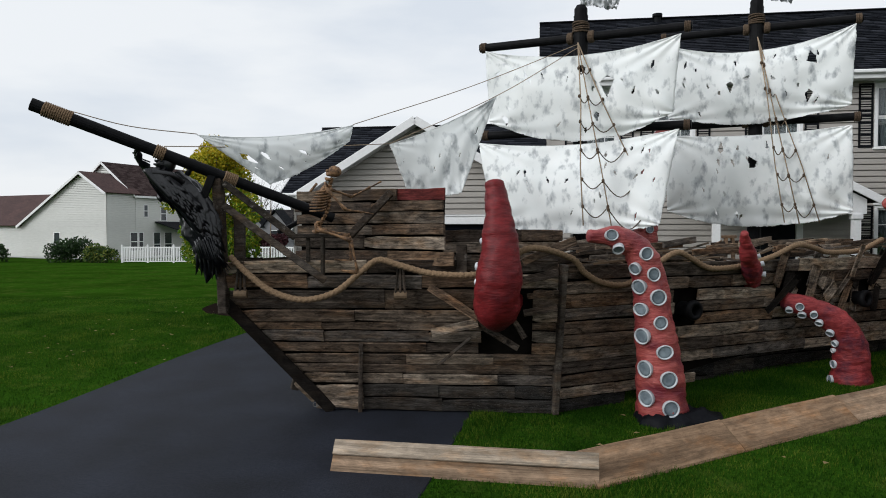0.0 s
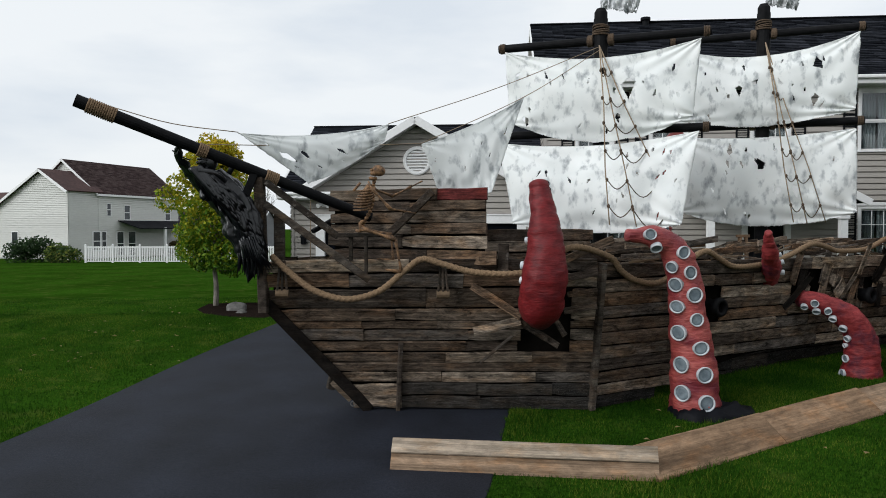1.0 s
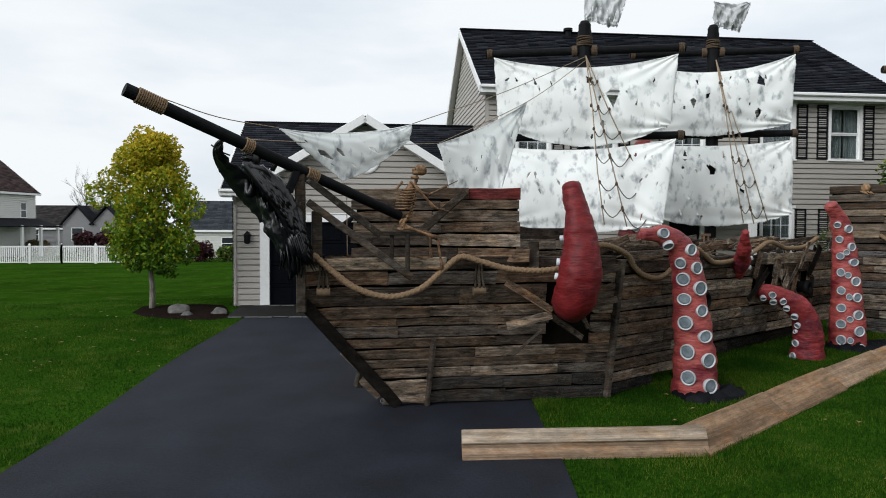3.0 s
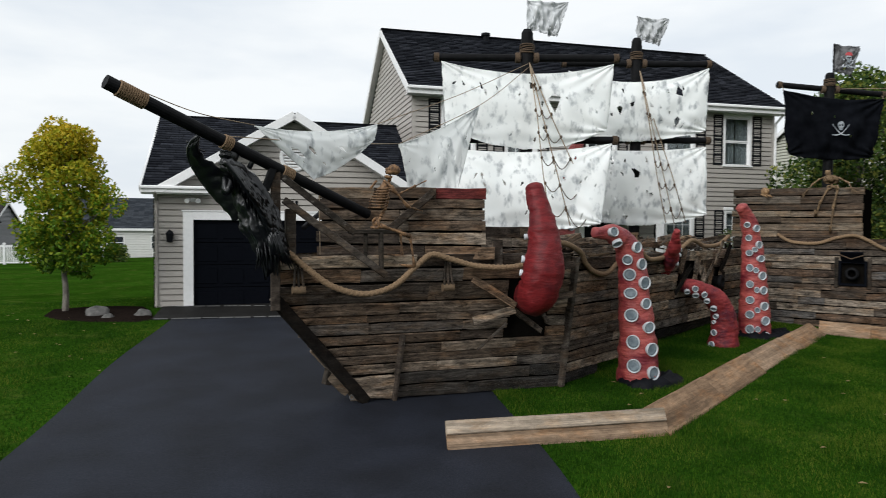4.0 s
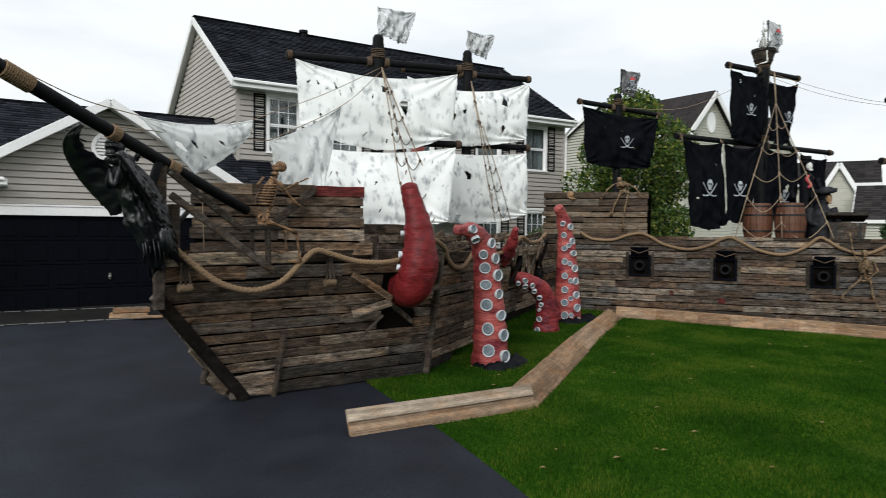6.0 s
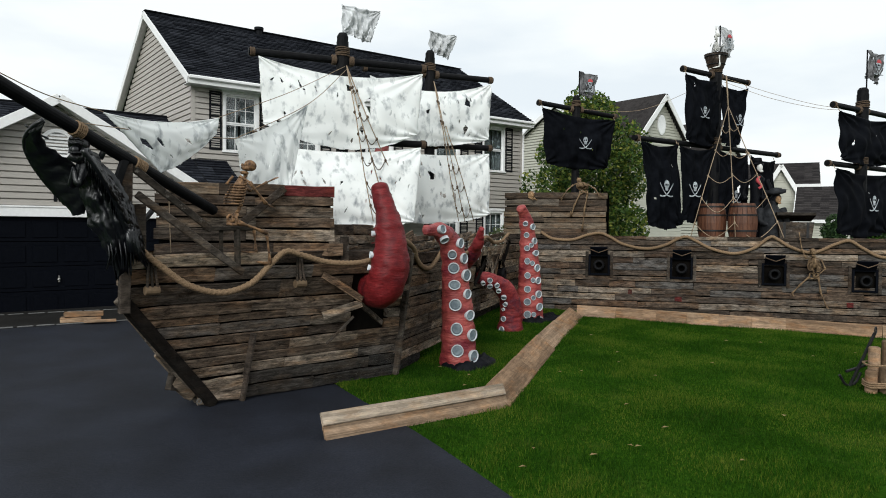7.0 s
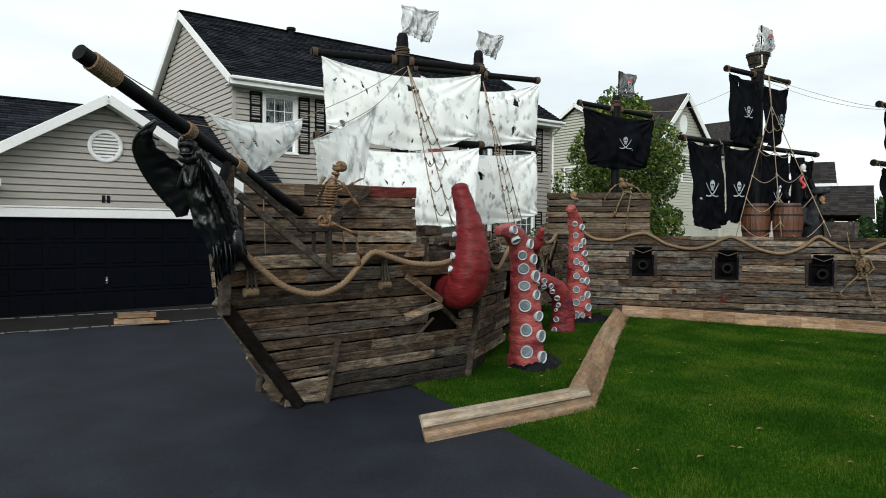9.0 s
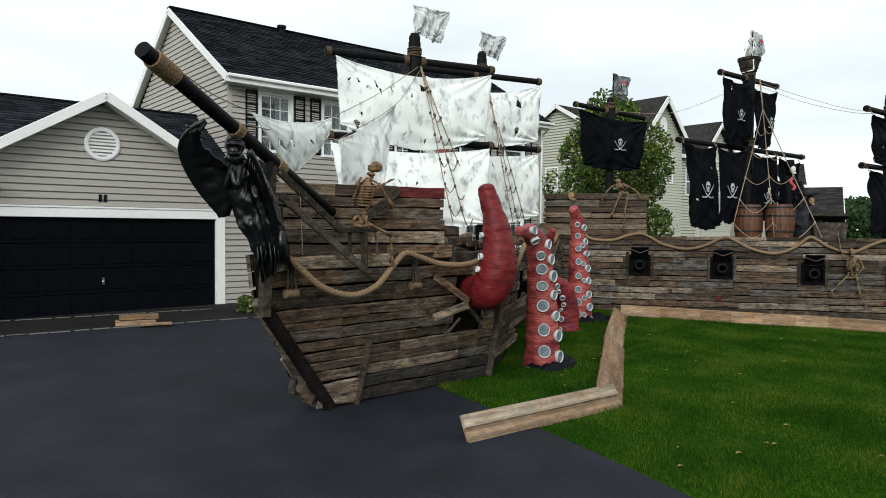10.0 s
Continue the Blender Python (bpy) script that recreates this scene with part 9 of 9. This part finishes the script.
slab(dr, dm @ Vector((2.0, -0.3, 8.72)), dm @ Vector((4.1, -0.3, 6.45)), dm @ Vector((4.1, 4.6, 6.45)), dm @ Vector((2.0, 4.6, 8.72)), -0.12)
part("gable_roof", dr, M_DUSKROOF, h2)
dt = Geo()
dt.beam(dm @ Vector((-0.1, -0.34, 6.4)), dm @ Vector((2.0, -0.34, 8.66)), 0.05, 0.24)
dt.beam(dm @ Vector((4.1, -0.34, 6.4)), dm @ Vector((2.0, -0.34, 8.66)), 0.05, 0.24)
part("gable_trim", dt, M_WHITE, h2)
ov = Geo()
ov.lathe([(0.5, -0.02), (0.5, 0.05), (0.42, 0.06), (0.1, 0.05)], 24, dm @ pose(2.0, -0.03, 7.3, 90, 0, 0) @ Matrix.Diagonal((0.62, 1.0, 1, 1)))
part("oval_vent", ov, M_WHITE, h2)
far_window(h2, dm, 1.95, 2.95, 4.5, 5.9)
em2 = H2 @ pose(5.9, -0.3, 0)
eg = Geo()
eg.prism([(0.2, 0), (3.4, 0), (3.4, 6.3), (1.8, 7.95), (0.2, 6.3)], 0, 4.0, em2)
laps = siding(Geo(), 0.2, 3.4, 0.1, 7.8, limit=lambda z: (0.2, 3.4) if z < 6.3 else (0.2 + (z - 6.3) / 1.65 * 1.6, 3.4 - (z - 6.3) / 1.65 * 1.6), course=0.14, m=em2)
tagged(part("siding", laps, M_CREAM, part("second_gable", eg, M_CREAM, h2)), kind="stuff")
er = Geo()
slab(er, em2 @ Vector((-0.1, -0.3, 6.05)), em2 @ Vector((1.8, -0.3, 8.06)), em2 @ Vector((1.8, 4.6, 8.06)), em2 @ Vector((-0.1, 4.6, 6.05)), -0.12)
slab(er, em2 @ Vector((1.8, -0.3, 8.06)), em2 @ Vector((3.7, -0.3, 6.05)), em2 @ Vector((3.7, 4.6, 6.05)), em2 @ Vector((1.8, 4.6, 8.06)), -0.12)
part("second_gable_roof", er, M_DUSKROOF, h2)
et = Geo()
et.beam(em2 @ Vector((-0.1, -0.34, 6.0)), em2 @ Vector((1.8, -0.34, 8.0)), 0.05, 0.2)
et.beam(em2 @ Vector((3.7, -0.34, 6.0)), em2 @ Vector((1.8, -0.34, 8.0)), 0.05, 0.2)
part("second_gable_trim", et, M_WHITE, h2)
far_window(h2, em2, 1.2, 2.2, 4.2, 5.6)
H3 = pose(42.9, 19.8, 0, 0, 0, -72)
# M_CREAM replaces a paler siding here: the walls' shade is in the colour
h3 = plain_house("house", H3, 4.6, 7, 5.4, 7.0, M_CREAM, M_DUSKROOF, "pale sided house, walls toned down for shade, with a dark brown roof and front gable", windows=[(3.2, 4.0, 3.4, 4.6)], ends=[(3, 4, 3.2, 4.6)])
g3m = pose(41.25, 18.35, 0, 0, 0, -72)
g3 = Geo().prism([(0.1, 0), (3.3, 0), (3.3, 3.6), (1.7, 6.4), (0.1, 3.6)], 0, 3.2, g3m)
laps = siding(Geo(), 0.1, 3.3, 0.1, 6.3, limit=lambda z: (0.1, 3.3) if z < 3.6 else (0.1 + (z - 3.6) / 2.8 * 1.6, 3.3 - (z - 3.6) / 2.8 * 1.6), course=0.15, m=g3m)
tagged(part("siding", laps, M_CREAM, part("front_gable", g3, M_CREAM, h3)), kind="stuff")
r3 = Geo()
slab(r3, g3m @ Vector((-0.1, -0.3, 3.3)), g3m @ Vector((1.7, -0.3, 6.5)), g3m @ Vector((1.7, 3.4, 6.5)), g3m @ Vector((-0.1, 3.4, 3.3)), -0.12)
slab(r3, g3m @ Vector((1.7, -0.3, 6.5)), g3m @ Vector((3.5, -0.3, 3.3)), g3m @ Vector((3.5, 3.4, 3.3)), g3m @ Vector((1.7, 3.4, 6.5)), -0.12)
part("gable_roof", r3, M_DUSKROOF, h3)
t3 = Geo()
t3.beam(g3m @ Vector((-0.1, -0.34, 3.28)), g3m @ Vector((1.7, -0.34, 6.46)), 0.05, 0.26)
t3.beam(g3m @ Vector((3.5, -0.34, 3.28)), g3m @ Vector((1.7, -0.34, 6.46)), 0.05, 0.26)
part("gable_trim", t3, M_WHITE, h3)
# cream again darkens pale walls in place of shade
plain_house("house", pose(38.0, 14.4, 0, 0, 0, -75), 2.6, 6, 3.0, 4.9, M_CREAM, M_DUSKROOF, "low pale house, walls toned down for shade, with a dark brown roof", windows=[(1.4, 2.2, 1, 2.4)])
shrub("evergreen", 30.7, 10.5, 1.3, 4.0, M_DARKLEAF, 3500, 0.09, 41, "upright green shrub behind the gun wall")
shrub("shrub", 75, 18, 9.0, 5.5, M_DARKLEAF, 2500, 0.3, 42, "broad dark green tree mass on the skyline")
shrub("shrub", 9.9, 12.6, 1.6, 2.6, M_PALELEAF, 2500, 0.06, 43, "white-flowering shrub behind the castle wall")
shrub("shrub", 11.6, 11.4, 1.4, 2.2, M_PALELEAF, 1800, 0.06, 44, "pale flowering shrub behind the gun wall")
# ---------------------------------------------------------------- grass blades and fallen leaves
def blades(n, x0, x1, y0, y1, inside, seed, h0, h1, w):
    r = np.random.RandomState(seed)
    x, y = r.uniform(x0, x1, n), r.uniform(y0, y1, n)
    keep = inside(x, y)
    x, y = x[keep], y[keep]
    n = len(x)
    z = -0.33 + 0.012 * np.clip(x, -8, 14) + 0.038 * np.clip(y, -6, 18) - 0.0205 * np.clip(y - 18, 0, 44)
    h = r.uniform(h0, h1, n) * (0.75 + 0.5 * (np.sin(x * 2.1 + 1.3) * np.sin(y * 1.7) > 0.2))
    a = r.uniform(0, 2 * np.pi, n)
    lean = r.uniform(0.1, 0.7, n) * h
    b = r.uniform(0, 2 * np.pi, n)
    dx, dy = np.cos(a) * w, np.sin(a) * w
    v = np.empty((n, 3, 3))
    v[:, 0] = np.stack([x - dx, y - dy, z - 0.004], 1)
    v[:, 1] = np.stack([x + dx, y + dy, z - 0.004], 1)
    v[:, 2] = np.stack([x + np.cos(b) * lean, y + np.sin(b) * lean, z + h], 1)
    return v.reshape(-1, 3)


def right_lawn(x, y):
    return x > -0.67 + (y - 4.4) * 0.268 + 0.04 * np.sin(y * 1.3) - 0.03 + 0.035 * np.sin(y * 23) * np.sin(y * 7.7 + 1)


def left_lawn(x, y):
    return x < -5.42 + (y - 8.0) * 0.2244 + 0.05 * np.sin(y * 0.9) + 0.02


def lawn_object(name, parts, material, label):
    v = np.concatenate(parts)
    me = bpy.data.meshes.new(name)
    n = len(v) // 3
    me.vertices.add(3 * n)
    me.vertices.foreach_set("co", v.ravel())
    me.loops.add(3 * n)
    me.loops.foreach_set("vertex_index", np.arange(3 * n, dtype=np.int32))
    me.polygons.add(n)
    me.polygons.foreach_set("loop_start", np.arange(0, 3 * n, 3, dtype=np.int32))
    me.update()
    me.validate()
    me.materials.append(material)
    return tagged(new(name, me), label, "grass", kind="stuff")


M_BLADE = leaf_mat("grass_blades", [(0.0, (0.011, 0.039, 0.0027)), (0.5, (0.025, 0.078, 0.0055)), (0.82, (0.057, 0.117, 0.008)), (1.0, (0.11, 0.145, 0.018))], patch=0.32, spec=0.04)
lawn_object("grass", [blades(300000, -1.2, 11.5, 2.2, 9.9, right_lawn, 1, 0.025, 0.055, 0.0045), blades(90000, 0.2, 9, 8.0, 12.0, right_lawn, 2, 0.03, 0.06, 0.005),
                      blades(110000, -14, -3.4, 6.5, 17, left_lawn, 3, 0.025, 0.045, 0.006), blades(25000, -16, -3.4, 16, 21, left_lawn, 4, 0.02, 0.04, 0.006)], M_BLADE, "short mown grass of the front lawn")

M_FALLEN = leaf_mat("fallen_leaves", [(0.0, (0.2, 0.13, 0.045)), (0.5, (0.3, 0.23, 0.11)), (0.9, (0.2, 0.1, 0.035))])
r_l = random.Random(8)
spots = [(r_l.uniform(0.5, 9), r_l.uniform(3.0, 8.5)) for _ in range(26)] + [(r_l.uniform(-8, -4.6), r_l.uniform(11, 19)) for _ in range(45)] + [(-0.15, 4.75), (0.35, 5.0), (2.6, 5.2), (2.1, 4.4)]
for x, y in spots:
    if not (right_lawn(x, y) or left_lawn(x, y)):
        continue
    a, s = r_l.uniform(0, 6.28), r_l.uniform(0.025, 0.05)
    z = ground_z(x, y) + 0.045
    c, q = math.cos(a) * s, math.sin(a) * s
    g = Geo().add([(x - c, y - q, z), (x - 0.6 * q, y + 0.6 * c, z + 0.012), (x + c, y + q, z + 0.004), (x + 0.6 * q, y - 0.6 * c, z + 0.015)], [(0, 3, 2), (0, 2, 1)])
    single("fallen_leaf", g, M_FALLEN, "curled yellow-brown leaf fallen on the grass", "leaf", "fallen leaves", at=(x, y, z - 0.045))
